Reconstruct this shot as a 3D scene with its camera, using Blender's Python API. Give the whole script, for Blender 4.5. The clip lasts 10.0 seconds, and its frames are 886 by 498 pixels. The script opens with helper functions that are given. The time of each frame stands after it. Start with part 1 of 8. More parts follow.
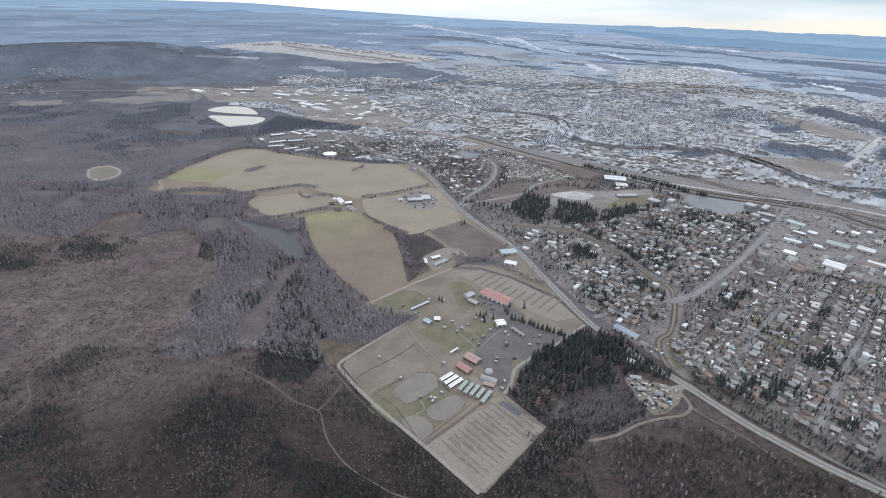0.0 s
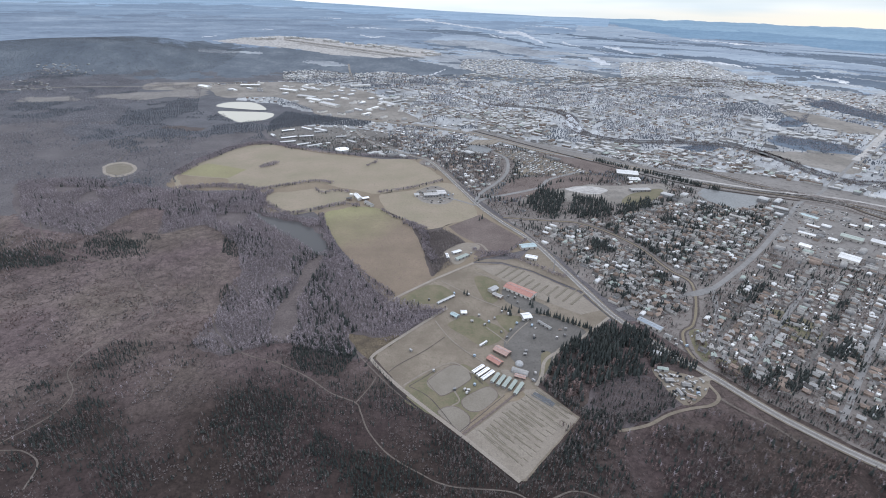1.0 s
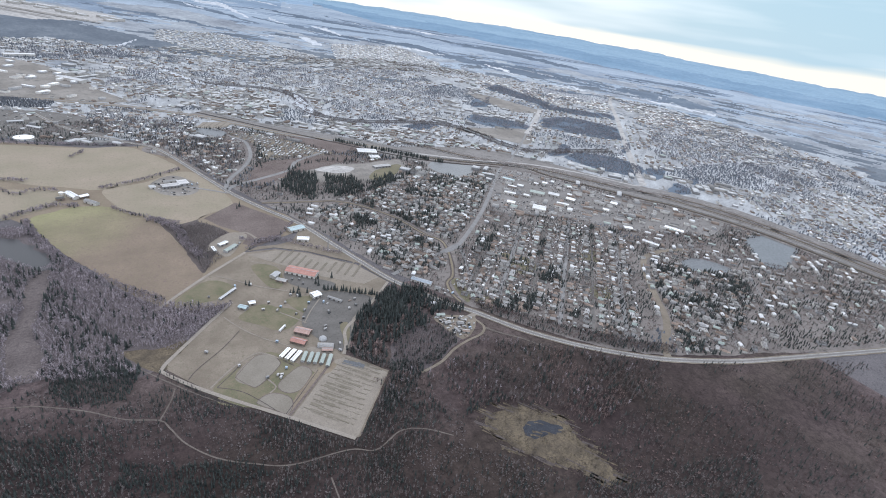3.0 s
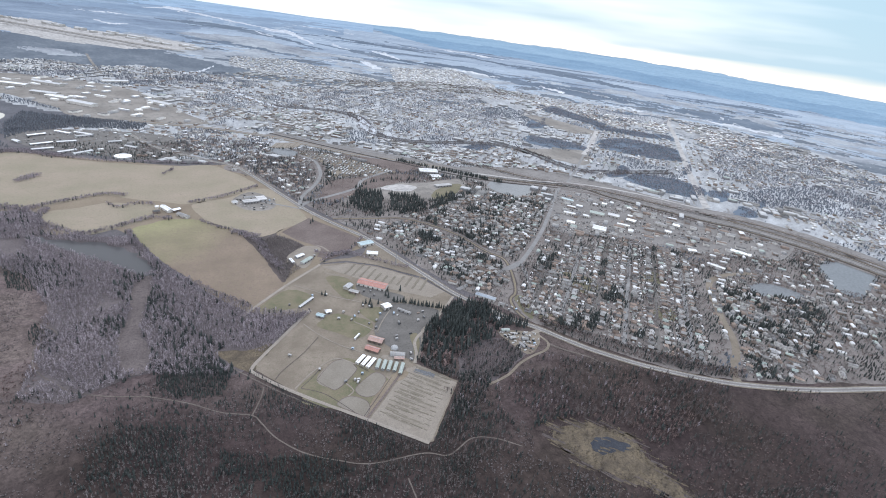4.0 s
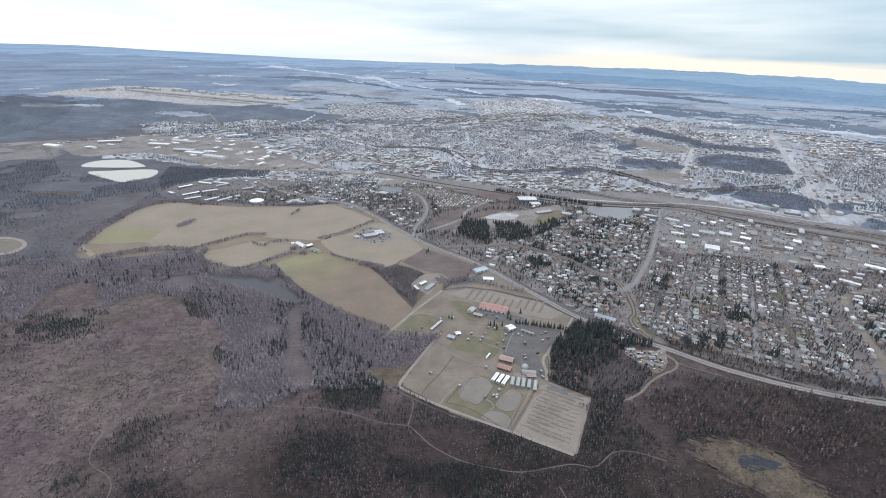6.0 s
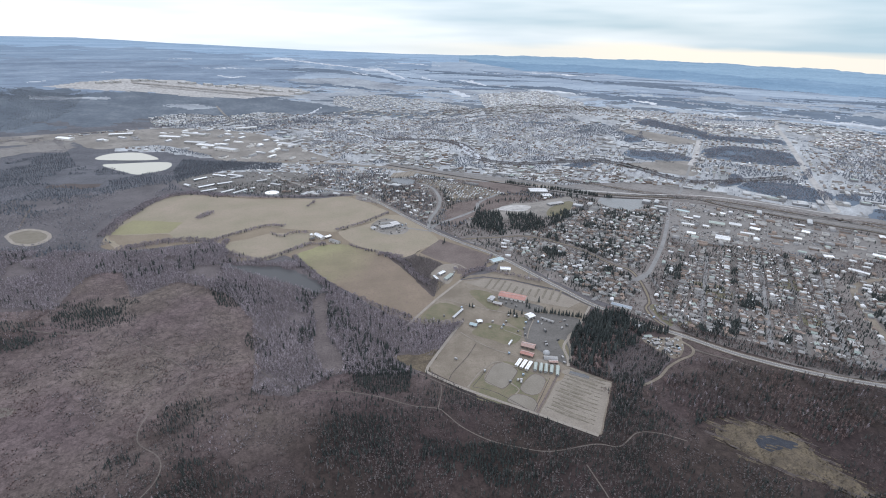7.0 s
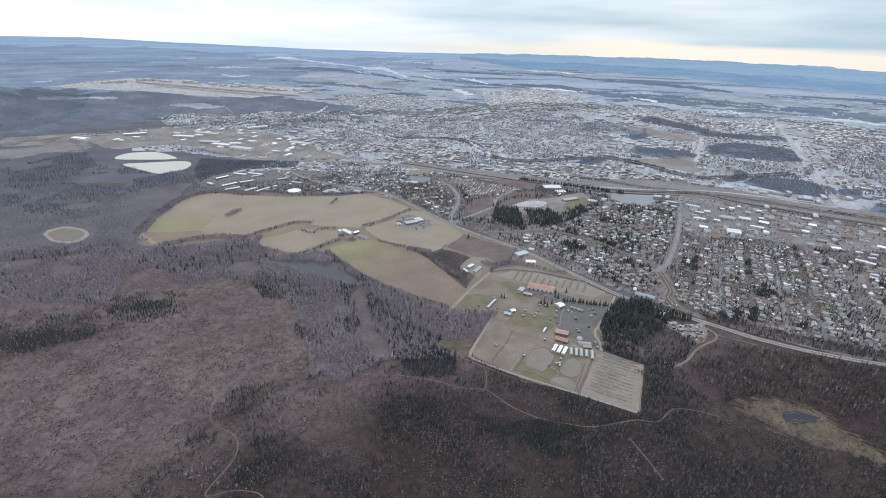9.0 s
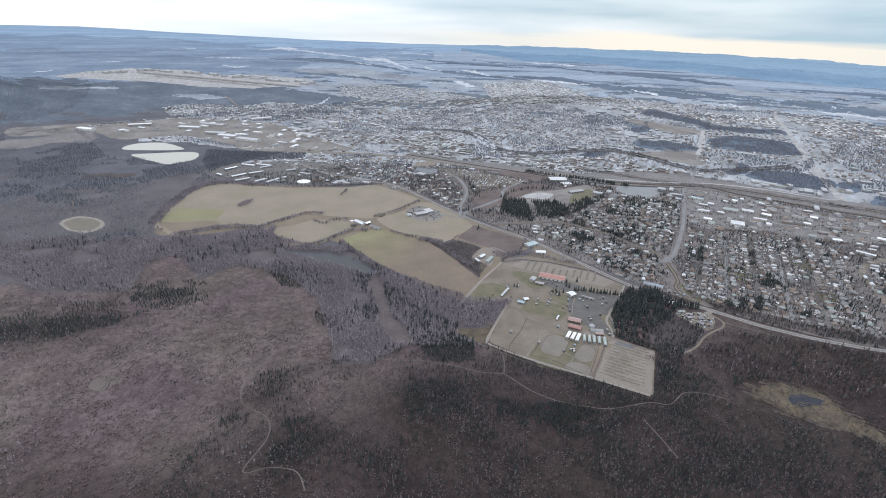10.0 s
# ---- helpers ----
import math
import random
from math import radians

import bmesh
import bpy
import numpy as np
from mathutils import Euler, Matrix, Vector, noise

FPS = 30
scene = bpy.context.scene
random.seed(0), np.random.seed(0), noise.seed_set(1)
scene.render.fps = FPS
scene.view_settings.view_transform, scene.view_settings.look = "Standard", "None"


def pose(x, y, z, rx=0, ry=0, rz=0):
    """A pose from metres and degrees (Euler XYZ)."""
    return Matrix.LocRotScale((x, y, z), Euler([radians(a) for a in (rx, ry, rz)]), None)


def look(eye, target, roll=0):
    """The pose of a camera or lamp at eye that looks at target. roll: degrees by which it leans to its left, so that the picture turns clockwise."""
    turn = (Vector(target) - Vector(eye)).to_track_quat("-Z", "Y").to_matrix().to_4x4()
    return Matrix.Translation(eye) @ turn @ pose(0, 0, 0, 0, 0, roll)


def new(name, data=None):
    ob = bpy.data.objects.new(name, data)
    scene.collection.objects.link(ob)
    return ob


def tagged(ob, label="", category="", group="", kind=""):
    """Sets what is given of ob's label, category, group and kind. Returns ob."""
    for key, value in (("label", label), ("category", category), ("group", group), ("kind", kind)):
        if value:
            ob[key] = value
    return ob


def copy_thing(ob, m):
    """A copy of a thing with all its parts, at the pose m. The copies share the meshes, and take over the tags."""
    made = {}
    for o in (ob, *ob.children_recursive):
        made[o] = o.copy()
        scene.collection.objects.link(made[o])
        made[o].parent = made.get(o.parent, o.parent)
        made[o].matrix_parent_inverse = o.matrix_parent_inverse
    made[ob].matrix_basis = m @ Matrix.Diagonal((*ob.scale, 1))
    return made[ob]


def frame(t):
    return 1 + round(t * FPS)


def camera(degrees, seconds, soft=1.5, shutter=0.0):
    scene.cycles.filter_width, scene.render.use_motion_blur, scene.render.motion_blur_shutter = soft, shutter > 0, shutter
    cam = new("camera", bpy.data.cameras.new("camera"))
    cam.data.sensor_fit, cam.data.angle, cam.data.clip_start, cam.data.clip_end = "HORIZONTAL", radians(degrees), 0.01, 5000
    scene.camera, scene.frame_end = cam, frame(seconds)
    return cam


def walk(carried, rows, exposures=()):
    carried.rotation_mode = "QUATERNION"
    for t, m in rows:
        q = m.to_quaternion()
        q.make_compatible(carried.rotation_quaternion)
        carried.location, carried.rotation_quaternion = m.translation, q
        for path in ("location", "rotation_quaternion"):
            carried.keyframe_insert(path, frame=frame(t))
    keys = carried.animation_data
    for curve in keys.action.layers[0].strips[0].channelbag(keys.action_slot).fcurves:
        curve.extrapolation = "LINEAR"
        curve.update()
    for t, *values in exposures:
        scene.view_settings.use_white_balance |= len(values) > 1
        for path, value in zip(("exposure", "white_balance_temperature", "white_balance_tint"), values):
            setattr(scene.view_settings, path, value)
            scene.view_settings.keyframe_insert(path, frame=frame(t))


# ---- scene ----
cam = camera(83.01, 10.0, 1.0)
PATH = [
    (0, (-0.000, -0.000, 371.121), (-0.0000, 8.9863, 366.7337), 1.700),
    (0.5, (-18.278, -4.288, 372.986), (-18.2741, 4.6646, 368.5319), 1.754),
    (1, (-36.668, -8.655, 374.925), (-36.6390, 0.2816, 370.4375), 1.537),
    (1.2, (-44.052, -10.423, 375.718), (-43.9241, -1.4839, 371.2374), 1.303),
    (1.5, (-55.156, -13.096, 376.928), (-53.4360, -4.1356, 372.8344), 4.914),
    (1.7, (-62.575, -14.892, 377.746), (-59.6680, -6.0735, 374.0327), 6.473),
    (2, (-73.726, -17.606, 378.990), (-69.0856, -9.3626, 375.7480), 6.914),
    (2.2, (-81.174, -19.429, 379.830), (-75.8291, -11.7569, 376.2841), 7.260),
    (3.3, (-122.295, -29.627, 384.576), (-117.6060, -22.0900, 379.9715), 7.691),
    (3.5, (-129.792, -31.511, 385.458), (-125.3278, -23.8955, 380.7608), 6.997),
    (4, (-148.551, -36.257, 387.686), (-144.3092, -28.2239, 383.5049), 7.476),
    (4.2, (-156.058, -38.169, 388.584), (-151.9373, -29.8819, 384.7964), 4.254),
    (4.5, (-167.321, -41.051, 389.937), (-163.7346, -32.3375, 386.5870), 3.302),
    (4.7, (-174.828, -42.981, 390.842), (-171.5383, -34.0922, 387.6532), 2.413),
    (5, (-186.087, -45.888, 392.205), (-183.0528, -36.9869, 388.8050), 2.330),
    (5.5, (-204.836, -50.765, 394.484), (-202.0053, -41.8986, 390.8267), 2.150),
    (5.7, (-212.327, -52.726, 395.396), (-209.5088, -43.8754, 391.6915), 1.688),
    (6.8, (-253.396, -63.599, 400.406), (-250.5950, -54.8183, 396.5260), 1.336),
    (7, (-260.831, -65.590, 401.312), (-258.0429, -56.8149, 397.4092), 1.319),
    (7.5, (-279.364, -70.582, 403.562), (-276.5806, -61.8153, 399.6372), 1.625),
    (8, (-297.808, -75.591, 405.788), (-295.0137, -66.8288, 401.8625), 1.431),
    (8.5, (-316.147, -80.615, 407.983), (-313.3187, -71.8660, 404.0512), 0.880),
    (9, (-334.368, -85.647, 410.140), (-331.4934, -76.9189, 406.1967), 1.169),
    (9.5, (-352.456, -90.685, 412.252), (-349.5531, -81.9963, 408.2422), 1.250),
    (10, (-370.396, -95.724, 414.311), (-367.4707, -87.0779, 410.2262), 1.534),
]
walk(cam, [(t, look(eye, target, roll)) for t, eye, target, roll in PATH], exposures=[(0, 0.12, 6390, 11), (1.2, 0.16, 6390, 11), (2.2, 0.18, 6390, 11), (3.5, 0.36, 6390, 11), (4.5, 0.38, 6390, 11), (5.2, 0.24, 6390, 11), (6.5, 0.15, 6390, 11), (8, 0.11, 6390, 11), (10, 0.09, 6390, 11)])

# ---------- world, sun ----------
def build_world():
    w = bpy.data.worlds.new("overcast_sky")
    scene.world = w
    w.use_nodes = True
    nt = w.node_tree
    nd, ln = nt.nodes, nt.links
    bg = nd["Background"]
    sky = nd.new("ShaderNodeTexSky")
    sky.sky_type, sky.sun_disc = "NISHITA", False
    sky.sun_elevation, sky.sun_rotation = radians(22), radians(40)
    sky_dim = nd.new("ShaderNodeMix")
    sky_dim.data_type, sky_dim.blend_type = "RGBA", "MULTIPLY"
    sky_dim.inputs[0].default_value = 1.0
    sky_dim.inputs[7].default_value = (0.10, 0.10, 0.10, 1)
    ln.new(sky.outputs[0], sky_dim.inputs[6])
    co = nd.new("ShaderNodeTexCoord")
    sep = nd.new("ShaderNodeSeparateXYZ")
    ln.new(co.outputs["Generated"], sep.inputs[0])
    # cloud deck: long streaks near the horizon
    mp = nd.new("ShaderNodeMapping")
    mp.inputs["Scale"].default_value = (1.1, 1.1, 10.0)
    ln.new(co.outputs["Generated"], mp.inputs[0])
    no = nd.new("ShaderNodeTexNoise")
    no.inputs["Scale"].default_value, no.inputs["Detail"].default_value = 1.9, 3.5
    no.inputs["Roughness"].default_value = 0.5
    ln.new(mp.outputs[0], no.inputs[0])
    # white cloud (thin) against blue-grey cloud (thick)
    thick = nd.new("ShaderNodeMath")
    thick.operation = "MULTIPLY_ADD"          # east side has the thicker deck
    ln.new(sep.outputs[0], thick.inputs[0])
    thick.inputs[1].default_value = 0.46
    ln.new(no.outputs[0], thick.inputs[2])
    ramp = nd.new("ShaderNodeValToRGB")
    ramp.color_ramp.elements[0].position, ramp.color_ramp.elements[0].color = 0.34, (0.92, 0.955, 0.985, 1)
    ramp.color_ramp.elements[1].position, ramp.color_ramp.elements[1].color = 0.88, (0.345, 0.50, 0.60, 1)
    ln.new(thick.outputs[0], ramp.inputs[0])
    # gap of warm light above the hills in the east
    band = nd.new("ShaderNodeValToRGB")
    cr = band.color_ramp
    cr.elements[0].position, cr.elements[0].color = 0.0, (0, 0, 0, 1)
    cr.elements[1].position, cr.elements[1].color = 1.0, (0, 0, 0, 1)
    for p, v in ((0.18, 1.0), (0.385, 1.0), (0.455, 0.0)):
        e = cr.elements.new(p)
        e.color = (v, v, v, 1)
    zz = nd.new("ShaderNodeMath")
    zz.operation = "MULTIPLY_ADD"
    ln.new(no.outputs[0], zz.inputs[0])
    zz.inputs[1].default_value = 0.055
    ln.new(sep.outputs[2], zz.inputs[2])
    rng = nd.new("ShaderNodeMapRange")
    rng.inputs[1].default_value, rng.inputs[2].default_value = -0.047, 0.103
    ln.new(zz.outputs[0], rng.inputs[0])
    ln.new(rng.outputs[0], band.inputs[0])
    east = nd.new("ShaderNodeMapRange")
    east.inputs[1].default_value, east.inputs[2].default_value = 0.05, 0.6
    ln.new(sep.outputs[0], east.inputs[0])
    bf = nd.new("ShaderNodeMath")
    bf.operation = "MULTIPLY"
    ln.new(band.outputs[0], bf.inputs[0])
    ln.new(east.outputs[0], bf.inputs[1])
    glow = nd.new("ShaderNodeMix")
    glow.data_type = "RGBA"
    ln.new(bf.outputs[0], glow.inputs[0])
    ln.new(ramp.outputs[0], glow.inputs[6])
    glow.inputs[7].default_value = (0.76, 0.74, 0.67, 1)
    mix = nd.new("ShaderNodeMix")
    mix.data_type = "RGBA"
    mix.inputs[0].default_value = 0.97
    ln.new(sky_dim.outputs[2], mix.inputs[6])
    ln.new(glow.outputs[2], mix.inputs[7])
    ln.new(mix.outputs[2], bg.inputs[0])
    bg.inputs[1].default_value = 1.15
    # thin blue-grey overcast overhead
    up = nd.new("ShaderNodeMapRange")
    up.inputs[1].default_value, up.inputs[2].default_value = 0.16, 0.55
    ln.new(sep.outputs[2], up.inputs[0])
    top = nd.new("ShaderNodeMix")
    top.data_type = "RGBA"
    ln.new(up.outputs[0], top.inputs[0])
    ln.new(mix.outputs[2], top.inputs[6])
    top.inputs[7].default_value = (0.80, 0.90, 1.04, 1)
    ln.new(top.outputs[2], bg.inputs[0])


build_world()
sun = new("sun", bpy.data.lights.new("sun", "SUN"))
sun.data.energy, sun.data.angle, sun.data.color = 0.75, radians(14), (1.0, 0.96, 0.9)
sun.matrix_world = look((0, 0, 0), (-0.6, -0.7, -0.75))
sun.location = (0, 0, 900)


# ---------- materials ----------
def material(name, a, b, scale=0.02, fine=0.6, rough=0.9, bump=0.0, c=None, spread=0.5, metal=0.0, per="", contrast=0.18, grain=0.38):
    """Two-scale surface: large patches of a and b, a fine grain over them, flecks of c."""
    m = bpy.data.materials.new(name)
    m.use_nodes = True
    nd, ln = m.node_tree.nodes, m.node_tree.links
    bs = nd["Principled BSDF"]
    a, b, c = (tuple(q * k for q, k in zip(p, (1.01, 0.985, 0.995))) if p else p for p in (a, b, c))
    bs.inputs["Roughness"].default_value = rough
    bs.inputs["Metallic"].default_value = metal
    bs.inputs["Specular IOR Level"].default_value = 0.25
    co = nd.new("ShaderNodeTexCoord")
    n1 = nd.new("ShaderNodeTexNoise")
    n1.inputs["Scale"].default_value, n1.inputs["Detail"].default_value = scale, 5.0
    n1.inputs["Roughness"].default_value = 0.6
    n2 = nd.new("ShaderNodeTexNoise")
    n2.inputs["Scale"].default_value, n2.inputs["Detail"].default_value = fine, 4.0
    n2.inputs["Roughness"].default_value = 0.7
    for n in (n1, n2):
        ln.new(co.outputs["Object"], n.inputs["Vector"])
    r1 = nd.new("ShaderNodeMapRange")
    r1.inputs[1].default_value, r1.inputs[2].default_value = spread - contrast, spread + contrast
    ln.new(n1.outputs[0], r1.inputs[0])
    mx = nd.new("ShaderNodeMix")
    mx.data_type = "RGBA"
    ln.new(r1.outputs[0], mx.inputs[0])
    mx.inputs[6].default_value, mx.inputs[7].default_value = (*a, 1), (*b, 1)
    out = mx.outputs[2]
    if c:
        n3 = nd.new("ShaderNodeTexNoise")
        n3.inputs["Scale"].default_value, n3.inputs["Detail"].default_value = fine * 0.35, 6.0
        n3.inputs["Roughness"].default_value = 0.75
        ln.new(co.outputs["Object"], n3.inputs["Vector"])
        r3 = nd.new("ShaderNodeMapRange")
        r3.inputs[1].default_value, r3.inputs[2].default_value = 0.52, 0.66
        ln.new(n3.outputs[0], r3.inputs[0])
        m3 = nd.new("ShaderNodeMix")
        m3.data_type = "RGBA"
        ln.new(r3.outputs[0], m3.inputs[0])
        ln.new(out, m3.inputs[6])
        m3.inputs[7].default_value = (*c, 1)
        out = m3.outputs[2]
    r2 = nd.new("ShaderNodeMapRange")
    r2.inputs[1].default_value, r2.inputs[2].default_value = 0.25, 0.75
    r2.inputs[3].default_value, r2.inputs[4].default_value = 1 - grain, 1 + grain
    ln.new(n2.outputs[0], r2.inputs[0])
    hs = nd.new("ShaderNodeHueSaturation")
    ln.new(out, hs.inputs["Color"])
    val = r2.outputs[0]
    if per:
        if per == "object":
            src = nd.new("ShaderNodeObjectInfo").outputs["Random"]
        else:
            src = nd.new("ShaderNodeNewGeometry").outputs["Random Per Island"]
        r4 = nd.new("ShaderNodeMapRange")
        r4.inputs[3].default_value, r4.inputs[4].default_value = 0.6, 1.4
        ln.new(src, r4.inputs[0])
        mu = nd.new("ShaderNodeMath")
        mu.operation = "MULTIPLY"
        ln.new(val, mu.inputs[0])
        ln.new(r4.outputs[0], mu.inputs[1])
        val = mu.outputs[0]
    ln.new(val, hs.inputs["Value"])
    ln.new(hs.outputs[0], bs.inputs["Base Color"])
    if bump:
        bp = nd.new("ShaderNodeBump")
        bp.inputs["Strength"].default_value, bp.inputs["Distance"].default_value = 0.6, bump
        ln.new(n2.outputs[0], bp.inputs["Height"])
        ln.new(bp.outputs[0], bs.inputs["Normal"])
    return m


def hazed_land_material(name, dark, mid, pale, share, rough=0.95, wide=1.1):
    """Land seen at a very low angle: streaks of woods, clearings and pale flats that follow the rings of the plain.
    Distance haze is put into its colours.
    """
    m = bpy.data.materials.new(name)
    m.use_nodes = True
    nd, ln = m.node_tree.nodes, m.node_tree.links
    bs = nd["Principled BSDF"]
    bs.inputs["Roughness"].default_value = rough
    bs.inputs["Specular IOR Level"].default_value = 0.1
    # blue of distance haze, multiplied into the base colours
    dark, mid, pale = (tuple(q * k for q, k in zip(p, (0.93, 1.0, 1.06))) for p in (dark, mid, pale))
    at = nd.new("ShaderNodeAttribute")
    at.attribute_name = "lie"
    mp = nd.new("ShaderNodeMapping")
    ln.new(at.outputs["Vector"], mp.inputs[0])
    mp.inputs["Scale"].default_value = (wide, 1.0, 1.0)
    n1 = nd.new("ShaderNodeTexNoise")
    n1.inputs["Scale"].default_value, n1.inputs["Detail"].default_value, n1.inputs["Roughness"].default_value = 0.009, 12.0, 0.74
    ln.new(mp.outputs[0], n1.inputs["Vector"])
    ramp = nd.new("ShaderNodeValToRGB")
    e = ramp.color_ramp.elements
    e[0].position, e[0].color = 0.36, (*dark, 1)
    e[1].position, e[1].color = 0.72 - 0.2 * share, (*pale, 1)
    k = e.new(0.53 - 0.08 * share)
    k.color = (*mid, 1)
    ln.new(n1.outputs[0], ramp.inputs[0])
    n2 = nd.new("ShaderNodeTexNoise")
    n2.inputs["Scale"].default_value, n2.inputs["Detail"].default_value, n2.inputs["Roughness"].default_value = 0.12, 6.0, 0.75
    ln.new(mp.outputs[0], n2.inputs["Vector"])
    r2 = nd.new("ShaderNodeMapRange")
    r2.inputs[1].default_value, r2.inputs[2].default_value, r2.inputs[3].default_value, r2.inputs[4].default_value = 0.3, 0.7, 0.8, 1.2
    ln.new(n2.outputs[0], r2.inputs[0])
    hs = nd.new("ShaderNodeHueSaturation")
    ln.new(ramp.outputs[0], hs.inputs["Color"])
    ln.new(r2.outputs[0], hs.inputs["Value"])
    ln.new(hs.outputs[0], bs.inputs["Base Color"])
    return m


def bog_material():
    m = material("bog", (0.112, 0.086, 0.083), (0.168, 0.134, 0.124), 0.012, 0.42, 0.95, 0.6, (0.068, 0.051, 0.050))
    nd, ln = m.node_tree.nodes, m.node_tree.links
    bs = nd["Principled BSDF"]
    dry = bs.inputs["Base Color"].links[0].from_socket
    # net of paler drained ridges
    co = nd.new("ShaderNodeTexCoord")
    net = nd.new("ShaderNodeTexNoise")
    net.inputs["Scale"].default_value, net.inputs["Detail"].default_value = 0.045, 7.0
    net.inputs["Roughness"].default_value, net.inputs["Distortion"].default_value = 0.68, 1.4
    ln.new(co.outputs["Object"], net.inputs["Vector"])
    nr = nd.new("ShaderNodeMapRange")
    nr.inputs[1].default_value, nr.inputs[2].default_value, nr.inputs[3].default_value, nr.inputs[4].default_value = 0.36, 0.64, 0.80, 1.20
    ln.new(net.outputs[0], nr.inputs[0])
    nm = nd.new("ShaderNodeHueSaturation")
    ln.new(dry, nm.inputs["Color"])
    ln.new(nr.outputs[0], nm.inputs["Value"])
    dry = nm.outputs[0]
    # hummocks parted by dark wet runnels
    bend = nd.new("ShaderNodeTexNoise")
    bend.inputs["Scale"].default_value, bend.inputs["Detail"].default_value = 0.08, 4.0
    ln.new(co.outputs["Object"], bend.inputs["Vector"])
    shove = nd.new("ShaderNodeVectorMath")
    shove.operation = "MULTIPLY_ADD"
    ln.new(bend.outputs["Color"], shove.inputs[0])
    shove.inputs[1].default_value = (22, 22, 0)
    ln.new(co.outputs["Object"], shove.inputs[2])
    cells = nd.new("ShaderNodeTexVoronoi")
    cells.feature = "DISTANCE_TO_EDGE"
    cells.inputs["Scale"].default_value = 0.075
    ln.new(shove.outputs[0], cells.inputs["Vector"])
    cr = nd.new("ShaderNodeMapRange")
    cr.inputs[1].default_value, cr.inputs[2].default_value, cr.inputs[3].default_value, cr.inputs[4].default_value = 0.0, 0.16, 0.80, 1.06
    ln.new(cells.outputs["Distance"], cr.inputs[0])
    cm = nd.new("ShaderNodeHueSaturation")
    ln.new(dry, cm.inputs["Color"])
    ln.new(cr.outputs[0], cm.inputs["Value"])
    dry = cm.outputs[0]
    # broad drifts of purple heather and of yellow-brown moss
    drift = nd.new("ShaderNodeTexNoise")
    drift.inputs["Scale"].default_value, drift.inputs["Detail"].default_value = 0.0075, 3.0
    ln.new(co.outputs["Object"], drift.inputs["Vector"])
    tone = nd.new("ShaderNodeValToRGB")
    tone.color_ramp.elements[0].position, tone.color_ramp.elements[0].color = 0.38, (0.94, 0.955, 0.89, 1)
    tone.color_ramp.elements[1].position, tone.color_ramp.elements[1].color = 0.60, (1.0, 0.965, 1.0, 1)
    ln.new(drift.outputs[0], tone.inputs[0])
    tinted = nd.new("ShaderNodeMix")
    tinted.data_type, tinted.blend_type = "RGBA", "MULTIPLY"
    tinted.inputs[0].default_value = 1.0
    ln.new(dry, tinted.inputs[6])
    ln.new(tone.outputs[0], tinted.inputs[7])
    dry = tinted.outputs[2]
    # the same patches in darker, redder peat where the ground is wet
    dark = nd.new("ShaderNodeMix")
    dark.data_type, dark.blend_type = "RGBA", "MULTIPLY"
    dark.inputs[0].default_value = 1.0
    ln.new(dry, dark.inputs[6])
    dark.inputs[7].default_value = (0.345, 0.318, 0.315, 1)
    at = nd.new("ShaderNodeAttribute")
    at.attribute_name = "wet"
    mx = nd.new("ShaderNodeMix")
    mx.data_type = "RGBA"
    ln.new(at.outputs["Fac"], mx.inputs[0])
    ln.new(dry, mx.inputs[6])
    ln.new(dark.outputs[2], mx.inputs[7])
    ln.new(mx.outputs[2], bs.inputs["Base Color"])
    return m


def water_material(name, tint, rough=0.08):
    m = bpy.data.materials.new(name)
    m.use_nodes = True
    nd, ln = m.node_tree.nodes, m.node_tree.links
    bs = nd["Principled BSDF"]
    bs.inputs["Base Color"].default_value = (*tint, 1)
    bs.inputs["Roughness"].default_value = rough
    bs.inputs["IOR"].default_value = 1.33
    co = nd.new("ShaderNodeTexCoord")
    n = nd.new("ShaderNodeTexNoise")
    n.inputs["Scale"].default_value, n.inputs["Detail"].default_value = 0.35, 4.0
    ln.new(co.outputs["Object"], n.inputs["Vector"])
    bp = nd.new("ShaderNodeBump")
    bp.inputs["Strength"].default_value, bp.inputs["Distance"].default_value = 0.05, 0.2
    ln.new(n.outputs[0], bp.inputs["Height"])
    ln.new(bp.outputs[0], bs.inputs["Normal"])
    return m


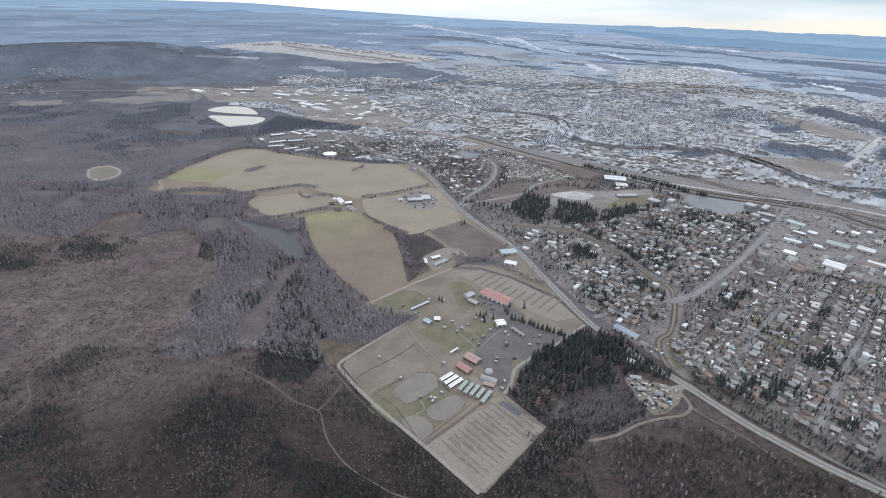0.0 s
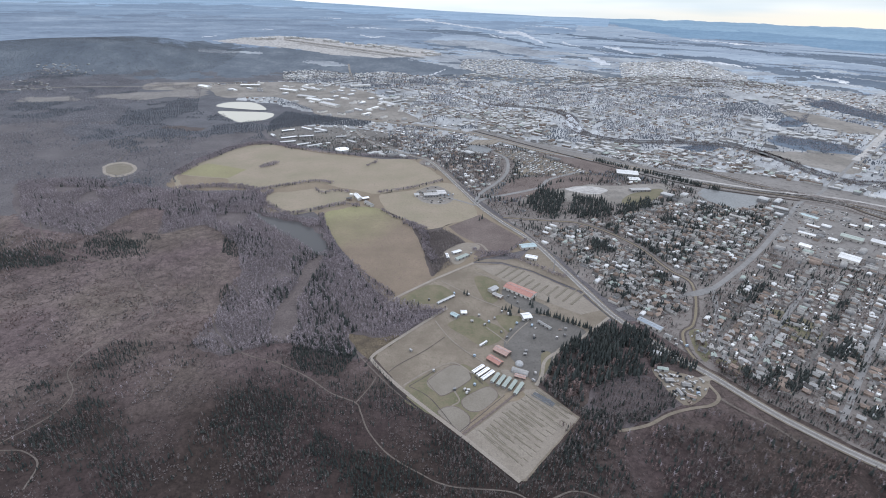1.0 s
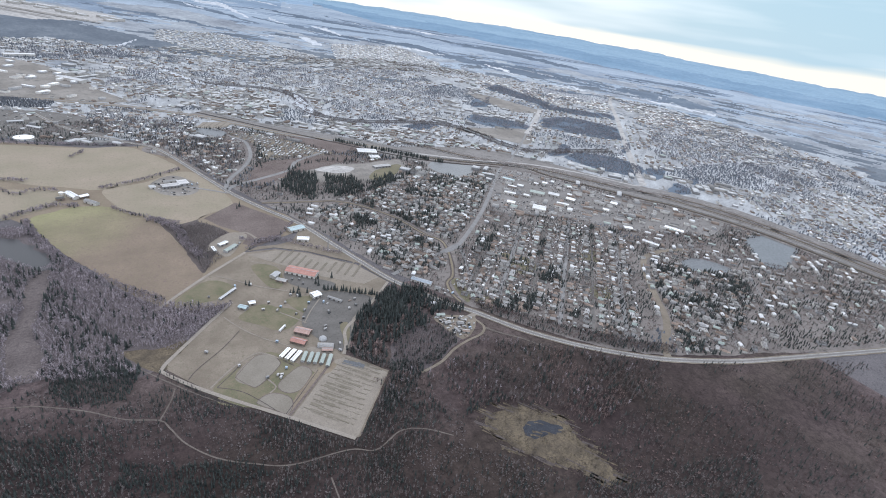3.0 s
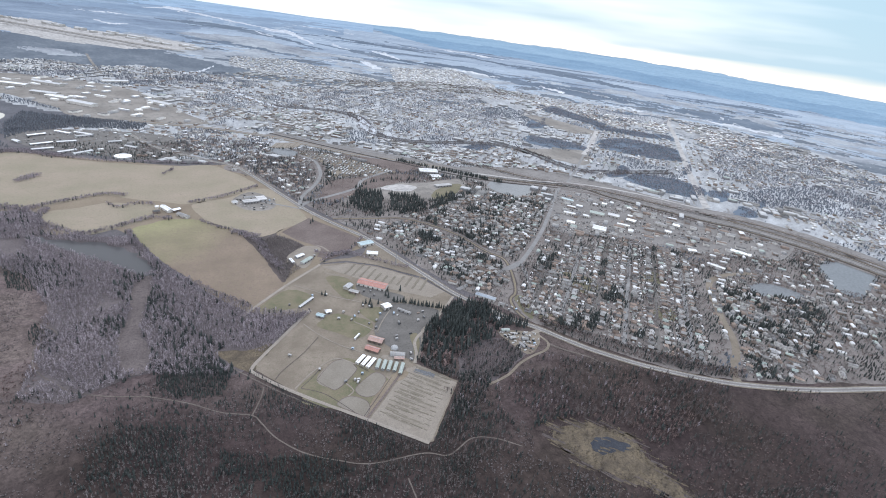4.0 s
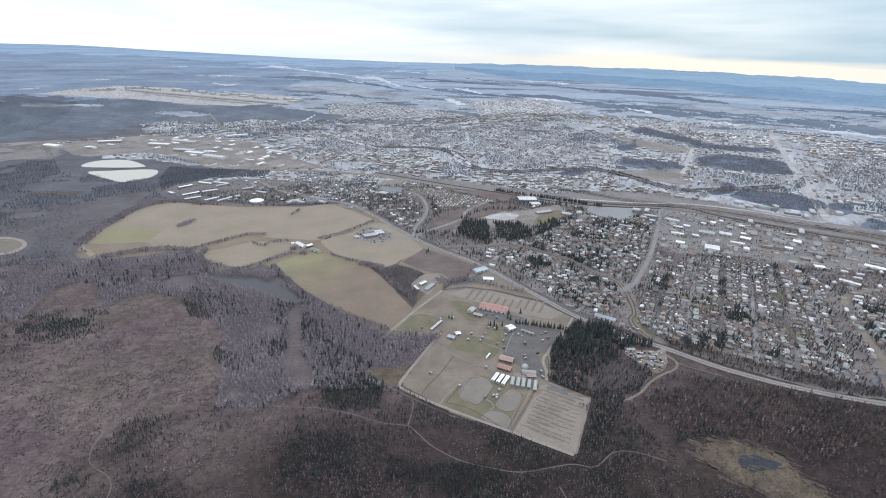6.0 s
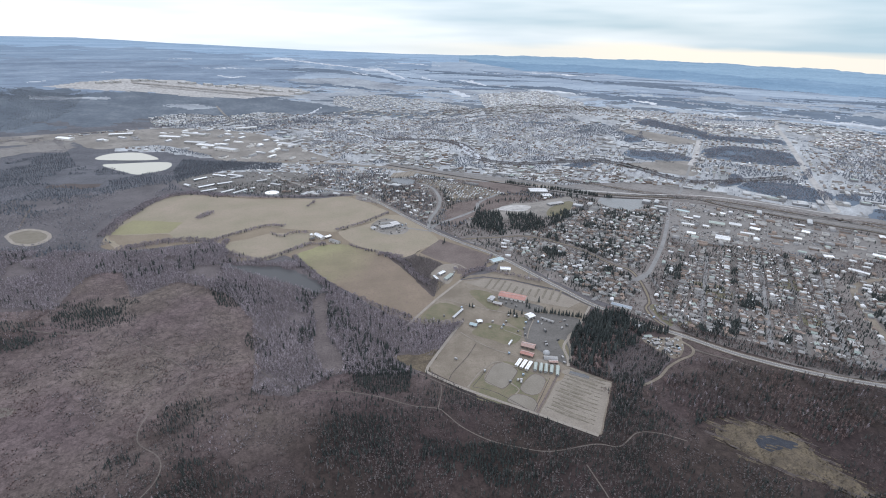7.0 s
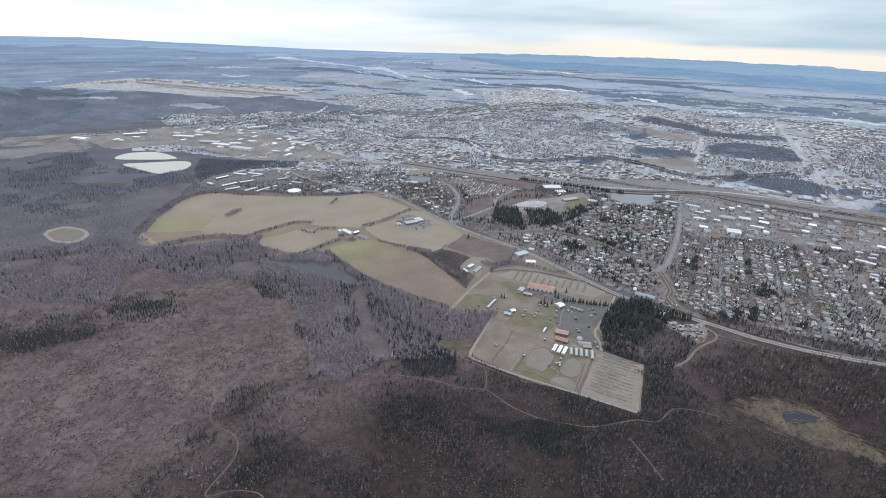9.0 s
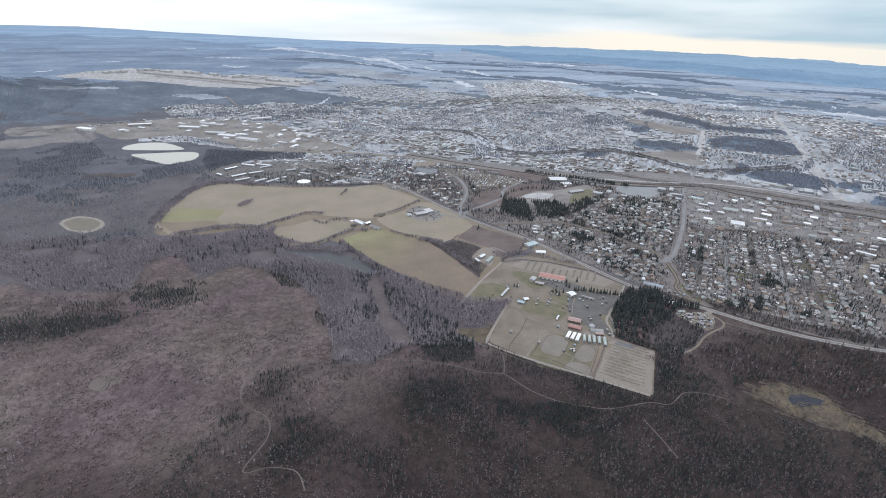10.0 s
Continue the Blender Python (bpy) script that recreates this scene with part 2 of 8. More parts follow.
def turning_material():
    """Field that passes from green new grass in the west to brown stubble in the east."""
    m = material("turning_hay_field", (0.226, 0.218, 0.120), (0.290, 0.275, 0.152), 0.02, 0.6, 0.95, 0.2, (0.215, 0.19, 0.125), grain=0.2)
    nd, ln = m.node_tree.nodes, m.node_tree.links
    bs = nd["Principled BSDF"]
    green = bs.inputs["Base Color"].links[0].from_socket
    co = nd.new("ShaderNodeTexCoord")
    dot = nd.new("ShaderNodeVectorMath")
    dot.operation = "DOT_PRODUCT"
    ln.new(co.outputs["Object"], dot.inputs[0])
    dot.inputs[1].default_value = (0.0055, -0.0042, 0.0)
    no = nd.new("ShaderNodeTexNoise")
    no.inputs["Scale"].default_value, no.inputs["Detail"].default_value = 0.016, 6.0
    ln.new(co.outputs["Object"], no.inputs["Vector"])
    add = nd.new("ShaderNodeMath")
    ln.new(dot.outputs["Value"], add.inputs[0])
    ln.new(no.outputs[0], add.inputs[1])
    rg = nd.new("ShaderNodeMapRange")
    rg.inputs[1].default_value, rg.inputs[2].default_value = -4.65, -3.5
    ln.new(add.outputs[0], rg.inputs[0])
    brown = nd.new("ShaderNodeMix")
    brown.data_type, brown.blend_type = "RGBA", "MULTIPLY"
    brown.inputs[0].default_value = 1.0
    ln.new(green, brown.inputs[6])
    brown.inputs[7].default_value = (0.84, 0.70, 0.95, 1)
    mx = nd.new("ShaderNodeMix")
    mx.data_type = "RGBA"
    ln.new(rg.outputs[0], mx.inputs[0])
    ln.new(green, mx.inputs[6])
    ln.new(brown.outputs[2], mx.inputs[7])
    ln.new(mx.outputs[2], bs.inputs["Base Color"])
    return m


M = {
    "hay_turning": turning_material(),
    "brush": material("brush_land", (0.10, 0.092, 0.096), (0.15, 0.137, 0.14), 0.012, 0.45, 0.95, 0.5, (0.072, 0.07, 0.074)),
    "bog": bog_material(),
    "bog_dark": material("bog_dark", (0.034, 0.031, 0.031), (0.068, 0.052, 0.045), 0.016, 0.5, 0.95, 0.6, (0.028, 0.027, 0.027)),
    "litter": material("forest_litter", (0.085, 0.070, 0.066), (0.122, 0.101, 0.094), 0.02, 0.5, 0.95, 0.5, (0.062, 0.053, 0.052)),
    # far land: aerial haze is mixed into these base colours
    "far_forest": hazed_land_material("far_forest", (0.172, 0.195, 0.238), (0.238, 0.265, 0.31), (0.35, 0.372, 0.41), 0.3, wide=0.5),
    "far_conifer": hazed_land_material("far_conifer", (0.108, 0.115, 0.132), (0.145, 0.152, 0.168), (0.215, 0.218, 0.228), 0.2),
    # city ground with its base colour lifted to carry distance haze
    "hazed_city": hazed_land_material("hazed_city_ground", (0.258, 0.238, 0.230), (0.388, 0.360, 0.348), (0.525, 0.492, 0.478), 0.45, wide=2.2),
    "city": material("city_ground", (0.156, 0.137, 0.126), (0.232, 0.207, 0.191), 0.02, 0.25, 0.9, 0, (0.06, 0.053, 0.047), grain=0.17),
    "flats": hazed_land_material("river_flats", (0.262, 0.281, 0.318), (0.342, 0.364, 0.402), (0.435, 0.455, 0.487), 0.4, wide=0.22),
    "pale_flats": hazed_land_material("pale_river_flats", (0.355, 0.363, 0.388), (0.42, 0.43, 0.455), (0.49, 0.495, 0.515), 0.4, wide=0.3),
    "far_tan": hazed_land_material("dry_far_fields", (0.212, 0.208, 0.222), (0.325, 0.315, 0.32), (0.44, 0.428, 0.425), 0.45, wide=0.9),
    "far_hills": hazed_land_material("haze_coloured_hills", (0.27, 0.335, 0.415), (0.335, 0.40, 0.475), (0.41, 0.47, 0.54), 0.4, wide=0.4),
    "dark_brush": material("dark_brush_land", (0.088, 0.089, 0.100), (0.140, 0.139, 0.152), 0.01, 0.3, 0.95, 0.5, (0.06, 0.063, 0.07)),
    "rail_bed": material("rail_bed_gravel", (0.184, 0.171, 0.160), (0.248, 0.232, 0.219), 0.012, 0.2, 0.95, 0, (0.125, 0.115, 0.105), grain=0.17),
    # lake water: the reflected grey sky is put into its base colour
    "sky_grey_lake": material("grey_sky_reflection_water", (0.135, 0.14, 0.145), (0.175, 0.18, 0.185), 0.02, 0.2, 0.35, 0, contrast=0.3),
    "house_white": material("dull_white_roof", (0.36, 0.35, 0.34), (0.48, 0.468, 0.455), 0.1, 1.0, 0.8, per="object"),
    "lane": material("town_lane", (0.135, 0.126, 0.116), (0.185, 0.174, 0.162), 0.03, 0.3, 0.9, 0, (0.11, 0.10, 0.09), grain=0.17),
    # matte water, its paleness the reflected sky painted in
    "sky_pale_far_water": material("sky_reflection_far_water", (0.44, 0.46, 0.49), (0.54, 0.56, 0.585), 0.003, 0.05, 0.5, contrast=0.3),
    # spruce greyed and lightened: valley haze is put into the needle colour
    "hazed_valley_spruce": material("hazed_valley_needles", (0.088, 0.097, 0.112), (0.125, 0.134, 0.150), 0.02, 0.3, 0.9, per="island"),
    # haze blue painted into the mountains' base colour
    "range": hazed_land_material("haze_coloured_range", (0.185, 0.262, 0.335), (0.222, 0.302, 0.378), (0.275, 0.35, 0.42), 0.4, wide=0.7),
    "airfield": material("airfield", (0.37, 0.355, 0.335), (0.45, 0.43, 0.41), 0.004, 0.06, 0.9, 0, (0.29, 0.28, 0.265)),
    "hay": material("hay_field", (0.318, 0.264, 0.206), (0.252, 0.225, 0.162), 0.014, 0.6, 0.95, 0.2, (0.226, 0.188, 0.142), contrast=0.2, grain=0.17),
    "hay_green": material("green_field", (0.238, 0.218, 0.130), (0.272, 0.252, 0.145), 0.018, 0.35, 0.95, 0.2, (0.250, 0.215, 0.142), grain=0.17),
    "hay_brown": material("brown_field", (0.20, 0.160, 0.120), (0.25, 0.205, 0.152), 0.015, 0.35, 0.95, 0.2, (0.215, 0.182, 0.125), grain=0.17),
    "glade": material("pale_bog_grass", (0.108, 0.090, 0.087), (0.158, 0.133, 0.127), 0.03, 0.5, 0.95, 0.4, (0.086, 0.072, 0.070)),
    "plot": material("brown_plot", (0.128, 0.101, 0.092), (0.178, 0.145, 0.131), 0.02, 0.4, 0.95, 0.3),
    "lawn": material("lawn", (0.130, 0.130, 0.078), (0.198, 0.170, 0.118), 0.05, 0.6, 0.95, 0.1, (0.195, 0.160, 0.114), grain=0.17),
    "gravel": material("gravel", (0.178, 0.148, 0.116), (0.250, 0.211, 0.168), 0.03, 0.7, 0.95, 0.1, (0.160, 0.148, 0.108), contrast=0.15, grain=0.17),
    "dust": material("pale_gravel", (0.235, 0.203, 0.168), (0.282, 0.248, 0.208), 0.05, 0.8, 0.95, 0.05, (0.205, 0.182, 0.15), grain=0.17),
    # litter darkened: shade between the trees is put into its colour
    "dark_floor": material("shaded_leaf_litter", (0.102, 0.086, 0.087), (0.152, 0.130, 0.129), 0.02, 0.5, 0.95, 0.5, (0.084, 0.072, 0.074)),
    # woods lightened and blued: horizon haze put into their colour
    "hazy_woods": hazed_land_material("haze_coloured_woods", (0.212, 0.248, 0.302), (0.265, 0.305, 0.36), (0.35, 0.385, 0.435), 0.3, wide=0.4),
    "track_gravel": material("trodden_pale_gravel", (0.275, 0.242, 0.205), (0.325, 0.290, 0.250), 0.05, 0.8, 0.95, 0.05, (0.235, 0.205, 0.172), grain=0.17),
    "arena": material("arena_sand", (0.205, 0.182, 0.150), (0.24, 0.215, 0.18), 0.05, 0.8, 0.95, 0.05, grain=0.17),
    "rows": material("grass_rows", (0.172, 0.151, 0.118), (0.220, 0.194, 0.155), 0.06, 0.5, 0.95, 0.2, grain=0.17),
    "asphalt": material("asphalt", (0.118, 0.110, 0.101), (0.165, 0.154, 0.142), 0.04, 0.8, 0.9, 0, (0.100, 0.093, 0.085), grain=0.17),
    "highway": material("worn_asphalt", (0.205, 0.194, 0.183), (0.255, 0.243, 0.232), 0.02, 0.3, 0.9, grain=0.17),
    "street": material("street_asphalt", (0.20, 0.195, 0.19), (0.27, 0.262, 0.255), 0.03, 0.3, 0.9, grain=0.17),
    "paint": material("road_paint", (0.62, 0.60, 0.55), (0.72, 0.70, 0.66), 0.05, 0.5, 0.8),
    "trail": material("trail_dirt", (0.122, 0.102, 0.089), (0.166, 0.142, 0.125), 0.03, 0.4, 0.95),
    "silt": material("slough_silt", (0.185, 0.155, 0.108), (0.235, 0.198, 0.142), 0.03, 0.3, 0.9, grain=0.17),
    "sedge": material("dry_sedge", (0.088, 0.071, 0.053), (0.158, 0.126, 0.087), 0.06, 0.5, 0.95, 0.4, (0.064, 0.053, 0.044), contrast=0.14),
    "straw": material("dry_straw", (0.115, 0.095, 0.066), (0.185, 0.152, 0.105), 0.05, 0.5, 0.95, per="island"),
    "panel": material("dark_panels", (0.085, 0.09, 0.10), (0.12, 0.125, 0.135), 0.2, 0.8, 0.5),
    "water": water_material("pond_water", (0.060, 0.056, 0.058), 0.3),
    # cream base colour stands for the sky reflected in the ponds
    "sky_toned_water": water_material("sky_reflection_pond_water", (0.44, 0.41, 0.34), 0.15),
    "peat_water": material("shallow_peat_water", (0.030, 0.034, 0.044), (0.055, 0.058, 0.068), 0.12, 1.0, 0.95, contrast=0.2),
    "yard": material("depot_yard_gravel", (0.198, 0.180, 0.160), (0.272, 0.250, 0.225), 0.01, 0.12, 0.9, 0, (0.15, 0.143, 0.13), contrast=0.1, grain=0.17),
    # far trees' colours are paler and bluer to carry the distance haze
    "hazed_far_spruce": material("hazed_far_needles", (0.108, 0.122, 0.143), (0.155, 0.170, 0.194), 0.02, 0.3, 0.9, per="island"),
    "hazed_far_birch": material("hazed_far_twigs", (0.205, 0.196, 0.212), (0.31, 0.295, 0.314), 0.01, 0.3, 0.9, per="island"),
    "spruce": material("spruce_needles", (0.035, 0.042, 0.041), (0.063, 0.070, 0.064), 0.05, 0.8, 0.9, per="island"),
    "birch": material("bare_twigs", (0.252, 0.221, 0.233), (0.365, 0.321, 0.337), 0.015, 0.5, 0.9, per="island"),
    "red_brush": material("red_twigs", (0.158, 0.112, 0.103), (0.215, 0.158, 0.145), 0.03, 0.5, 0.9, per="island"),
    "larch": material("bare_larch_twigs", (0.13, 0.113, 0.109), (0.195, 0.171, 0.165), 0.03, 0.5, 0.9, per="island"),
    "dark_larch": material("dark_bare_twigs", (0.088, 0.074, 0.070), (0.138, 0.117, 0.111), 0.03, 0.5, 0.9, per="island"),
    "far_belt": hazed_land_material("dark_river_woods", (0.115, 0.132, 0.160), (0.152, 0.170, 0.200), (0.22, 0.238, 0.265), 0.2, wide=0.4),
    # upper slopes paler still, more haze painted into them
    "range_top": hazed_land_material("haze_coloured_tops", (0.255, 0.338, 0.41), (0.295, 0.378, 0.445), (0.34, 0.42, 0.48), 0.4, wide=0.7),
    "bark": material("bark", (0.12, 0.105, 0.09), (0.17, 0.15, 0.13), 0.5, 2.0, 0.9),
    "roof_white": material("white_metal_roof", (0.62, 0.62, 0.615), (0.78, 0.78, 0.77), 0.1, 1.0, 0.7, per="object"),
    "roof_grey": material("grey_shingle_roof", (0.245, 0.236, 0.225), (0.37, 0.358, 0.342), 0.15, 1.2, 0.9, per="object"),
    "roof_dark": material("dark_shingle_roof", (0.115, 0.11, 0.106), (0.18, 0.17, 0.163), 0.15, 1.2, 0.9, per="object"),
    "roof_brown": material("brown_shingle_roof", (0.19, 0.145, 0.12), (0.28, 0.22, 0.18), 0.15, 1.2, 0.9, per="object"),
    "roof_red": material("red_metal_roof", (0.38, 0.19, 0.155), (0.45, 0.245, 0.205), 0.2, 1.0, 0.6),
    "roof_pink": material("faded_red_roof", (0.38, 0.25, 0.21), (0.45, 0.32, 0.28), 0.3, 1.2, 0.7),
    "roof_green": material("pale_green_metal_roof", (0.31, 0.36, 0.32), (0.40, 0.44, 0.40), 0.2, 1.0, 0.65),
    "roof_teal": material("teal_metal_roof", (0.36, 0.46, 0.47), (0.46, 0.55, 0.56), 0.2, 1.0, 0.55),
    "long_roof": material("weathered_blue_grey_roof", (0.27, 0.31, 0.35), (0.38, 0.415, 0.45), 0.1, 1.0, 0.7),
    "roof_blue": material("pale_blue_metal_roof", (0.34, 0.43, 0.52), (0.47, 0.55, 0.62), 0.1, 1.0, 0.5),
    "wall_pale": material("pale_siding", (0.42, 0.40, 0.37), (0.55, 0.53, 0.49), 0.2, 1.0, 0.85, per="object"),
    "wall_brown": material("brown_siding", (0.17, 0.135, 0.11), (0.25, 0.20, 0.17), 0.2, 1.0, 0.85, per="object"),
    "wall_grey": material("grey_siding", (0.25, 0.25, 0.25), (0.34, 0.335, 0.33), 0.2, 1.0, 0.85, per="object"),
    "glass": material("dark_window_band", (0.03, 0.035, 0.04), (0.05, 0.055, 0.06), 1.0, 2.0, 0.2),
    "door": material("dark_door", (0.09, 0.08, 0.075), (0.13, 0.115, 0.105), 1.0, 2.0, 0.7),
    "rubber": material("rubber", (0.02, 0.02, 0.02), (0.035, 0.035, 0.035), 1.0, 3.0, 0.9),
    "steel": material("galvanised_steel", (0.35, 0.36, 0.37), (0.45, 0.46, 0.47), 1.0, 3.0, 0.5, metal=0.6),
}


# ---------- mesh helpers ----------
def link_mesh(name, v, faces, mats, idx=None):
    """One mesh object from an array of points and an array of faces with equal side counts, or a list of such arrays."""
    me = bpy.data.meshes.new(name)
    groups = faces if isinstance(faces, list) else [faces]
    groups = [np.asarray(f, np.int32) for f in groups]
    v = np.ascontiguousarray(v, np.float32)
    me.vertices.add(len(v))
    me.vertices.foreach_set("co", v.ravel())
    loops = np.concatenate([f.ravel() for f in groups])
    starts, at = [], 0
    for f in groups:
        starts.append(at + np.arange(len(f), dtype=np.int32) * f.shape[1])
        at += f.size
    starts = np.concatenate(starts)
    me.loops.add(len(loops))
    me.loops.foreach_set("vertex_index", loops)
    me.polygons.add(len(starts))
    me.polygons.foreach_set("loop_start", starts)
    if idx is not None:
        me.polygons.foreach_set("material_index", np.asarray(idx, np.int32))
    for m in mats if isinstance(mats, (list, tuple)) else [mats]:
        me.materials.append(m)
    me.update(calc_edges=True)
    me.validate()
    return new(name, me)


def part(name, bm, mat, parent, label=""):
    me = bpy.data.meshes.new(name)
    bm.to_mesh(me)
    bm.free()
    me.materials.append(mat)
    ob = new(name, me)
    ob.parent = parent
    return tagged(ob, label)


def empty(name, x, y, z=0.0, turn=0.0):
    ob = new(name)
    ob.matrix_basis = pose(x, y, z, 0, 0, turn)
    ob.empty_display_size = 1.0
    return ob


def box(bm, x0, x1, y0, y1, z0, z1):
    vs = [bm.verts.new(p) for p in ((x0, y0, z0), (x1, y0, z0), (x1, y1, z0), (x0, y1, z0), (x0, y0, z1), (x1, y0, z1), (x1, y1, z1), (x0, y1, z1))]
    for f in ((3, 2, 1, 0), (4, 5, 6, 7), (0, 1, 5, 4), (1, 2, 6, 5), (2, 3, 7, 6), (3, 0, 4, 7)):
        bm.faces.new([vs[i] for i in f])


def hash2(ix, iy, seed):
    h = (ix.astype(np.int64) * 374761393 + iy.astype(np.int64) * 668265263 + seed * 974634777) & 0xFFFFFFFF
    h = ((h ^ (h >> 13)) * 1274126177) & 0xFFFFFFFF
    return ((h ^ (h >> 16)) & 0xFFFF) / 65535.0


def value_noise(x, y, size, seed=0):
    """Smooth noise, 0 to 1, with lumps of about that size in metres."""
    u, w = np.asarray(x, float) / size, np.asarray(y, float) / size
    out, amp = 0.0, 0.0
    for octave, a in ((1, 1.0), (2.1, 0.5), (4.3, 0.25)):
        p, q = u * octave + 17.3 * octave, w * octave - 9.1 * octave
        i, j = np.floor(p), np.floor(q)
        f, g = p - i, q - j
        f, g = f * f * (3 - 2 * f), g * g * (3 - 2 * g)
        top = hash2(i, j, seed) * (1 - f) + hash2(i + 1, j, seed) * f
        low = hash2(i, j + 1, seed) * (1 - f) + hash2(i + 1, j + 1, seed) * f
        out, amp = out + a * (top * (1 - g) + low * g), amp + a
    return out / amp


def inside(x, y, poly):
    """Which points lie in the outline."""
    x, y = np.asarray(x, float), np.asarray(y, float)
    res = np.zeros(x.shape, bool)
    px, py = np.array(poly, float).T
    j = len(px) - 1
    for i in range(len(px)):
        hit = ((py[i] > y) != (py[j] > y)) & (x < (px[j] - px[i]) * (y - py[i]) / (py[j] - py[i] + 1e-12) + px[i])
        res ^= hit
        j = i
    return res


def spline(pts, step, closed=False):
    """A smooth line through the points, with a point about every step metres."""
    p = np.array(pts, float)
    n, out = len(p), []
    for i in range(n if closed else n - 1):
        if closed:
            a, b, c, d = p[i - 1], p[i], p[(i + 1) % n], p[(i + 2) % n]
        else:
            a, b, c, d = p[max(i - 1, 0)], p[i], p[i + 1], p[min(i + 2, n - 1)]
        k = max(1, int(np.linalg.norm(c - b) / step))
        for t in np.arange(k) / k:
            out.append(0.5 * (2 * b + (c - a) * t + (2 * a - 5 * b + 4 * c - d) * t * t + (3 * b - a - 3 * c + d) * t ** 3))
    if not closed:
        out.append(p[-1])
    return np.array(out)


def from_line(x, y, pts):
    """Distance of points from a bent line."""
    best = np.full(np.shape(x), 1e9)
    p = np.array(pts, float)
    for a, b in zip(p[:-1], p[1:]):
        d = b - a
        t = np.clip(((x - a[0]) * d[0] + (y - a[1]) * d[1]) / (d @ d + 1e-9), 0, 1)
        best = np.minimum(best, np.hypot(x - a[0] - t * d[0], y - a[1] - t * d[1]))
    return best


# ---------- the lie of the land ----------
# the camera's place and height halfway along its path
MID, HIGH = np.array((-185.0, -46.0)), 392.0
NEAR, DEEP = 3200.0, 1500.0       # past NEAR the plain is drawn in, so that the whole basin ends within 4.7 km
SKYLINE = ((-180, -0.6), (-18, -0.62), (-10, -1.02), (-4, -1.25), (2, -1.46), (12, -1.66), (20, -1.64), (32, -1.6), (40, -1.62), (47, -1.84), (52, -1.86), (56, -2.06), (67, -2.2), (180, -2.3))
HILLS = ((-1950, 3150, 400, 400, 62), (-2550, 3300, 600, 500, 72), (-2250, 3950, 450, 450, 50))


def height(x, y):
    z = 0.0
    for hx, hy, sx, sy, top in HILLS:
        z = z + top * np.exp(-((x - hx) / sx) ** 2 - ((y - hy) / sy) ** 2)
    return z


def lay(x, y, z=0.0):
    """Places over the ground: the far part of the plain is drawn in towards the mid-path camera, to fit its view."""
    x, y = np.asarray(x, float), np.asarray(y, float)
    z = height(x, y) + z
    dx, dy = x - MID[0], y - MID[1]
    d = np.hypot(dx, dy) + 1e-6
    far = NEAR + DEEP * (1 - 1 / (1 + np.maximum(d - NEAR, 0) / DEEP))
    s = np.where(d > NEAR, far / d, 1.0)
    return np.stack([MID[0] + dx * s, MID[1] + dy * s, HIGH + (z - HIGH) * s], -1)


# outlines on the ground, in metres, placed to fit the camera's view
HIGHWAY = [(-314, 1538), (-239, 1398), (-132, 1288), (-69, 1228), (4, 1029), (38, 933), (78, 851), (122, 771), (154, 674), (175, 609), (194, 554), (218, 512), (244, 467), (269, 439), (314, 374), (367, 320), (426, 276), (473, 249), (555, 215), (640, 190), (900, 120)]
SLOUGH = [(80, 878), (175, 867), (217, 862), (261, 827), (302, 761), (322, 684), (339, 654), (336, 626), (316, 574), (294, 534), (274, 517), (265, 486), (266, 464)]
MAIN_STREET = [(323, 609), (364, 628), (478, 731), (579, 837), (725, 997), (864, 1113), (1529, 1773)]
PARK_ROAD = [(30, 941), (51, 975), (173, 1051), (214, 1117), (316, 1191)]
CURVE_ROAD = [(98, 1333), (127, 1277), (120, 1175), (93, 1096), (45, 1009), (30, 953)]
SIDE_STREET = [(364, 623), (323, 523), (302, 462)]
EAST_ROAD = [(825, 487), (759, 495), (698, 484), (654, 450), (621, 411), (587, 370), (560, 334), (526, 303), (482, 275), (466, 254)]
DRIVE = [(141, 351), (149, 352), (173, 359), (200, 374), (226, 383), (251, 389), (264, 402), (262, 423), (271, 432)]
BOULEVARD = [(2210, 1970), (1895, 1639), (1397, 1135), (1093, 814)]
RAIL = [(52, 1577), (339, 1280), (536, 1097), (736, 1013), (843, 921), (1000, 815), (1090, 720), (1145, 600), (1177, 435), (1210, 250)]
RIVER = [(124, 2025), (334, 1975), (416, 1850), (396, 1680), (407, 1583), (450, 1529), (522, 1497), (656, 1496), (785, 1479), (853, 1438), (889, 1329), (903, 1234), (949, 1160), (1042, 1140), (1300, 1130)]
FAIR = [(-113, 456), (-57, 525), (-27, 560), (-67, 553), (-100, 572), (-51, 628), (15, 691), (59, 690), (105, 665), (135, 635), (163, 609), (188, 547), (156, 515), (103, 468), (93, 438), (70, 412), (107, 367), (67, 320), (42, 291), (33, 291), (-12, 339), (-74, 400)]
LOT = [(-11, 338), (34, 292), (41, 293), (104, 365), (72, 407), (58, 405)]
PARKING = [(15, 683), (59, 686), (105, 662), (135, 632), (162, 606), (181, 564), (152, 552), (97, 593), (64, 631)]
FIELD_A = [(-642, 1074), (-639, 1152), (-621, 1216), (-588, 1310), (-529, 1358), (-439, 1316), (-337, 1272), (-214, 1243), (-128, 1247), (-73, 1171), (-39, 1082), (-118, 1019), (-174, 989), (-225, 1009), (-280, 1033), (-323, 1056), (-375, 1025), (-427, 999), (-508, 1020), (-542, 989), (-595, 988)]
FIELD_B = [(-399, 970), (-353, 991), (-311, 1012), (-273, 1005), (-221, 985), (-237, 926), (-287, 884), (-325, 867), (-369, 892)]
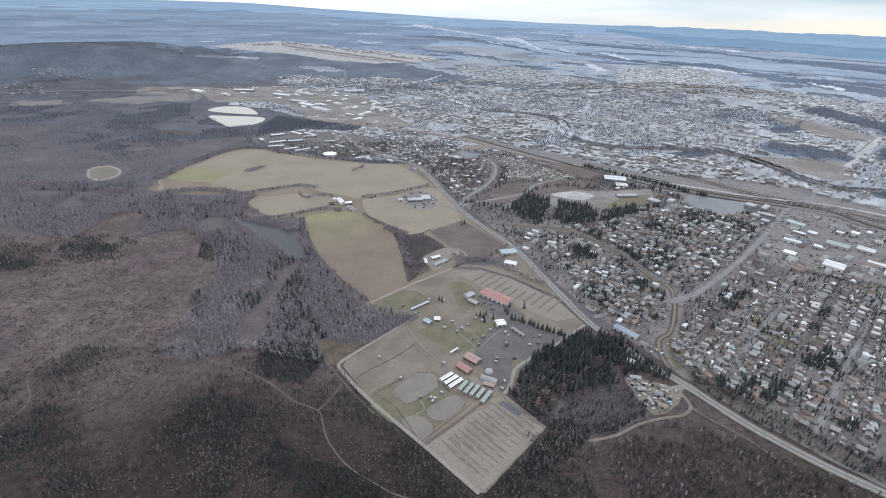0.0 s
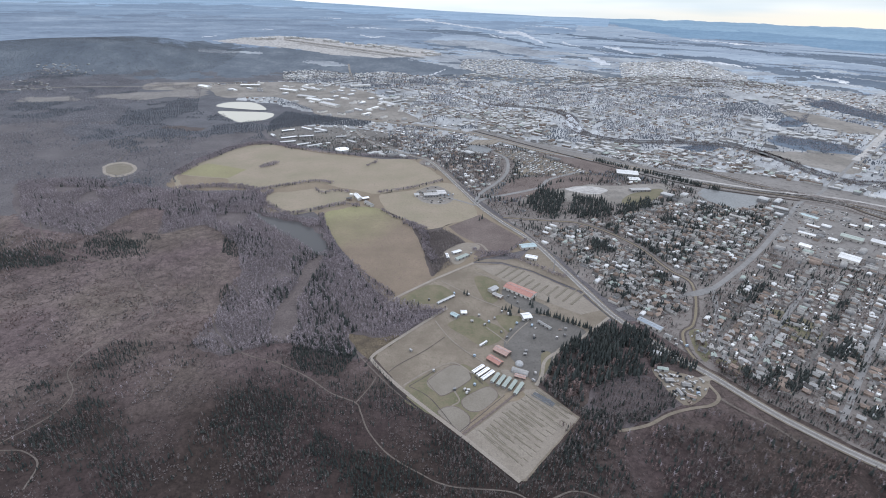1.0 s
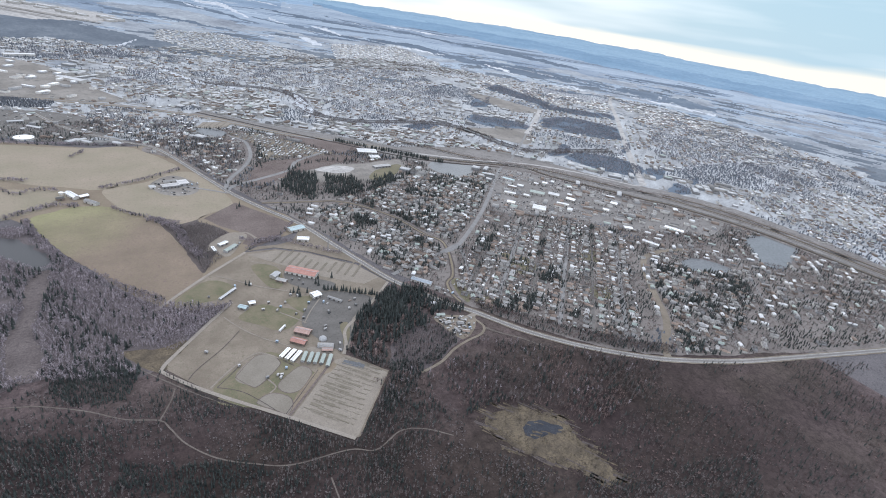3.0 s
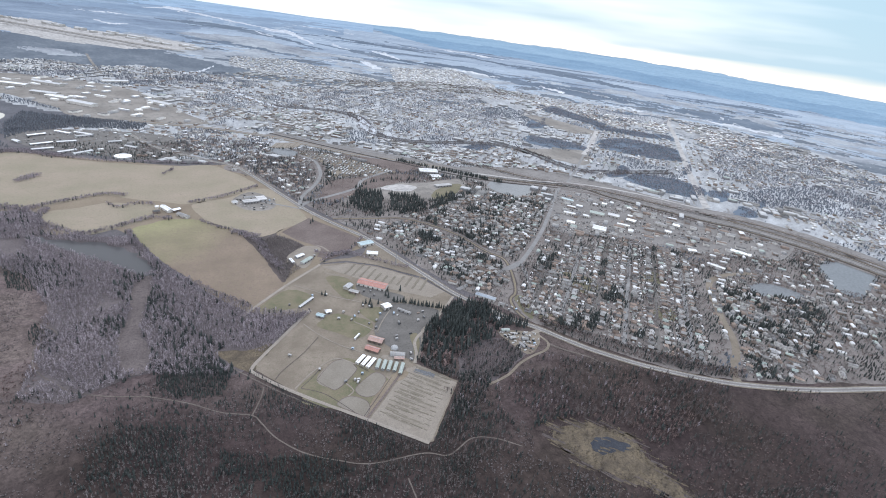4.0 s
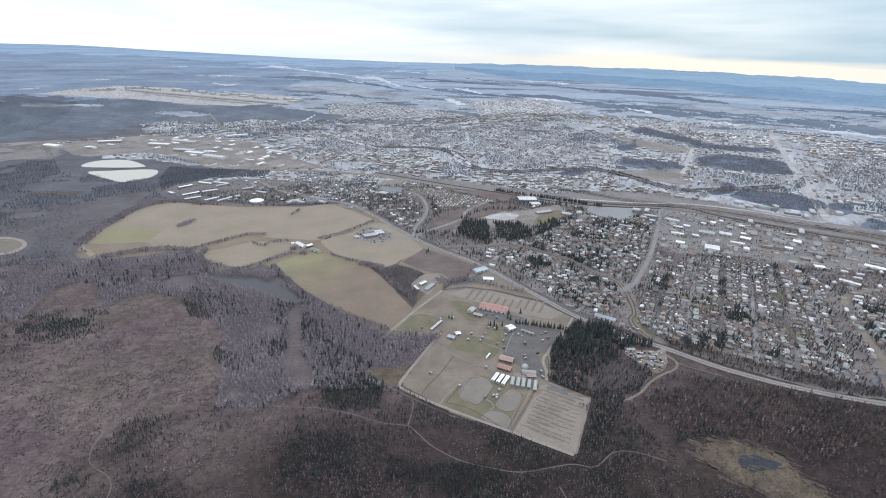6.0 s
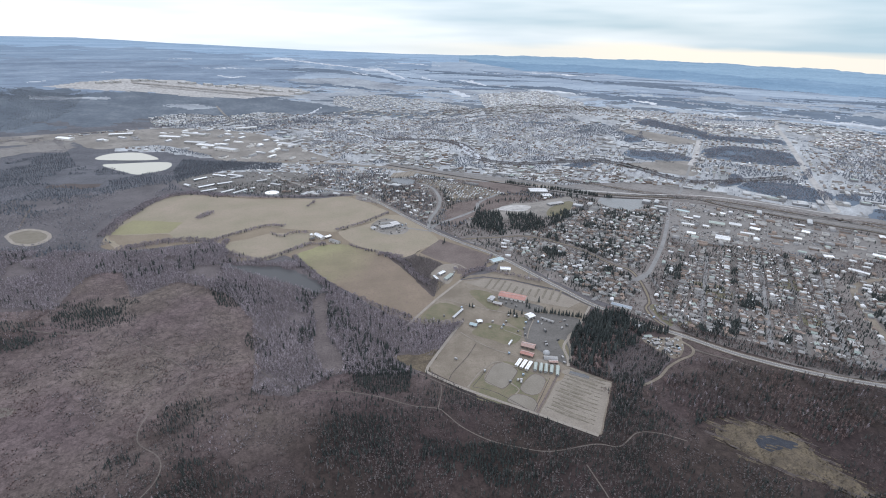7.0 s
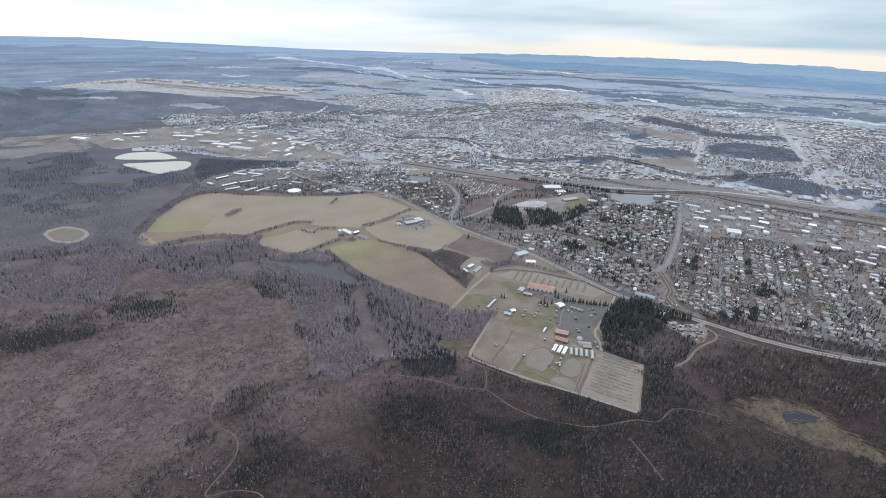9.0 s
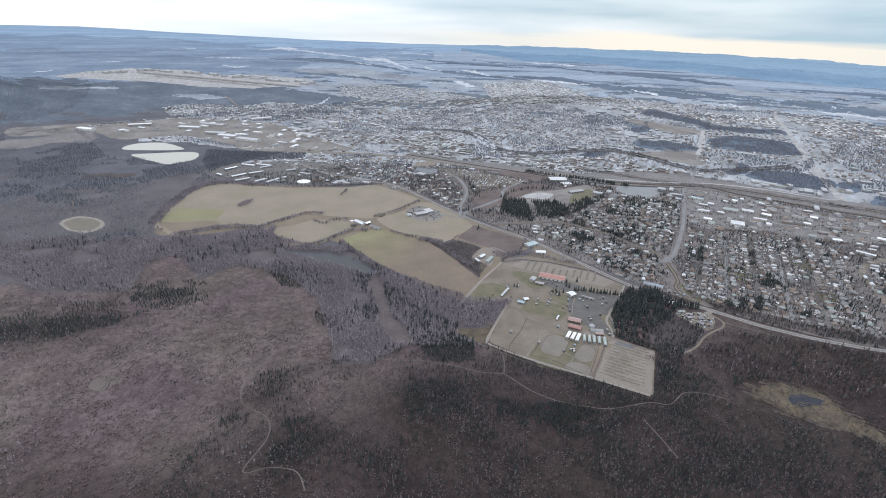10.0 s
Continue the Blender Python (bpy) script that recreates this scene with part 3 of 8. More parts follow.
FIELD_C = [(-168, 986), (-105, 1016), (-38, 1070), (4, 1029), (32, 883), (-5, 853), (-65, 813), (-100, 851), (-142, 892)]
FIELD_D = [(-261, 866), (-232, 902), (-207, 916), (-155, 903), (-100, 838), (-70, 736), (-50, 644), (-99, 594), (-142, 639), (-202, 728)]
HEATH = [(-637, 704), (-627, 761), (-616, 871), (-563, 869), (-520, 771), (-462, 808), (-384, 745), (-336, 639), (-325, 546), (-343, 525), (-439, 584), (-560, 660)]
GLADE = [(-224, 705), (-246, 678), (-244, 599), (-253, 550), (-243, 485), (-223, 478), (-215, 509), (-232, 570), (-222, 655)]
FARMLAND = [(-642, 1070), (-590, 1310), (-529, 1360), (-214, 1250), (-128, 1250), (-69, 1228), (4, 1029), (38, 933), (122, 771), (20, 700), (-100, 572), (-260, 850), (-300, 880), (-380, 880), (-420, 985), (-595, 985)]
PLOT = [(-25, 829), (36, 889), (107, 781), (66, 723), (36, 708), (16, 719), (30, 754), (-2, 789)]
BIRCHES = [(-942, 1000), (-850, 1038), (-595, 977), (-509, 968), (-422, 985), (-362, 872), (-252, 835), (-201, 708), (-109, 579), (-26, 553), (-57, 526), (-115, 458), (-153, 451), (-225, 474), (-287, 450), (-329, 469), (-329, 540), (-451, 654), (-604, 743), (-781, 800)]
HILL_WOOD = [(107, 468), (156, 515), (187, 528), (229, 513), (214, 473), (229, 459), (201, 434), (176, 433), (135, 413), (105, 380), (78, 415)]
HILL_SCRUB = [(135, 413), (176, 433), (205, 425), (218, 392), (174, 364), (145, 355), (114, 369)]
PARK_WOOD = [(125, 949), (178, 1044), (257, 1005), (322, 978), (401, 1004), (395, 952), (300, 895), (188, 881)]
PARK = [(193, 1064), (274, 1090), (348, 1078), (474, 1108), (466, 1051), (375, 960), (308, 970), (204, 978)]
BALL_FIELD = [(338, 972), (371, 1025), (447, 1068), (451, 1043), (384, 970)]
CREEK = [(-410, 888), (-359, 848), (-300, 830), (-246, 779), (-219, 716), (-237, 705), (-288, 762), (-365, 830)]
VILLAGE = [(-573, 1506), (-482, 1578), (-262, 1545), (-144, 1409), (-223, 1295), (-350, 1325), (-494, 1393)]
YARD = [(209, 448), (235, 440), (261, 427), (252, 405), (228, 388), (215, 400)]
TOWN_A = [(163, 820), (404, 978), (632, 965), (622, 905), (449, 710), (349, 643), (306, 573), (243, 544), (194, 659)]
TOWN_B = [(276, 458), (452, 290), (490, 299), (685, 492), (738, 594), (687, 675), (442, 667), (332, 568)]
TOWN_C = [(683, 459), (857, 376), (747, 292), (548, 232), (495, 260), (525, 303)]
INDUSTRY = [(540, 775), (634, 905), (700, 985), (760, 985), (830, 915), (890, 820), (985, 690), (1090, 560), (980, 520), (869, 560), (770, 592), (688, 673), (632, 699), (560, 720)]
LAKE_E = [(527, 1035), (573, 1083), (658, 1058), (651, 1017), (603, 962), (553, 955)]
LAKE_F = [(1032, 478), (1129, 483), (1166, 429), (985, 361), (948, 395)]
LAKE_G = [(759, 448), (813, 450), (845, 401), (809, 390), (749, 418)]
SEDGE = [(172, 267), (195, 268), (230, 255), (250, 228), (249, 202), (251, 171), (254, 146), (230, 152), (217, 177), (197, 191), (178, 210), (172, 231), (166, 252)]
SEDGE_POOL = [(204, 240), (217, 242), (229, 235), (240, 223), (235, 216), (218, 217), (205, 222), (198, 231)]
EAST_BIRCHES = [(84, 359), (176, 358), (244, 383), (296, 352), (458, 248), (394, 224), (269, 205), (257, 245), (201, 276), (154, 275), (100, 305)]
POND_A = [(-868, 1848), (-855, 1935), (-766, 1937), (-686, 1838), (-698, 1805)]
POND_B = [(-829, 1758), (-775, 1771), (-639, 1759), (-628, 1662), (-687, 1610), (-732, 1640)]
AIRPORT = [(-1924, 4398), (-1827, 4921), (-1607, 5209), (-1082, 5027), (-894, 4586), (-456, 4471), (-113, 4173), (-134, 3770), (-504, 3562), (-825, 3688), (-1159, 4032), (-1507, 4171), (-1777, 4266)]
FAR_BANDS = [
    [(2400, 5901), (2759, 5540), (2913, 5023), (3008, 4567), (2958, 4493), (2769, 4783), (2613, 5257), (2352, 5789)],
    [(2980, 4787), (3271, 4499), (3423, 4006), (3423, 3452), (3335, 3364), (3158, 3701), (2999, 4133), (2885, 4639)],
    [(1763, 4419), (2163, 4169), (2172, 3700), (2283, 3311), (2430, 3038), (2632, 2661), (2561, 2590), (2235, 2801), (2090, 3041), (1974, 3378), (1948, 3775), (1695, 4261)],
    [(2280, 3456), (2613, 3261), (2780, 2861), (2887, 2530), (2838, 2488), (2640, 2719), (2470, 3087), (2234, 3388)],
    [(2865, 2511), (3089, 2447), (3173, 2137), (3111, 1885), (3007, 1820), (2864, 1925), (2766, 2189), (2753, 2413)],
]
FAR_BANDS += [
    [(2435, 2759), (2730, 2567), (2760, 2337), (2725, 2308), (2627, 2471), (2401, 2721)],
    [(3415, 3152), (3540, 2999), (3682, 2871), (3650, 2847), (3453, 2925), (3385, 3124)],
    [(3849, 2601), (3977, 2526), (3937, 2399), (3868, 2356), (3778, 2397), (3779, 2552)],
    [(4238, 3005), (4359, 2662), (4315, 2634), (4193, 2973)],
    [(1409, 6886), (1903, 5966), (2311, 5369), (2271, 5280), (1803, 5675), (1378, 6752)],
    [(997, 5360), (1289, 4873), (1611, 4327), (1752, 4021), (1720, 3953), (1525, 4114), (1213, 4615), (973, 5251)],
    [(2178, 6763), (2512, 5647), (2474, 5565), (2139, 6652)],
]
FAR_BANDS += [
    [(-341, 4894), (-8, 4729), (340, 4342), (558, 3973), (547, 3912), (316, 4145), (-17, 4504), (-339, 4809)],
    [(-451, 6737), (84, 6896), (567, 6186), (917, 4745), (892, 4637), (509, 5715), (60, 6332), (-445, 6543)],
    [(2011, 2380), (2191, 2262), (2345, 2093), (2325, 2075), (2136, 2205), (1993, 2359)],
    [(2205, 1803), (2429, 1737), (2568, 1615), (2542, 1598), (2359, 1687), (2182, 1785)],
]
FAR_PALE = [
    [(2754, 6253), (3075, 5989), (3298, 5532), (3261, 5472), (2974, 5800), (2721, 6181)],
    [(1727, 3912), (1975, 3825), (2077, 3588), (2058, 3556), (1921, 3726), (1710, 3876)],
    [(2192, 3219), (2263, 3078), (2165, 2759), (2147, 2737), (2205, 3002), (2172, 3190)],
    [(2245, 2523), (2364, 2461), (2409, 2329), (2394, 2315), (2321, 2417), (2230, 2507)],
    [(2649, 2187), (2767, 2016), (2859, 1861), (2860, 1728), (2838, 1715), (2796, 1819), (2704, 1969), (2627, 2168)],
    [(2930, 2207), (3000, 2181), (2978, 2164), (2908, 2191)],
]
FAR_PALE += [
    [(-698, 9007), (-369, 9835), (-6, 8965), (439, 7800), (823, 6791), (809, 6697), (412, 7468), (-16, 8539), (-361, 9333), (-690, 8855)],
    [(-467, 10000), (-227, 10162), (-44, 9339), (-271, 9207), (-268, 8782), (-65, 8181), (-226, 8817), (-455, 9506)],
    [(639, 6775), (958, 6940), (988, 6284), (934, 5206), (909, 5090), (905, 5835), (869, 6403), (616, 6588)],
    [(1181, 5483), (1213, 4912), (1184, 4806), (1149, 5354)],
    [(1454, 5018), (1554, 4865), (1545, 4472), (1511, 4381), (1452, 4573), (1418, 4907)],
    [(509, 6257), (648, 5740), (638, 5672), (500, 6178)],
]
FAR_PALE += [
    [(1042, 3962), (1097, 3832), (1099, 3633), (1058, 3513), (981, 3478), (1000, 3822)],
    [(702, 3808), (943, 3865), (930, 3820), (692, 3765)],
    [(1319, 8565), (1738, 8317), (2006, 7582), (1984, 7505), (1679, 8063), (1302, 8470)],
    [(2134, 6193), (2471, 5890), (2448, 5837), (2113, 6136)],
    [(-148, 2788), (-100, 2898), (-40, 3069), (-41, 3042), (-103, 2830), (-148, 2766)],
    [(-1225, 6948), (-710, 6801), (-705, 6737), (-1216, 6883)],
    [(-950, 5732), (-772, 5511), (-613, 5426), (-609, 5374), (-758, 5364), (-943, 5676)],
    [(-2013, 9372), (-1610, 9217), (-1595, 9113), (-1993, 9265)],
    [(-2214, 4904), (-2116, 4987), (-2105, 4958), (-2203, 4876)],
]
FAR_PALE += [
    [(-2050, 6174), (-1892, 6138), (-1876, 6077), (-2033, 6114)],
]
FAR_FIELDS = [
    [(-1692, 3576), (-1619, 3674), (-1472, 3751), (-1314, 3728), (-1278, 3599), (-1439, 3559), (-1560, 3437), (-1626, 3407)],
    [(-246, 5059), (72, 5336), (397, 5259), (675, 4600), (813, 4294), (470, 3979), (158, 4370)],
    [(-731, 4455), (-470, 4654), (-199, 4326), (28, 3745), (78, 3400), (-202, 3588), (-494, 3748), (-699, 4003)],
    [(98, 3638), (352, 3765), (604, 3381), (715, 2943), (481, 2848), (242, 3002), (98, 3219)],
    [(548, 4168), (798, 4449), (839, 4297), (598, 3946)],
    [(-936, 3262), (-767, 3292), (-610, 3109), (-731, 3061)],
    [(1421, 2013), (1507, 1913), (1583, 1791), (1510, 1721), (1392, 1774), (1319, 1876)],
]
FAR_FIELDS += [
    [(945, 1422), (1016, 1344), (1052, 1275), (969, 1231), (912, 1329)],
    [(-388, 2422), (-303, 2384), (-229, 2097), (-314, 2082)],
]
FAR_WOODS = [
    [(-705, 3500), (-486, 3642), (-237, 3519), (-8, 3162), (40, 2930), (-147, 2798), (-343, 2763), (-510, 2832), (-596, 3060)],
    [(543, 3285), (799, 3226), (973, 2938), (862, 2741), (612, 2597), (450, 2711), (387, 2874)],
    [(57, 3135), (189, 3108), (321, 2876), (497, 2644), (386, 2568), (139, 2702), (-77, 2753)],
]
VALLEY_WOODS = [
    [(-1818, 3897), (-1634, 3878), (-1384, 3976), (-1228, 3877), (-1052, 3427), (-944, 3236), (-634, 2966), (-698, 2858), (-928, 2766), (-1037, 2662), (-1225, 2706), (-1396, 2822)],
]
CITY_WOODS = [
    [(1613, 2373), (1693, 2327), (1685, 2086), (1696, 1893), (1603, 1816), (1557, 2015), (1512, 2207)],
    [(1241, 1913), (1384, 1986), (1244, 1791), (1139, 1766)],
    [(1047, 1618), (1181, 1517), (1184, 1421), (1073, 1385), (966, 1509)],
    [(1360, 1564), (1546, 1606), (1656, 1427), (1527, 1278), (1521, 1237), (1376, 1302), (1259, 1437)],
    [(1593, 1860), (1713, 1776), (1878, 1662), (1820, 1582), (1688, 1624), (1533, 1757)],
    [(1034, 1074), (1134, 1119), (1184, 1097), (1252, 1040), (1251, 946), (1194, 903), (1135, 890), (1073, 943), (1049, 996)],
    [(1258, 939), (1324, 926), (1260, 870), (1195, 848), (1193, 883)],
]
CITY_WOODS += [
    [(1150, 771), (1238, 811), (1235, 766), (1194, 733), (1141, 744)],
    [(1326, 826), (1380, 835), (1322, 793), (1292, 795)],
    [(1115, 1191), (1163, 1211), (1131, 1146), (1056, 1095), (990, 1095), (1025, 1139), (1069, 1144)],
    [(1440, 1194), (1486, 1202), (1374, 1103), (1335, 1103)],
    [(621, 1424), (750, 1479), (787, 1439), (691, 1397)],
]
TREED = [
    [(-823, 2724), (-631, 2944), (-568, 2656), (-562, 2419), (-753, 2389)],
    [(-519, 2919), (-205, 2737), (29, 2793), (126, 2488), (-14, 2268), (-206, 2345), (-452, 2350)],
    [(-158, 2341), (72, 2371), (237, 2246), (266, 2018), (134, 1936), (-49, 1731), (-92, 1666), (-168, 1884)],
    [(735, 2529), (1019, 2688), (1286, 2563), (1236, 2177), (864, 1563), (579, 1514), (454, 1622), (542, 2015)],
    [(358, 2437), (701, 2571), (565, 2097), (312, 1891)],
    [(1488, 1155), (1499, 1080), (1543, 985), (1561, 920), (2022, 1207), (1871, 1355)],
    [(236, 2557), (403, 2509), (361, 2103), (272, 2044), (216, 2279)],
]
TREED += [
    [(971, 1661), (1009, 1582), (914, 1462), (838, 1492)],
]
CITY_POOL = [
    [(1120, 1241), (1189, 1268), (1109, 1178), (1048, 1154)],
]
TRADE_ZONES = [
    [(-108, 1887), (268, 1920), (380, 1544), (714, 1362), (931, 1088), (857, 1028), (600, 1173), (316, 1358), (78, 1599)], [(661, 3629), (1881, 3305), (1735, 2660), (1105, 2639), (644, 2703)],
    [(1603, 2524), (2173, 1906), (1960, 1719), (1659, 1897), (1542, 2378)], [(2278, 1963), (2475, 1658), (2211, 1325), (1926, 1521)],
]
WEST_FIELDS = [[(-1406, 1979), (-1260, 2113), (-1121, 2212), (-1020, 2046), (-1265, 1929)], [(-1621, 1917), (-1484, 1966), (-1423, 1879), (-1538, 1837)]]
WEST_HAMLETS = [[(-2157, 2700), (-1906, 2811), (-1727, 2532), (-1950, 2443)], [(-1949, 2260), (-1698, 2346), (-1526, 2093), (-1758, 2022)]]
WEST_ROAD = [(-2300, 1850), (-1807, 2069), (-1601, 2167), (-1328, 2235), (-1114, 2360), (-980, 2420)]
RANGE_FOOT = ((14, -1.9), (16.6, -2.12), (19.1, -2.43), (25.3, -3.06), (31.4, -3.12), (37.2, -3.31), (42.6, -3.51), (47.7, -3.78), (52.4, -3.94), (59.2, -3.99), (80, -4.1))
FAR_ESTATES = [
    [(87, 3608), (422, 3688), (692, 3286), (859, 2922), (540, 2765), (196, 2857), (40, 3180)], [(1165, 3666), (1804, 3876), (1723, 3051), (1374, 2493), (1059, 2582), (890, 2766)],
    [(1652, 2938), (1908, 2633), (2355, 2286), (2094, 1806), (1503, 1908), (1354, 2349)],
]
WEST_ESTATE = [(-897, 2796), (-755, 2896), (-581, 2790), (-300, 2877), (-130, 2707), (-258, 2326), (-457, 2484), (-555, 2467), (-821, 2509)]
LEFT_WOODS = [[(-1978, 3852), (-1715, 3617), (-1341, 2975), (-1458, 2895), (-1644, 3016)], [(-1537, 2749), (-1369, 2707), (-1156, 2518), (-1271, 2425), (-1434, 2493)]]
DEPOTS = [(-1072, 2300), (-789, 2458), (-474, 2332), (-265, 2095), (-191, 1855), (-126, 1681), (-443, 1737), (-546, 1874), (-723, 2062), (-903, 2022), (-1010, 2148)]
FAR_WOOD = [(-604, 1635), (-600, 1794), (-534, 1755), (-279, 1669), (-290, 1592), (-453, 1603), (-544, 1538), (-568, 1479)]
DARK_WOOD = [(-1168, 1828), (-995, 1917), (-769, 1670), (-783, 1539), (-1053, 1539)]
CITY = [(-128, 1262), (-40, 1150), (10, 1040), (60, 920), (140, 745), (190, 600), (270, 460), (470, 262), (640, 200), (900, 130), (1700, 200), (2350, 800), (2600, 1450), (2520, 2000), (2355, 2260), (1908, 2600), (1652, 2900), (1200, 3050), (860, 2880), (300, 2950), (-250, 2780), (-700, 2550), (-1100, 2330), (-930, 2080), (-330, 1710), (-560, 1510), (-350, 1300)]
EXPRESSWAY = [(-330, 1700), (-150, 1643), (-60, 1600), (43, 1538), (124, 1474), (194, 1393), (266, 1329), (341, 1286), (416, 1244), (546, 1141)]
CORRIDOR = [(491, 1208), (687, 1204), (838, 1131), (940, 1017), (1014, 896), (1094, 799), (1148, 741), (1240, 560), (1250, 250), (1150, 250), (1120, 470), (1023, 659), (967, 734), (883, 868), (796, 972), (597, 1078), (520, 1129)]
TRACKS = [
    [(532, 1278), (609, 1208), (683, 1116), (764, 1045), (876, 954), (959, 850), (1042, 762), (1106, 713), (1180, 560), (1225, 250)],
    [(549, 1117), (646, 1067), (748, 1027), (813, 990), (843, 921), (920, 818), (991, 725), (1040, 670), (1120, 500), (1160, 250)], [(664, 1091), (834, 1013), (934, 915), (1008, 810), (1083, 698), (1170, 500), (1200, 250)],
]
TAN_BAND = [(75, 1547), (150, 1500), (265, 1429), (369, 1348), (501, 1225), (566, 1173), (528, 1127), (424, 1261), (273, 1348), (146, 1485)]
PLOT_N = [(263, 1323), (409, 1239), (347, 1162), (253, 1273)]
PLOT_S = [(119, 1104), (207, 1134), (335, 1154), (364, 1125), (200, 1038), (102, 971), (79, 989)]
TRAILER_PARK = [(103, 1351), (180, 1348), (245, 1275), (316, 1170), (196, 1148), (139, 1150), (143, 1261)]
RULED_LOT = [(56, 1466), (146, 1470), (90, 1402), (30, 1408)]
POND_N = [(26, 1368), (47, 1404), (96, 1373), (85, 1317), (57, 1323)]
GROVE = [(-213, 1538), (-135, 1607), (66, 1509), (13, 1398), (10, 1303), (103, 1282), (87, 1121), (32, 980), (-45, 1128), (-99, 1242), (-169, 1296)]
OPEN_LAND = [[(1288, 2006), (1396, 2020), (1483, 1741), (1412, 1664), (1286, 1725)], [(836, 1415), (1141, 1397), (1004, 1219), (903, 1318)]]
TRAILS = [
    [(-218, 439), (-180, 417), (-149, 393), (-121, 380), (-114, 367), (-103, 343), (-82, 317), (-54, 298), (-24, 284), (27, 280), (50, 270), (81, 282), (104, 275), (127, 256)],
    [(-121, 380), (-110, 403), (-105, 419)],
    [(-500, 640), (-458, 592), (-423, 552), (-405, 513), (-439, 460), (-442, 418), (-415, 385), (-414, 353), (-438, 313), (-411, 310), (-387, 297), (-380, 271)],
    [(2, 258), (1, 228), (-1, 199)],
    [(-138, 467), (-110, 431), (-80, 396), (-49, 368), (-28, 347)],
    [(-753, 803), (-685, 726), (-592, 673), (-544, 667)],
    [(-378, 634), (-350, 620), (-315, 580), (-324, 565), (-332, 558), (-327, 523), (-316, 502), (-300, 483), (-284, 466), (-254, 450), (-218, 439)],
]


def build_ground():
    az = np.concatenate([np.arange(-180, -50, 5.0), np.arange(-50, 78, 0.09), np.arange(78, 180, 6.0)])
    line_az, line_el = np.array(SKYLINE).T
    el = np.interp(az, line_az, line_el)
    east_side = np.clip((az - 12) / 14, 0, 1)
    el = el + 0.10 * (value_noise(az, az * 0, 7.0, 4) - 0.5) + east_side * (0.30 * (value_noise(az, az * 0, 4.5, 5) - 0.5) + 0.16 * (value_noise(az, az * 0, 1.3, 6) - 0.5) + 0.08 * (value_noise(az, az * 0, 0.5, 7) - 0.5))
    end = HIGH / np.tan(np.radians(-el))
    k1, k2 = np.linspace(0, 1, 16)[:-1], np.linspace(0, 1, 230)
    d1 = np.tile(300 * (1500 / 300) ** k1, (len(az), 1))
    d2 = 1500 * (end[:, None] / 1500) ** k2[None, :]
    d = np.concatenate([np.tile([20.0, 120.0, 210.0], (len(az), 1)), d1, d2], 1)
    a = np.radians(az)[:, None]
    x, y = MID[0] + d * np.sin(a), MID[1] + d * np.cos(a)
    v = lay(x, y)
    nx, ny = d.shape
    i, j = np.meshgrid(np.arange(nx), np.arange(ny - 1), indexing="ij")
    i2 = (i + 1) % nx
    f = np.stack([i * ny + j, i * ny + j + 1, i2 * ny + j + 1, i2 * ny + j], -1).reshape(-1, 4)[:, ::-1]
    cx, cy = x[:, :-1].ravel(), y[:, :-1].ravel()
    cd = d[:, :-1].ravel()
    caz = np.repeat(az, ny - 1)
    lx, ly = caz * 28.0 + 900, np.log(cd / 3000.0) * 900.0

    def rough(size, seed):
        # unevenness that keeps its look however low the angle is
        return value_noise(lx, ly, size, seed) + 0.5 * value_noise(lx, ly, size * 0.4, seed + 1) - 0.75

    # outlines pushed a little by that unevenness
    push, turn_ = rough(30, 40) * 0.05, rough(40, 44) * 0.008
    px = MID[0] + cd * (1 + push) * np.sin(np.radians(caz) + turn_)
    py = MID[1] + cd * (1 + push) * np.cos(np.radians(caz) + turn_)
    idx = np.zeros(len(cx), int)
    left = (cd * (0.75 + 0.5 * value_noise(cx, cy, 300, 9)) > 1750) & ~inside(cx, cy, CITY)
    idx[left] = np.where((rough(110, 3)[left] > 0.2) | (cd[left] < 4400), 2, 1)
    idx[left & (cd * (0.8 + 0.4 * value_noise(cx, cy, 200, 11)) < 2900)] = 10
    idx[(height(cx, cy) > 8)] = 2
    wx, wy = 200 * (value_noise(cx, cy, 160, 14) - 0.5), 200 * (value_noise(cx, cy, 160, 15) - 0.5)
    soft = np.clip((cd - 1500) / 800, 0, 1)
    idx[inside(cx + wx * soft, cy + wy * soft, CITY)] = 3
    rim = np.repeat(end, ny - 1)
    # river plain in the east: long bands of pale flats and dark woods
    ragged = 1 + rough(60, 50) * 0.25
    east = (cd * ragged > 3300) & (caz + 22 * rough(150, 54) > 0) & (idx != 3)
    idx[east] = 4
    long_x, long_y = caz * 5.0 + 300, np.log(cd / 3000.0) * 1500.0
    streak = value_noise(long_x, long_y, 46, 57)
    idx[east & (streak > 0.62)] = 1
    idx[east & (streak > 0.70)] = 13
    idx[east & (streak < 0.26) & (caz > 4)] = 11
    # the city's ragged far edge: clearings and dark woods before the flats begin
    behind = (cd * ragged > 2300) & (cd * ragged < 4600) & (caz > -6) & (idx != 3)
    mixed = value_noise(long_x * 2.5, long_y, 40, 62)
    idx[behind & (mixed > 0.50)] = 8
    idx[behind & (mixed < 0.36)] = 2
    idx[(idx == 3) & (cd > 2400) & (value_noise(long_x * 3, long_y, 30, 63) > 0.66)] = 2
    for zone in VALLEY_WOODS + FAR_WOODS + LEFT_WOODS:
        idx[inside(px, py, zone)] = 2
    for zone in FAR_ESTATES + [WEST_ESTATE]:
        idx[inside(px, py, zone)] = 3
    for zone in FAR_FIELDS:
        idx[inside(px, py, zone)] = 8
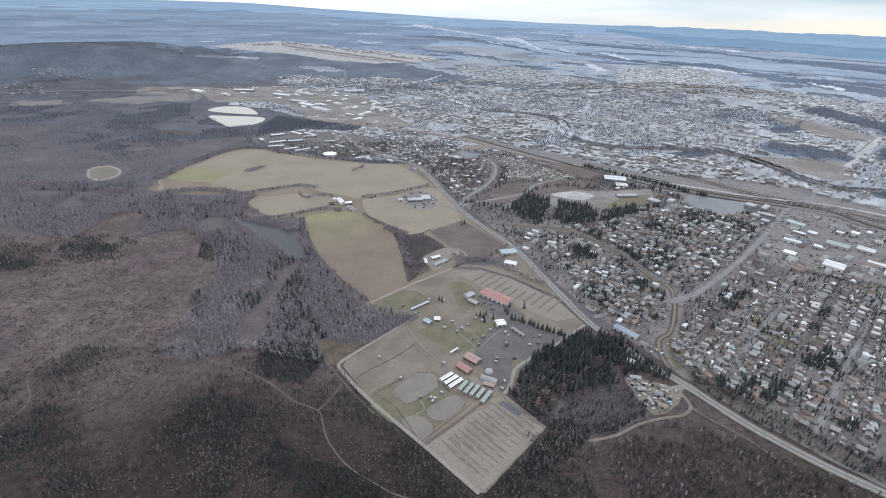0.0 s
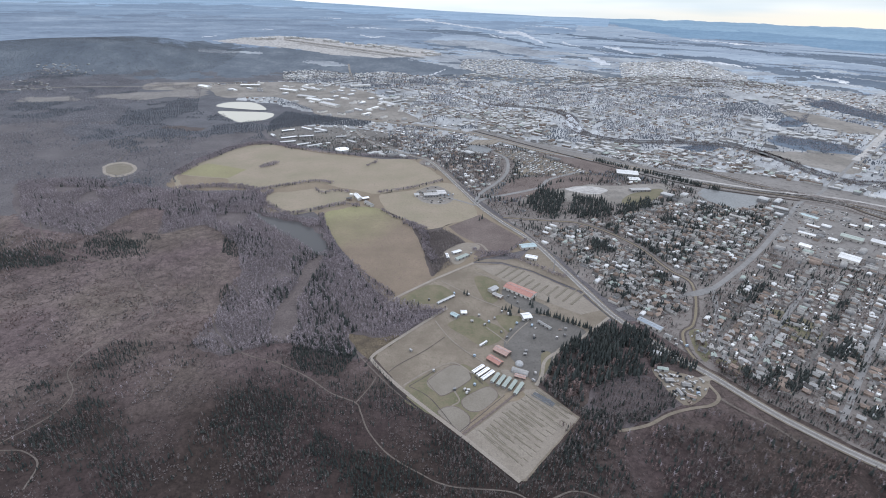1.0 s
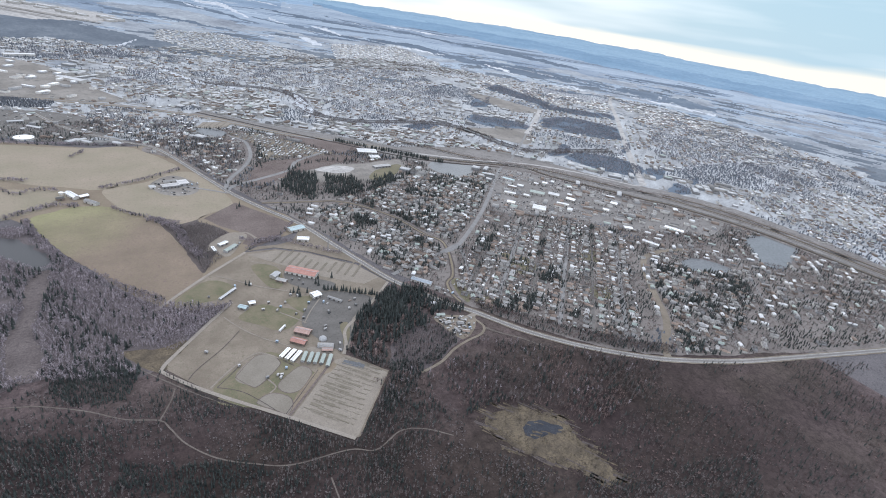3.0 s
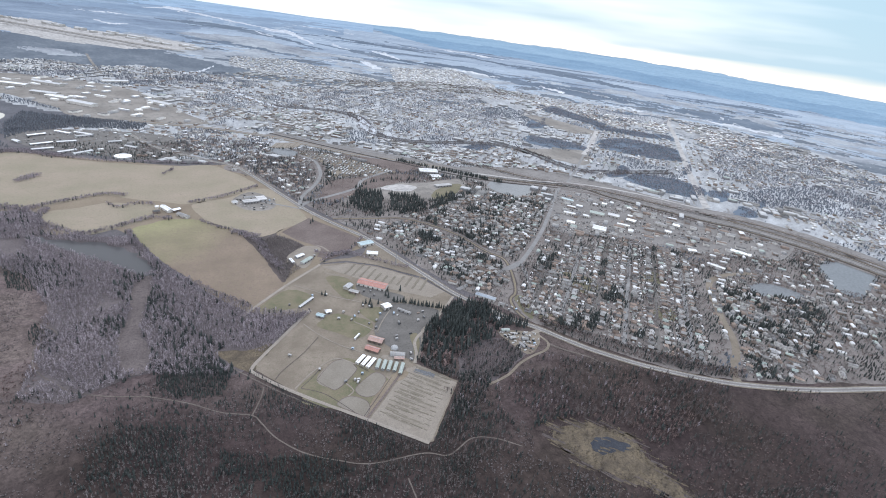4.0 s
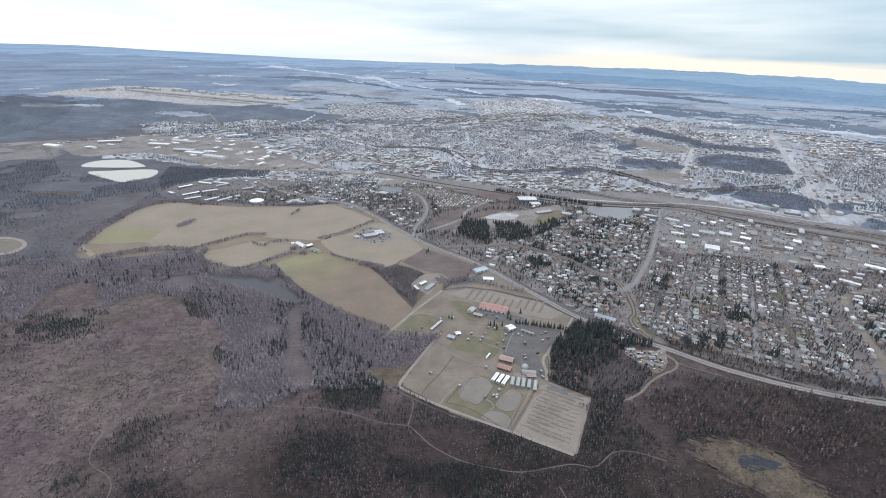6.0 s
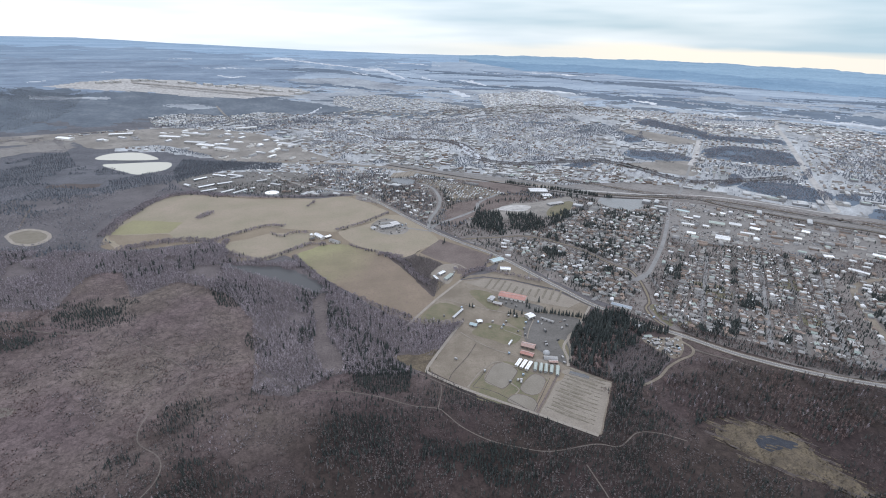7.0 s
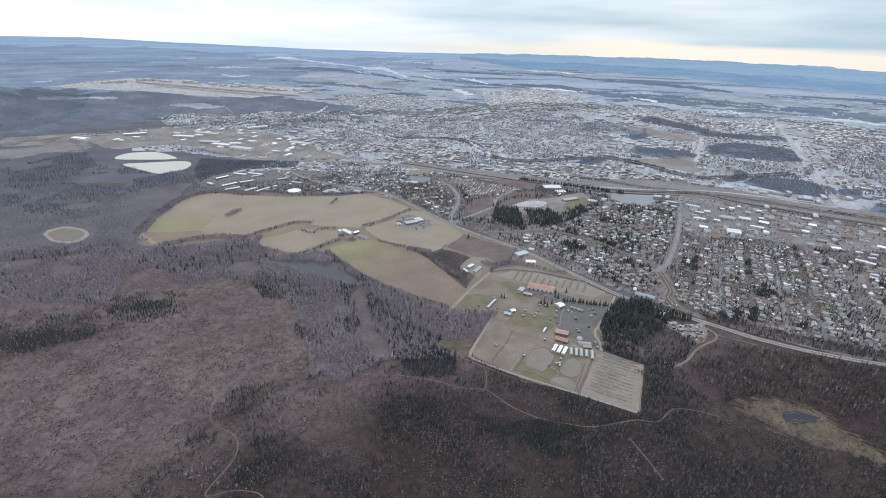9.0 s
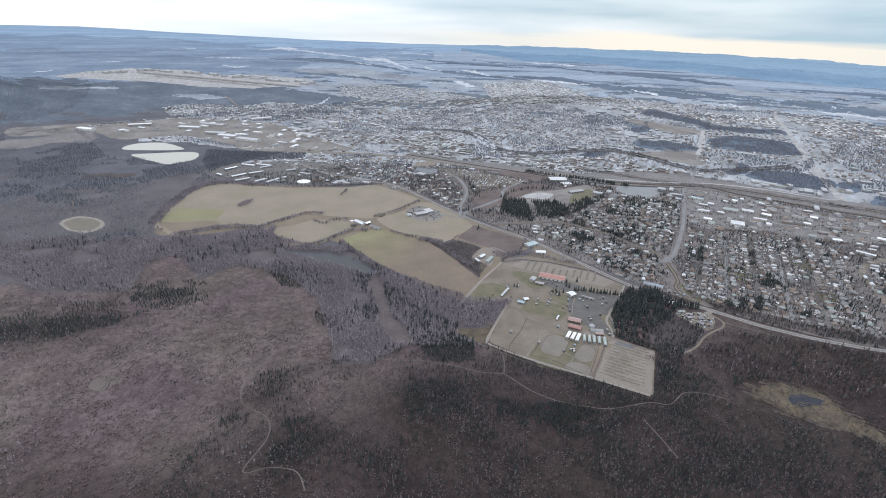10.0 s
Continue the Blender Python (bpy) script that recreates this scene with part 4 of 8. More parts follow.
    idx[inside(MID[0] + (px - MID[0] + 3 * cx - 3 * MID[0]) / 4, MID[1] + (py - MID[1] + 3 * cy - 3 * MID[1]) / 4, AIRPORT)] = 5
    for zone in FAR_BANDS:
        idx[inside(px, py, zone)] = 13
    for zone in FAR_PALE:
        idx[inside(px, py, zone)] = 7
    # towards the rim the land takes ever paler, haze-tinted materials
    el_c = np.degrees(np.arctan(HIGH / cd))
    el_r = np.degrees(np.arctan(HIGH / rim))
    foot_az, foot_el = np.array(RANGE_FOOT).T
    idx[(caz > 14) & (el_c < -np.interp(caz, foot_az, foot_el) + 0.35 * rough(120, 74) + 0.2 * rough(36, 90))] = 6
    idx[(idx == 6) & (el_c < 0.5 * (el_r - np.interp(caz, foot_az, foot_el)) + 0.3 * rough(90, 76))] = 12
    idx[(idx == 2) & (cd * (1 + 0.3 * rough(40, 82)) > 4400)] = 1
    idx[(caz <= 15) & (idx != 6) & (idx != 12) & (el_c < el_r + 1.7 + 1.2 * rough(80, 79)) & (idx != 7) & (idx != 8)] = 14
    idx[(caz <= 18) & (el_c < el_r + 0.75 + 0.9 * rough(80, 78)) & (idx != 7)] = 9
    mats = [M["brush"], M["far_forest"], M["far_conifer"], M["hazed_city"], M["flats"], M["airfield"], M["range"], M["sky_pale_far_water"], M["far_tan"], M["far_hills"], M["dark_brush"], M["pale_flats"], M["range_top"], M["far_belt"], M["hazy_woods"]]
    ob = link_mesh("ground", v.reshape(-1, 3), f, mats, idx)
    lie = ob.data.attributes.new("lie", "FLOAT_VECTOR", "POINT")
    flat = np.stack([np.repeat(az, ny) * 28.0, (np.log(d / 3000.0) * 900.0).ravel(), np.zeros(d.size)], 1)
    lie.data.foreach_set("vector", flat.astype(np.float32).ravel())
    return tagged(ob, "wide river plain of leafless brush and woods reaching to far haze-coloured mountains", "ground", kind="structure")


build_ground()


def sheet(name, pts, mat, z, label, category="field", wobble=3.0, step=6.0, sharp=False):
    """A patch of ground cover with an uneven outline, a little above the plain."""
    p = np.array(pts, float)
    if sharp:
        q = []
        for a, b in zip(p, np.roll(p, -1, 0)):
            k = max(1, int(np.linalg.norm(b - a) / step))
            q += [a + (b - a) * t for t in np.arange(k) / k]
        q = np.array(q)
    else:
        q = spline(p, step, True)
    n1 = value_noise(q[:, 0], q[:, 1], 14, 21) - 0.5
    n2 = value_noise(q[:, 0], q[:, 1], 14, 22) - 0.5
    q = q + np.stack([n1, n2], 1) * 2 * wobble
    if wobble > 10:
        q = q + (np.stack([value_noise(q[:, 0], q[:, 1], 90, 23), value_noise(q[:, 0], q[:, 1], 90, 24)], 1) - 0.5) * 130
    bm = bmesh.new()
    vs = [bm.verts.new(c) for c in lay(q[:, 0], q[:, 1], z)]
    fc = bm.faces.new(vs)
    if fc.normal.z < 0:
        fc.normal_flip()
    bmesh.ops.triangulate(bm, faces=[fc])
    for f in bm.faces:
        f.normal_update()
        if f.normal.z < 0:
            f.normal_flip()
    me = bpy.data.meshes.new(name)
    bm.to_mesh(me)
    bm.free()
    me.materials.append(mat)
    return tagged(new(name, me), label, category, kind="structure")


def strip(name, pts, width, mat, z, label="", category="road", step=8.0, ragged=0.0, offset=0.0, parent=None, thick=0.0):
    """A band along a smooth line; with thick it has side faces."""
    p = spline(pts, step)
    t = np.gradient(p, axis=0)
    t /= np.linalg.norm(t, axis=1)[:, None] + 1e-9
    n = np.stack([-t[:, 1], t[:, 0]], 1)
    w = width / 2 * np.ones(len(p))
    wl = w * (1 + ragged * (value_noise(p[:, 0], p[:, 1], 9, 31) - 0.5) * 2)
    wr = w * (1 + ragged * (value_noise(p[:, 0], p[:, 1], 9, 32) - 0.5) * 2)
    p = p + n * offset
    a, b = p + n * wl[:, None], p - n * wr[:, None]
    m = len(p)
    v = np.concatenate([lay(a[:, 0], a[:, 1], z), lay(b[:, 0], b[:, 1], z)])
    i = np.arange(m - 1)
    f = np.stack([i, i + m, i + m + 1, i + 1], 1)
    if thick:
        lo = v.copy()
        lo[:, 2] -= thick
        v = np.concatenate([v, lo])
        f = np.concatenate([f, np.stack([i, i + 1, i + 1 + 2 * m, i + 2 * m], 1), np.stack([i + m, i + 3 * m, i + 3 * m + 1, i + m + 1], 1)])
    ob = link_mesh(name, v, f, mat)
    if parent:
        ob.parent = parent
        return tagged(ob, label)
    return tagged(ob, label, category, kind="structure")


# ---------- ground cover ----------
BOG = [(-1000, 760), (-781, 800), (-604, 743), (-451, 654), (-329, 540), (-300, 460), (-330, 380), (-400, 300), (-430, 180), (-560, 120), (-800, 200), (-1000, 400)]


def build_bog():
    """The bog floor: brown heath that passes into dark wet ground."""
    xs, ys = np.arange(-1150, 700, 9.0), np.arange(-450, 860, 9.0)
    x, y = np.meshgrid(xs, ys, indexing="ij")
    v = lay(x, y, 0.10)
    nx, ny = x.shape
    i, j = np.meshgrid(np.arange(nx - 1), np.arange(ny - 1), indexing="ij")
    cx, cy = x[:-1, :-1].ravel(), y[:-1, :-1].ravel()
    f = np.stack([i * ny + j, (i + 1) * ny + j, (i + 1) * ny + j + 1, i * ny + j + 1], -1).reshape(-1, 4)
    f = f[(cy < 790 + 60 * value_noise(cx, cy, 90, 90)) & ((cy < 830 - 0.95 * (cx + 620) + 70 * value_noise(cx, cy, 60, 91)) | ((cx > -300) & (cy < 540)))]
    ob = link_mesh("bog", v.reshape(-1, 3), f, M["bog"])
    wet = 1.2 * np.exp(-((x + 100) / 370) ** 2 - ((y - 240) / 225) ** 2) + 0.9 * (value_noise(x, y, 130, 92) - 0.55) + 0.5 * np.clip((400 - y) / 300, -0.6, 1)
    wet = wet + 0.42 * np.clip((490 - y) / 130, 0, 1) * np.clip((-440 - x) / 130, 0, 1)
    wet = wet - 0.22 * np.exp(-((x + 305) / 45) ** 2 - ((y - 360) / 55) ** 2)
    wet = np.maximum(wet, 1.05 * np.exp(-((x - 330) / 400) ** 2 - ((y - 180) / 260) ** 2))
    for px, py, sx, sy, k in ((-568, 725, 60, 26, 0.9), (-720, 660, 110, 40, 0.9), (-388, 335, 40, 42, 0.6), (-225, 363, 70, 50, 0.4), (-415, 426, 24, 18, 0.6), (-594, 722, 50, 24, 0.6)):
        wet = wet + k * np.exp(-((x - px + 30 * (value_noise(x, y, 40, 93) - 0.5)) / sx) ** 2 - ((y - py + 30 * (value_noise(x, y, 40, 94) - 0.5)) / sy) ** 2)
    at = ob.data.attributes.new("wet", "FLOAT", "POINT")
    at.data.foreach_set("value", np.clip(wet, 0, 1).astype(np.float32).ravel())
    return tagged(ob, "brown heath bog passing into dark wet moss", "bog", kind="structure")


build_bog()
sheet("town_ground", [(-95, 1240), (-40, 1150), (16, 1036), (60, 925), (140, 755), (196, 600), (282, 440), (380, 322), (480, 258), (640, 203), (900, 132), (1200, 200), (1150, 700), (800, 1000), (400, 1250), (60, 1400)], M["city"], 0.22, "grey ground of yards and lanes in the town", "ground", 4, 12)
sheet("birch_floor", BIRCHES, M["dark_floor"], 0.14, "grey-brown leaf litter under bare birches", "forest floor", 8, 10)
sheet("heath", HEATH, M["bog"], 0.19, "open brown heath among bare birches", "heath", 8, 10)
sheet("farmland", FARMLAND, M["hay_brown"], 0.18, "rough brown grassland round the farm", "field", 3, 10)
sheet("hay_field", FIELD_A, M["hay"], 0.30, "large mown hay field in faded olive and tan", "field", 3)
sheet("field_corner", [(-638, 1082), (-628, 1131), (-613, 1171), (-558, 1152), (-503, 1129), (-520, 1065)], M["hay_green"], 0.42, "yellow-green strip of a hay field", "field", 2, 6, True)
sheet("field_corner", [(-634, 1074), (-577, 1066), (-519, 1057), (-512, 1000), (-548, 985), (-595, 1006)], M["hay_brown"], 0.42, "brown rough corner of a hay field", "field", 5)
CLEARINGS = [[(-866, 1552), (-825, 1573), (-759, 1538), (-740, 1496), (-782, 1477), (-838, 1509)]]
for o in CLEARINGS:
    sheet("clearing", o, M["litter"], 0.3, "dry brown clearing on the valley floor", "clearing", 11)
strip("trail", [(-863, 1314), (-846, 1236), (-830, 1166)], 4.0, M["trail"], 0.4, "dirt track to a round pond", "trail", 6, 0.3)
sheet("hay_field", FIELD_B, M["hay"], 0.30, "small mown hay field in faded olive", "field", 2)
sheet("hay_field", FIELD_C, M["hay"], 0.30, "mown hay field beside the highway", "field", 2)
sheet("hay_field", FIELD_D, M["hay_turning"], 0.30, "oval brown hay field with a pale rim", "field", 2)
sheet("brown_plot", PLOT, M["plot"], 0.32, "brown fallow plot beside the highway", "field", 1.5, 6, True)
sheet("bushy_plot", [(-96, 850), (-65, 812), (-10, 850), (-36, 825), (-9, 790), (12, 735), (-30, 690), (-50, 645), (-68, 735)], M["litter"], 0.34, "bushy strip between two fields", "scrub", 3)
sheet("creek_pond", CREEK, M["water"], 0.36, "narrow grey creek pond among bare trees", "pond", 8)
sheet("pond_rim", [(-839, 1126), (-834, 1156), (-809, 1164), (-773, 1141), (-746, 1100), (-749, 1064), (-772, 1054), (-809, 1079)], M["track_gravel"], 0.20, "pale gravel rim round a small pond", "shore", 4)
sheet("ring_pond", [(-829, 1120), (-822, 1145), (-803, 1150), (-776, 1132), (-756, 1102), (-760, 1074), (-777, 1066), (-806, 1085)], M["rows"], 0.36, "grey silty middle inside a pale gravel ring", "pond", 3)
for o in (POND_A, POND_B):
    c = np.mean(o, 0)
    sheet("pond_shore", [tuple(c + (np.array(q) - c) * 1.14) for q in o], M["dark_brush"], 0.42, "dark brushy shore of a bright pond", "shore", 4, 12)
sheet("bright_pond", POND_A, M["sky_toned_water"], 0.5, "pond with the bright sky's reflection put into its colour", "pond", 1.5, 12)
sheet("bright_pond", POND_B, M["sky_toned_water"], 0.5, "pond behind a dark wood with the sky's reflection put into its colour", "pond", 1.5, 12)
sheet("lake", LAKE_E, M["sky_grey_lake"], 0.5, "grey lake at the edge of town", "lake", 3)
sheet("lake", LAKE_F, M["sky_grey_lake"], 0.5, "grey lake beyond the houses", "lake", 3)
sheet("lake", LAKE_G, M["sky_grey_lake"], 0.5, "small grey lake among houses and trees", "lake", 3)
sheet("bog_hollow", [(-621, 502), (-617, 513), (-602, 517), (-584, 508), (-585, 499), (-597, 495), (-604, 488), (-614, 492)], M["trail"], 0.3, "small pale mossy hollow in the bog", "bog", 2, 3)
sheet("sedge_meadow", SEDGE, M["sedge"], 0.22, "tan sedge meadow in the woods", "meadow", 9.9)
sheet("bog_pool", SEDGE_POOL, M["peat_water"], 0.34, "dark blue-grey pool in a tan sedge meadow", "pond", 5, 2)
for i in range(9):
    # wet tongues of sedge reach into the pool
    a = np.array((199.0 + 4.6 * i, 237 - 1.6 * i)) + (np.array((3.0, 5)) if i % 3 == 0 else np.array((-2.0, -6 - i % 2 * 4)))
    strip("sedge_tongue", [tuple(a), tuple(a + np.array((4.0, -2))), tuple(a + np.array((8.0, -6.5)))], 1.2 + 0.5 * (i % 3), M["sedge"], 0.40, "tongue of tan sedge in a dark pool", "meadow", 3, 1.0)
RNG_S = np.random.default_rng(17)
rim = spline(np.array(SEDGE, float), 4.0, True)
for i in range(len(rim)):
    # the meadow frays into streaks that follow its length
    a = rim[i] + RNG_S.uniform(-5, 5, 2)
    d = np.array((0.56, -0.83)) * RNG_S.uniform(4, 12)
    inward = i % 3 == 0
    strip("sedge_streak", [tuple(a - d), tuple(a + RNG_S.uniform(-1, 1, 2)), tuple(a + d)], RNG_S.uniform(1.0, 3.2), M["litter"] if inward else M["sedge"], 0.26 if inward else 0.24, "dark wet runnel in a sedge meadow" if inward else "frayed streak of tan sedge", "meadow", 3, 1.2)
sheet("creek_bed", GLADE, M["glade"], 0.30, "brown boggy creek bed between bare birches", "creek bed", 4)
sheet("road_verge", [(17, 694), (59, 696), (105, 670), (137, 640), (166, 614), (178, 600), (160, 655), (130, 738), (121, 764), (92, 712), (66, 704), (36, 706)], M["gravel"], 0.44, "rough gravel strip between the parking field and the highway", "verge", 0.8, 6, True)
sheet("hill_scrub", HILL_SCRUB, M["dark_floor"], 0.22, "red-brown scrub on a low rise", "scrub", 5)
sheet("park_lawn", PARK, M["yard"], 0.34, "pale tan ground of a park beside a dark spruce wood", "lawn", 4)
sheet("ball_field", BALL_FIELD, M["lawn"], 0.48, "green ball field in the park", "lawn", 2)
sheet("park_lot", [(235, 1050), (290, 1075), (330, 1050), (290, 1020)], M["airfield"], 0.48, "pale gravel lot in the park", "lot", 2)
sheet("industry_ground", INDUSTRY, M["rail_bed"], 0.40, "tan gravel yards of a trade district", "yard", 4, 10)
sheet("farm_pad", [(-34, 724), (0, 762), (29, 754), (13, 720), (-10, 683), (-21, 693)], M["dust"], 0.46, "gravel pad round two farm sheds", "yard", 1.5)
sheet("school_ground", [(-93, 1011), (-52, 1049), (-15, 993), (-27, 945), (-65, 942), (-91, 972)], M["yard"], 0.46, "grey paved ground round a low school", "yard", 1.5)
sheet("open_ground", [(-1363, 2315), (-1267, 2359), (-1096, 2382), (-1030, 2220), (-1147, 2173), (-1301, 2159)], M["yard"], 0.4, "open tan ground west of the depots", "field", 8)
for o in WEST_FIELDS:
    sheet("open_ground", o, M["rail_bed"], 0.5, "dull tan field below the western hills", "field", 12)
strip("road", WEST_ROAD, 14.0, M["yard"], 1.2, "pale road along the foot of the western hills", "road", 15, 0.3)
sheet("depot_yard", DEPOTS, M["yard"], 0.4, "wide pale yards round long depots", "yard", 8, 15)
sheet("village_ground", VILLAGE, M["lane"], 0.4, "grey yards between long low houses", "yard", 5)
for o in ([(421, 579), (459, 548), (450, 512), (411, 504), (406, 539)], [(284, 521), (300, 522), (289, 477), (276, 461), (275, 487)], [(294, 467), (316, 463), (326, 439), (303, 432), (288, 449)], [(480, 420), (512, 440), (530, 420), (500, 395)], [(560, 520), (600, 545), (615, 520), (580, 498)]):
    sheet("lawn", o, M["lawn"], 0.34, "dry olive lawn between houses of the town", "lawn", 3, 4)
sheet("work_yard", YARD, M["gravel"], 0.3, "gravel yard with sheds and stored goods", "yard", 3)

# ---------- fairground ----------
RNG0 = np.random.default_rng(3)
sheet("fairground", FAIR, M["gravel"], 0.30, "fenced gravel and dry grass fairground", "fairground", 1.0, 5, True)
sheet("gravel_lot", LOT, M["dust"], 0.42, "striped gravel parking lot with grassy rows", "parking lot", 0.6, 5, True)
sheet("parking_field", PARKING, M["dust"], 0.42, "grass parking field marked in rows", "parking lot", 1.0, 5, True)
sheet("lawn", [(-25, 524), (7, 542), (46, 509), (24, 480), (1, 490)], M["lawn"], 0.42, "worn green lawn on the fairground", "lawn", 3)
sheet("lawn", [(37, 543), (74, 545), (91, 533), (56, 504)], M["lawn"], 0.42, "green lawn between fairground paths", "lawn", 2)
sheet("lawn", [(-96, 572), (-54, 619), (-30, 613), (-17, 591), (-46, 571)], M["lawn"], 0.42, "dry green lawn beside a long shed", "lawn", 2)
sheet("lawn", [(15, 648), (48, 633), (42, 580), (23, 586)], M["lawn"], 0.42, "worn lawn beside a white hall", "lawn", 2)
sheet("lawn", [(-70, 385), (-50, 410), (-10, 445), (20, 410), (30, 385), (0, 360), (-16, 343), (-38, 362)], M["lawn"], 0.38, "dry grass round the riding rings", "lawn", 2)
sheet("plaza", [(45, 496), (89, 548), (149, 514), (103, 468), (93, 440), (71, 417), (47, 461)], M["asphalt"], 0.44, "grey asphalt plaza of the fairground", "plaza", 1.5)
sheet("plaza", [(52, 588), (57, 618), (96, 583), (113, 563), (92, 549), (68, 566)], M["asphalt"], 0.44, "grey asphalt beside a long red hall", "plaza", 1)
RINGS = ([(-49, 415), (-23, 442), (-6, 438), (-1, 426), (-3, 417), (-29, 394), (-38, 397)], [(-12, 386), (-7, 393), (15, 408), (24, 405), (27, 396), (22, 387), (8, 373), (-4, 372), (-11, 379)], [(-37, 370), (-31, 376), (-19, 378), (-7, 369), (-4, 361), (-6, 352), (-13, 344), (-20, 351), (-32, 363)])
for ring in RINGS:
    sheet("riding_ring", ring, M["arena"], 0.52, "sand riding ring with a worn rim", "riding ring", 0.4, 3)
    strip("ring_rim", ring + ring[:1], 0.9, M["plot"], 0.56, "dark worn track round a riding ring", "track", 3, 0.5)
sheet("panel_field", [(62, 397), (67, 402), (87, 387), (81, 380)], M["panel"], 0.6, "dark strip of ground panels on the lot", "panel", 0.1, 5, True)
for i in range(13):
    # broken windrows of grass run across the lot
    a = np.array((0.0, 347)) + np.array((69, 66)) / 13.2 * (i + 0.35) + np.array((1.5, -1.5))
    along_lot, at = np.array((40, -43.0)) / 58.7, RNG0.uniform(0, 4)
    while at < 54 - 0.45 * i:
        run = min(RNG0.uniform(5, 22), 56 - 0.45 * i - at)
        side = np.array((0.7, 0.7)) * RNG0.uniform(-0.9, 0.9)
        p, q = a + along_lot * at + side, a + along_lot * (at + run) + side * 0.3
        strip("grass_row", [tuple(p), tuple((p + q) / 2), tuple(q)], RNG0.uniform(0.7, 1.8), M["rows"], 0.62, "low row of dry grass across the gravel lot", "grass row", 2, 1.0, thick=0.2)
        at += run + RNG0.uniform(0.5, 5)
for i in range(26):
    a = np.array((0.0, 347)) + np.array((69, 66)) / 26.4 * (i + 0.2) + np.array((1.0, -1.0)) + RNG0.uniform(2, 16) * np.array((0.68, -0.73))
    b = a + np.array((40, -43.0)) / 58.7 * RNG0.uniform(12, 40)
    strip("grass_streak", [tuple(a), tuple((a + b) / 2), tuple(b)], RNG0.uniform(0.7, 1.8), M["rows"], 0.57, "thin streak of dry grass in the gravel", "grass row", 3, 1.0)
for i in range(11):
    a = np.array((46.0, 652)) + np.array((107, -84)) / 11 * i
    b = a + np.array((26.0, 31)) * (0.85 + 0.25 * math.sin(i * 0.8 + 0.6))
    strip("grass_row", [tuple(a), tuple((a + b) / 2), tuple(b)], 3.2, M["rows"], 0.60, "low row of dry grass on the parking field", "grass row", 3, 0.6, thick=0.15)

FAIR_TRACKS = (([(-74, 407), (-59, 422), (-45, 434), (-23, 446), (-12, 443), (1, 429)], 1.6), ([(-42, 529), (-28, 500), (-9, 473), (8, 456), (16, 447)], 1.6), ([(23, 518), (37, 500), (48, 485)], 1.6), ([(81, 535), (58, 506), (45, 485)], 1.4),
               ([(-36, 632), (-16, 614), (7, 592), (24, 579), (52, 560)], 1.8), ([(15, 662), (32, 649), (52, 634)], 1.4), ([(78, 420), (94, 445), (100, 463), (108, 477), (127, 488)], 3.0), ([(-80, 553), (-66, 539), (-52, 527)], 1.4), ([(-19, 400), (-14, 386), (-22, 379)], 1.6))
for line, w in FAIR_TRACKS:
    strip("fair_track", line, w, M["dust"], 0.58, "worn gravel track across the fairground", "track", 3, 0.5)
for line in ([(-30, 495), (-52, 469), (-81, 442), (-92, 428)], [(-68, 406), (-53, 420), (-40, 434)], [(-68, 406), (-44, 388), (-16, 343)], [(-16, 343), (6, 366), (34, 396)], [(3, 425), (12, 412)]):
    strip("fair_fence_line", line, 0.9, M["litter"], 0.60, "dark weedy fence line on the fairground", "fence line", 3, 0.6)
sheet("lawn", [(85, 467), (96, 470), (92, 448), (80, 427), (75, 425), (81, 445)], M["lawn"], 0.60, "grass island inside a curved drive", "lawn", 1, 3)
sheet("rough_patch", [(33, 434), (38, 438), (59, 428), (56, 419), (42, 423)], M["dust"], 0.60, "pale trodden ground beside the arched hall", "ground", 1, 3)
sheet("rough_patch", [(-150, 497), (-115, 491), (-87, 497), (-91, 479), (-107, 464), (-112, 446), (-135, 470)], M["sedge"], 0.34, "rough brown tussocks outside the fairground's corner", "scrub", 4)
sheet("lawn", [(-72, 404), (-53, 423), (-43, 430), (-38, 434), (-48, 416), (-38, 396), (-44, 389), (-36, 378), (-42, 372), (-55, 387)], M["lawn"], 0.48, "olive grass beside the riding rings", "lawn", 1, 3)
sheet("weed_strip", [(13, 379), (32, 393), (33, 387), (-4, 347), (-14, 346), (-2, 360)], M["hay_brown"], 0.50, "rough brown weeds beside the riding rings", "weeds", 2, 3)
sheet("rough_patch", [(34, 397), (48, 404), (56, 398), (46, 388), (36, 388)], M["hay_brown"], 0.56, "rough yellow-brown weeds beside the stables", "weeds", 2, 3)

# ---------- roads ----------
hw = strip("road", HIGHWAY, 8.0, M["highway"], 0.70, "pale two-lane highway with worn shoulders", "highway", 8)
strip("road_shoulder", HIGHWAY, 12.0, M["gravel"], 0.62, "gravel shoulder of the highway", "road shoulder", 8, 0.2)
for off in (-3.0, 3.0):
    strip("lane_line", HIGHWAY, 0.25, M["paint"], 0.76, "worn white edge line", offset=off, parent=hw)
strip("lane_line", HIGHWAY, 0.8, M["asphalt"], 0.75, "dark centre seam", parent=hw)
strip("slough", SLOUGH, 3.2, M["silt"], 0.62, "winding tan slough with silty banks", "slough", 6, 0.35)
strip("slough_bank", SLOUGH, 8.0, M["litter"], 0.50, "brown grassy bank of a slough", "bank", 6, 0.4)
strip("road", MAIN_STREET, 8.0, M["street"], 0.72, "grey main street of the town", "road")
strip("road", [(204, 564), (226, 574), (255, 582), (296, 600), (336, 618), (369, 632)], 7.0, M["street"], 0.71, "grey street from the highway across a slough bridge", "road")
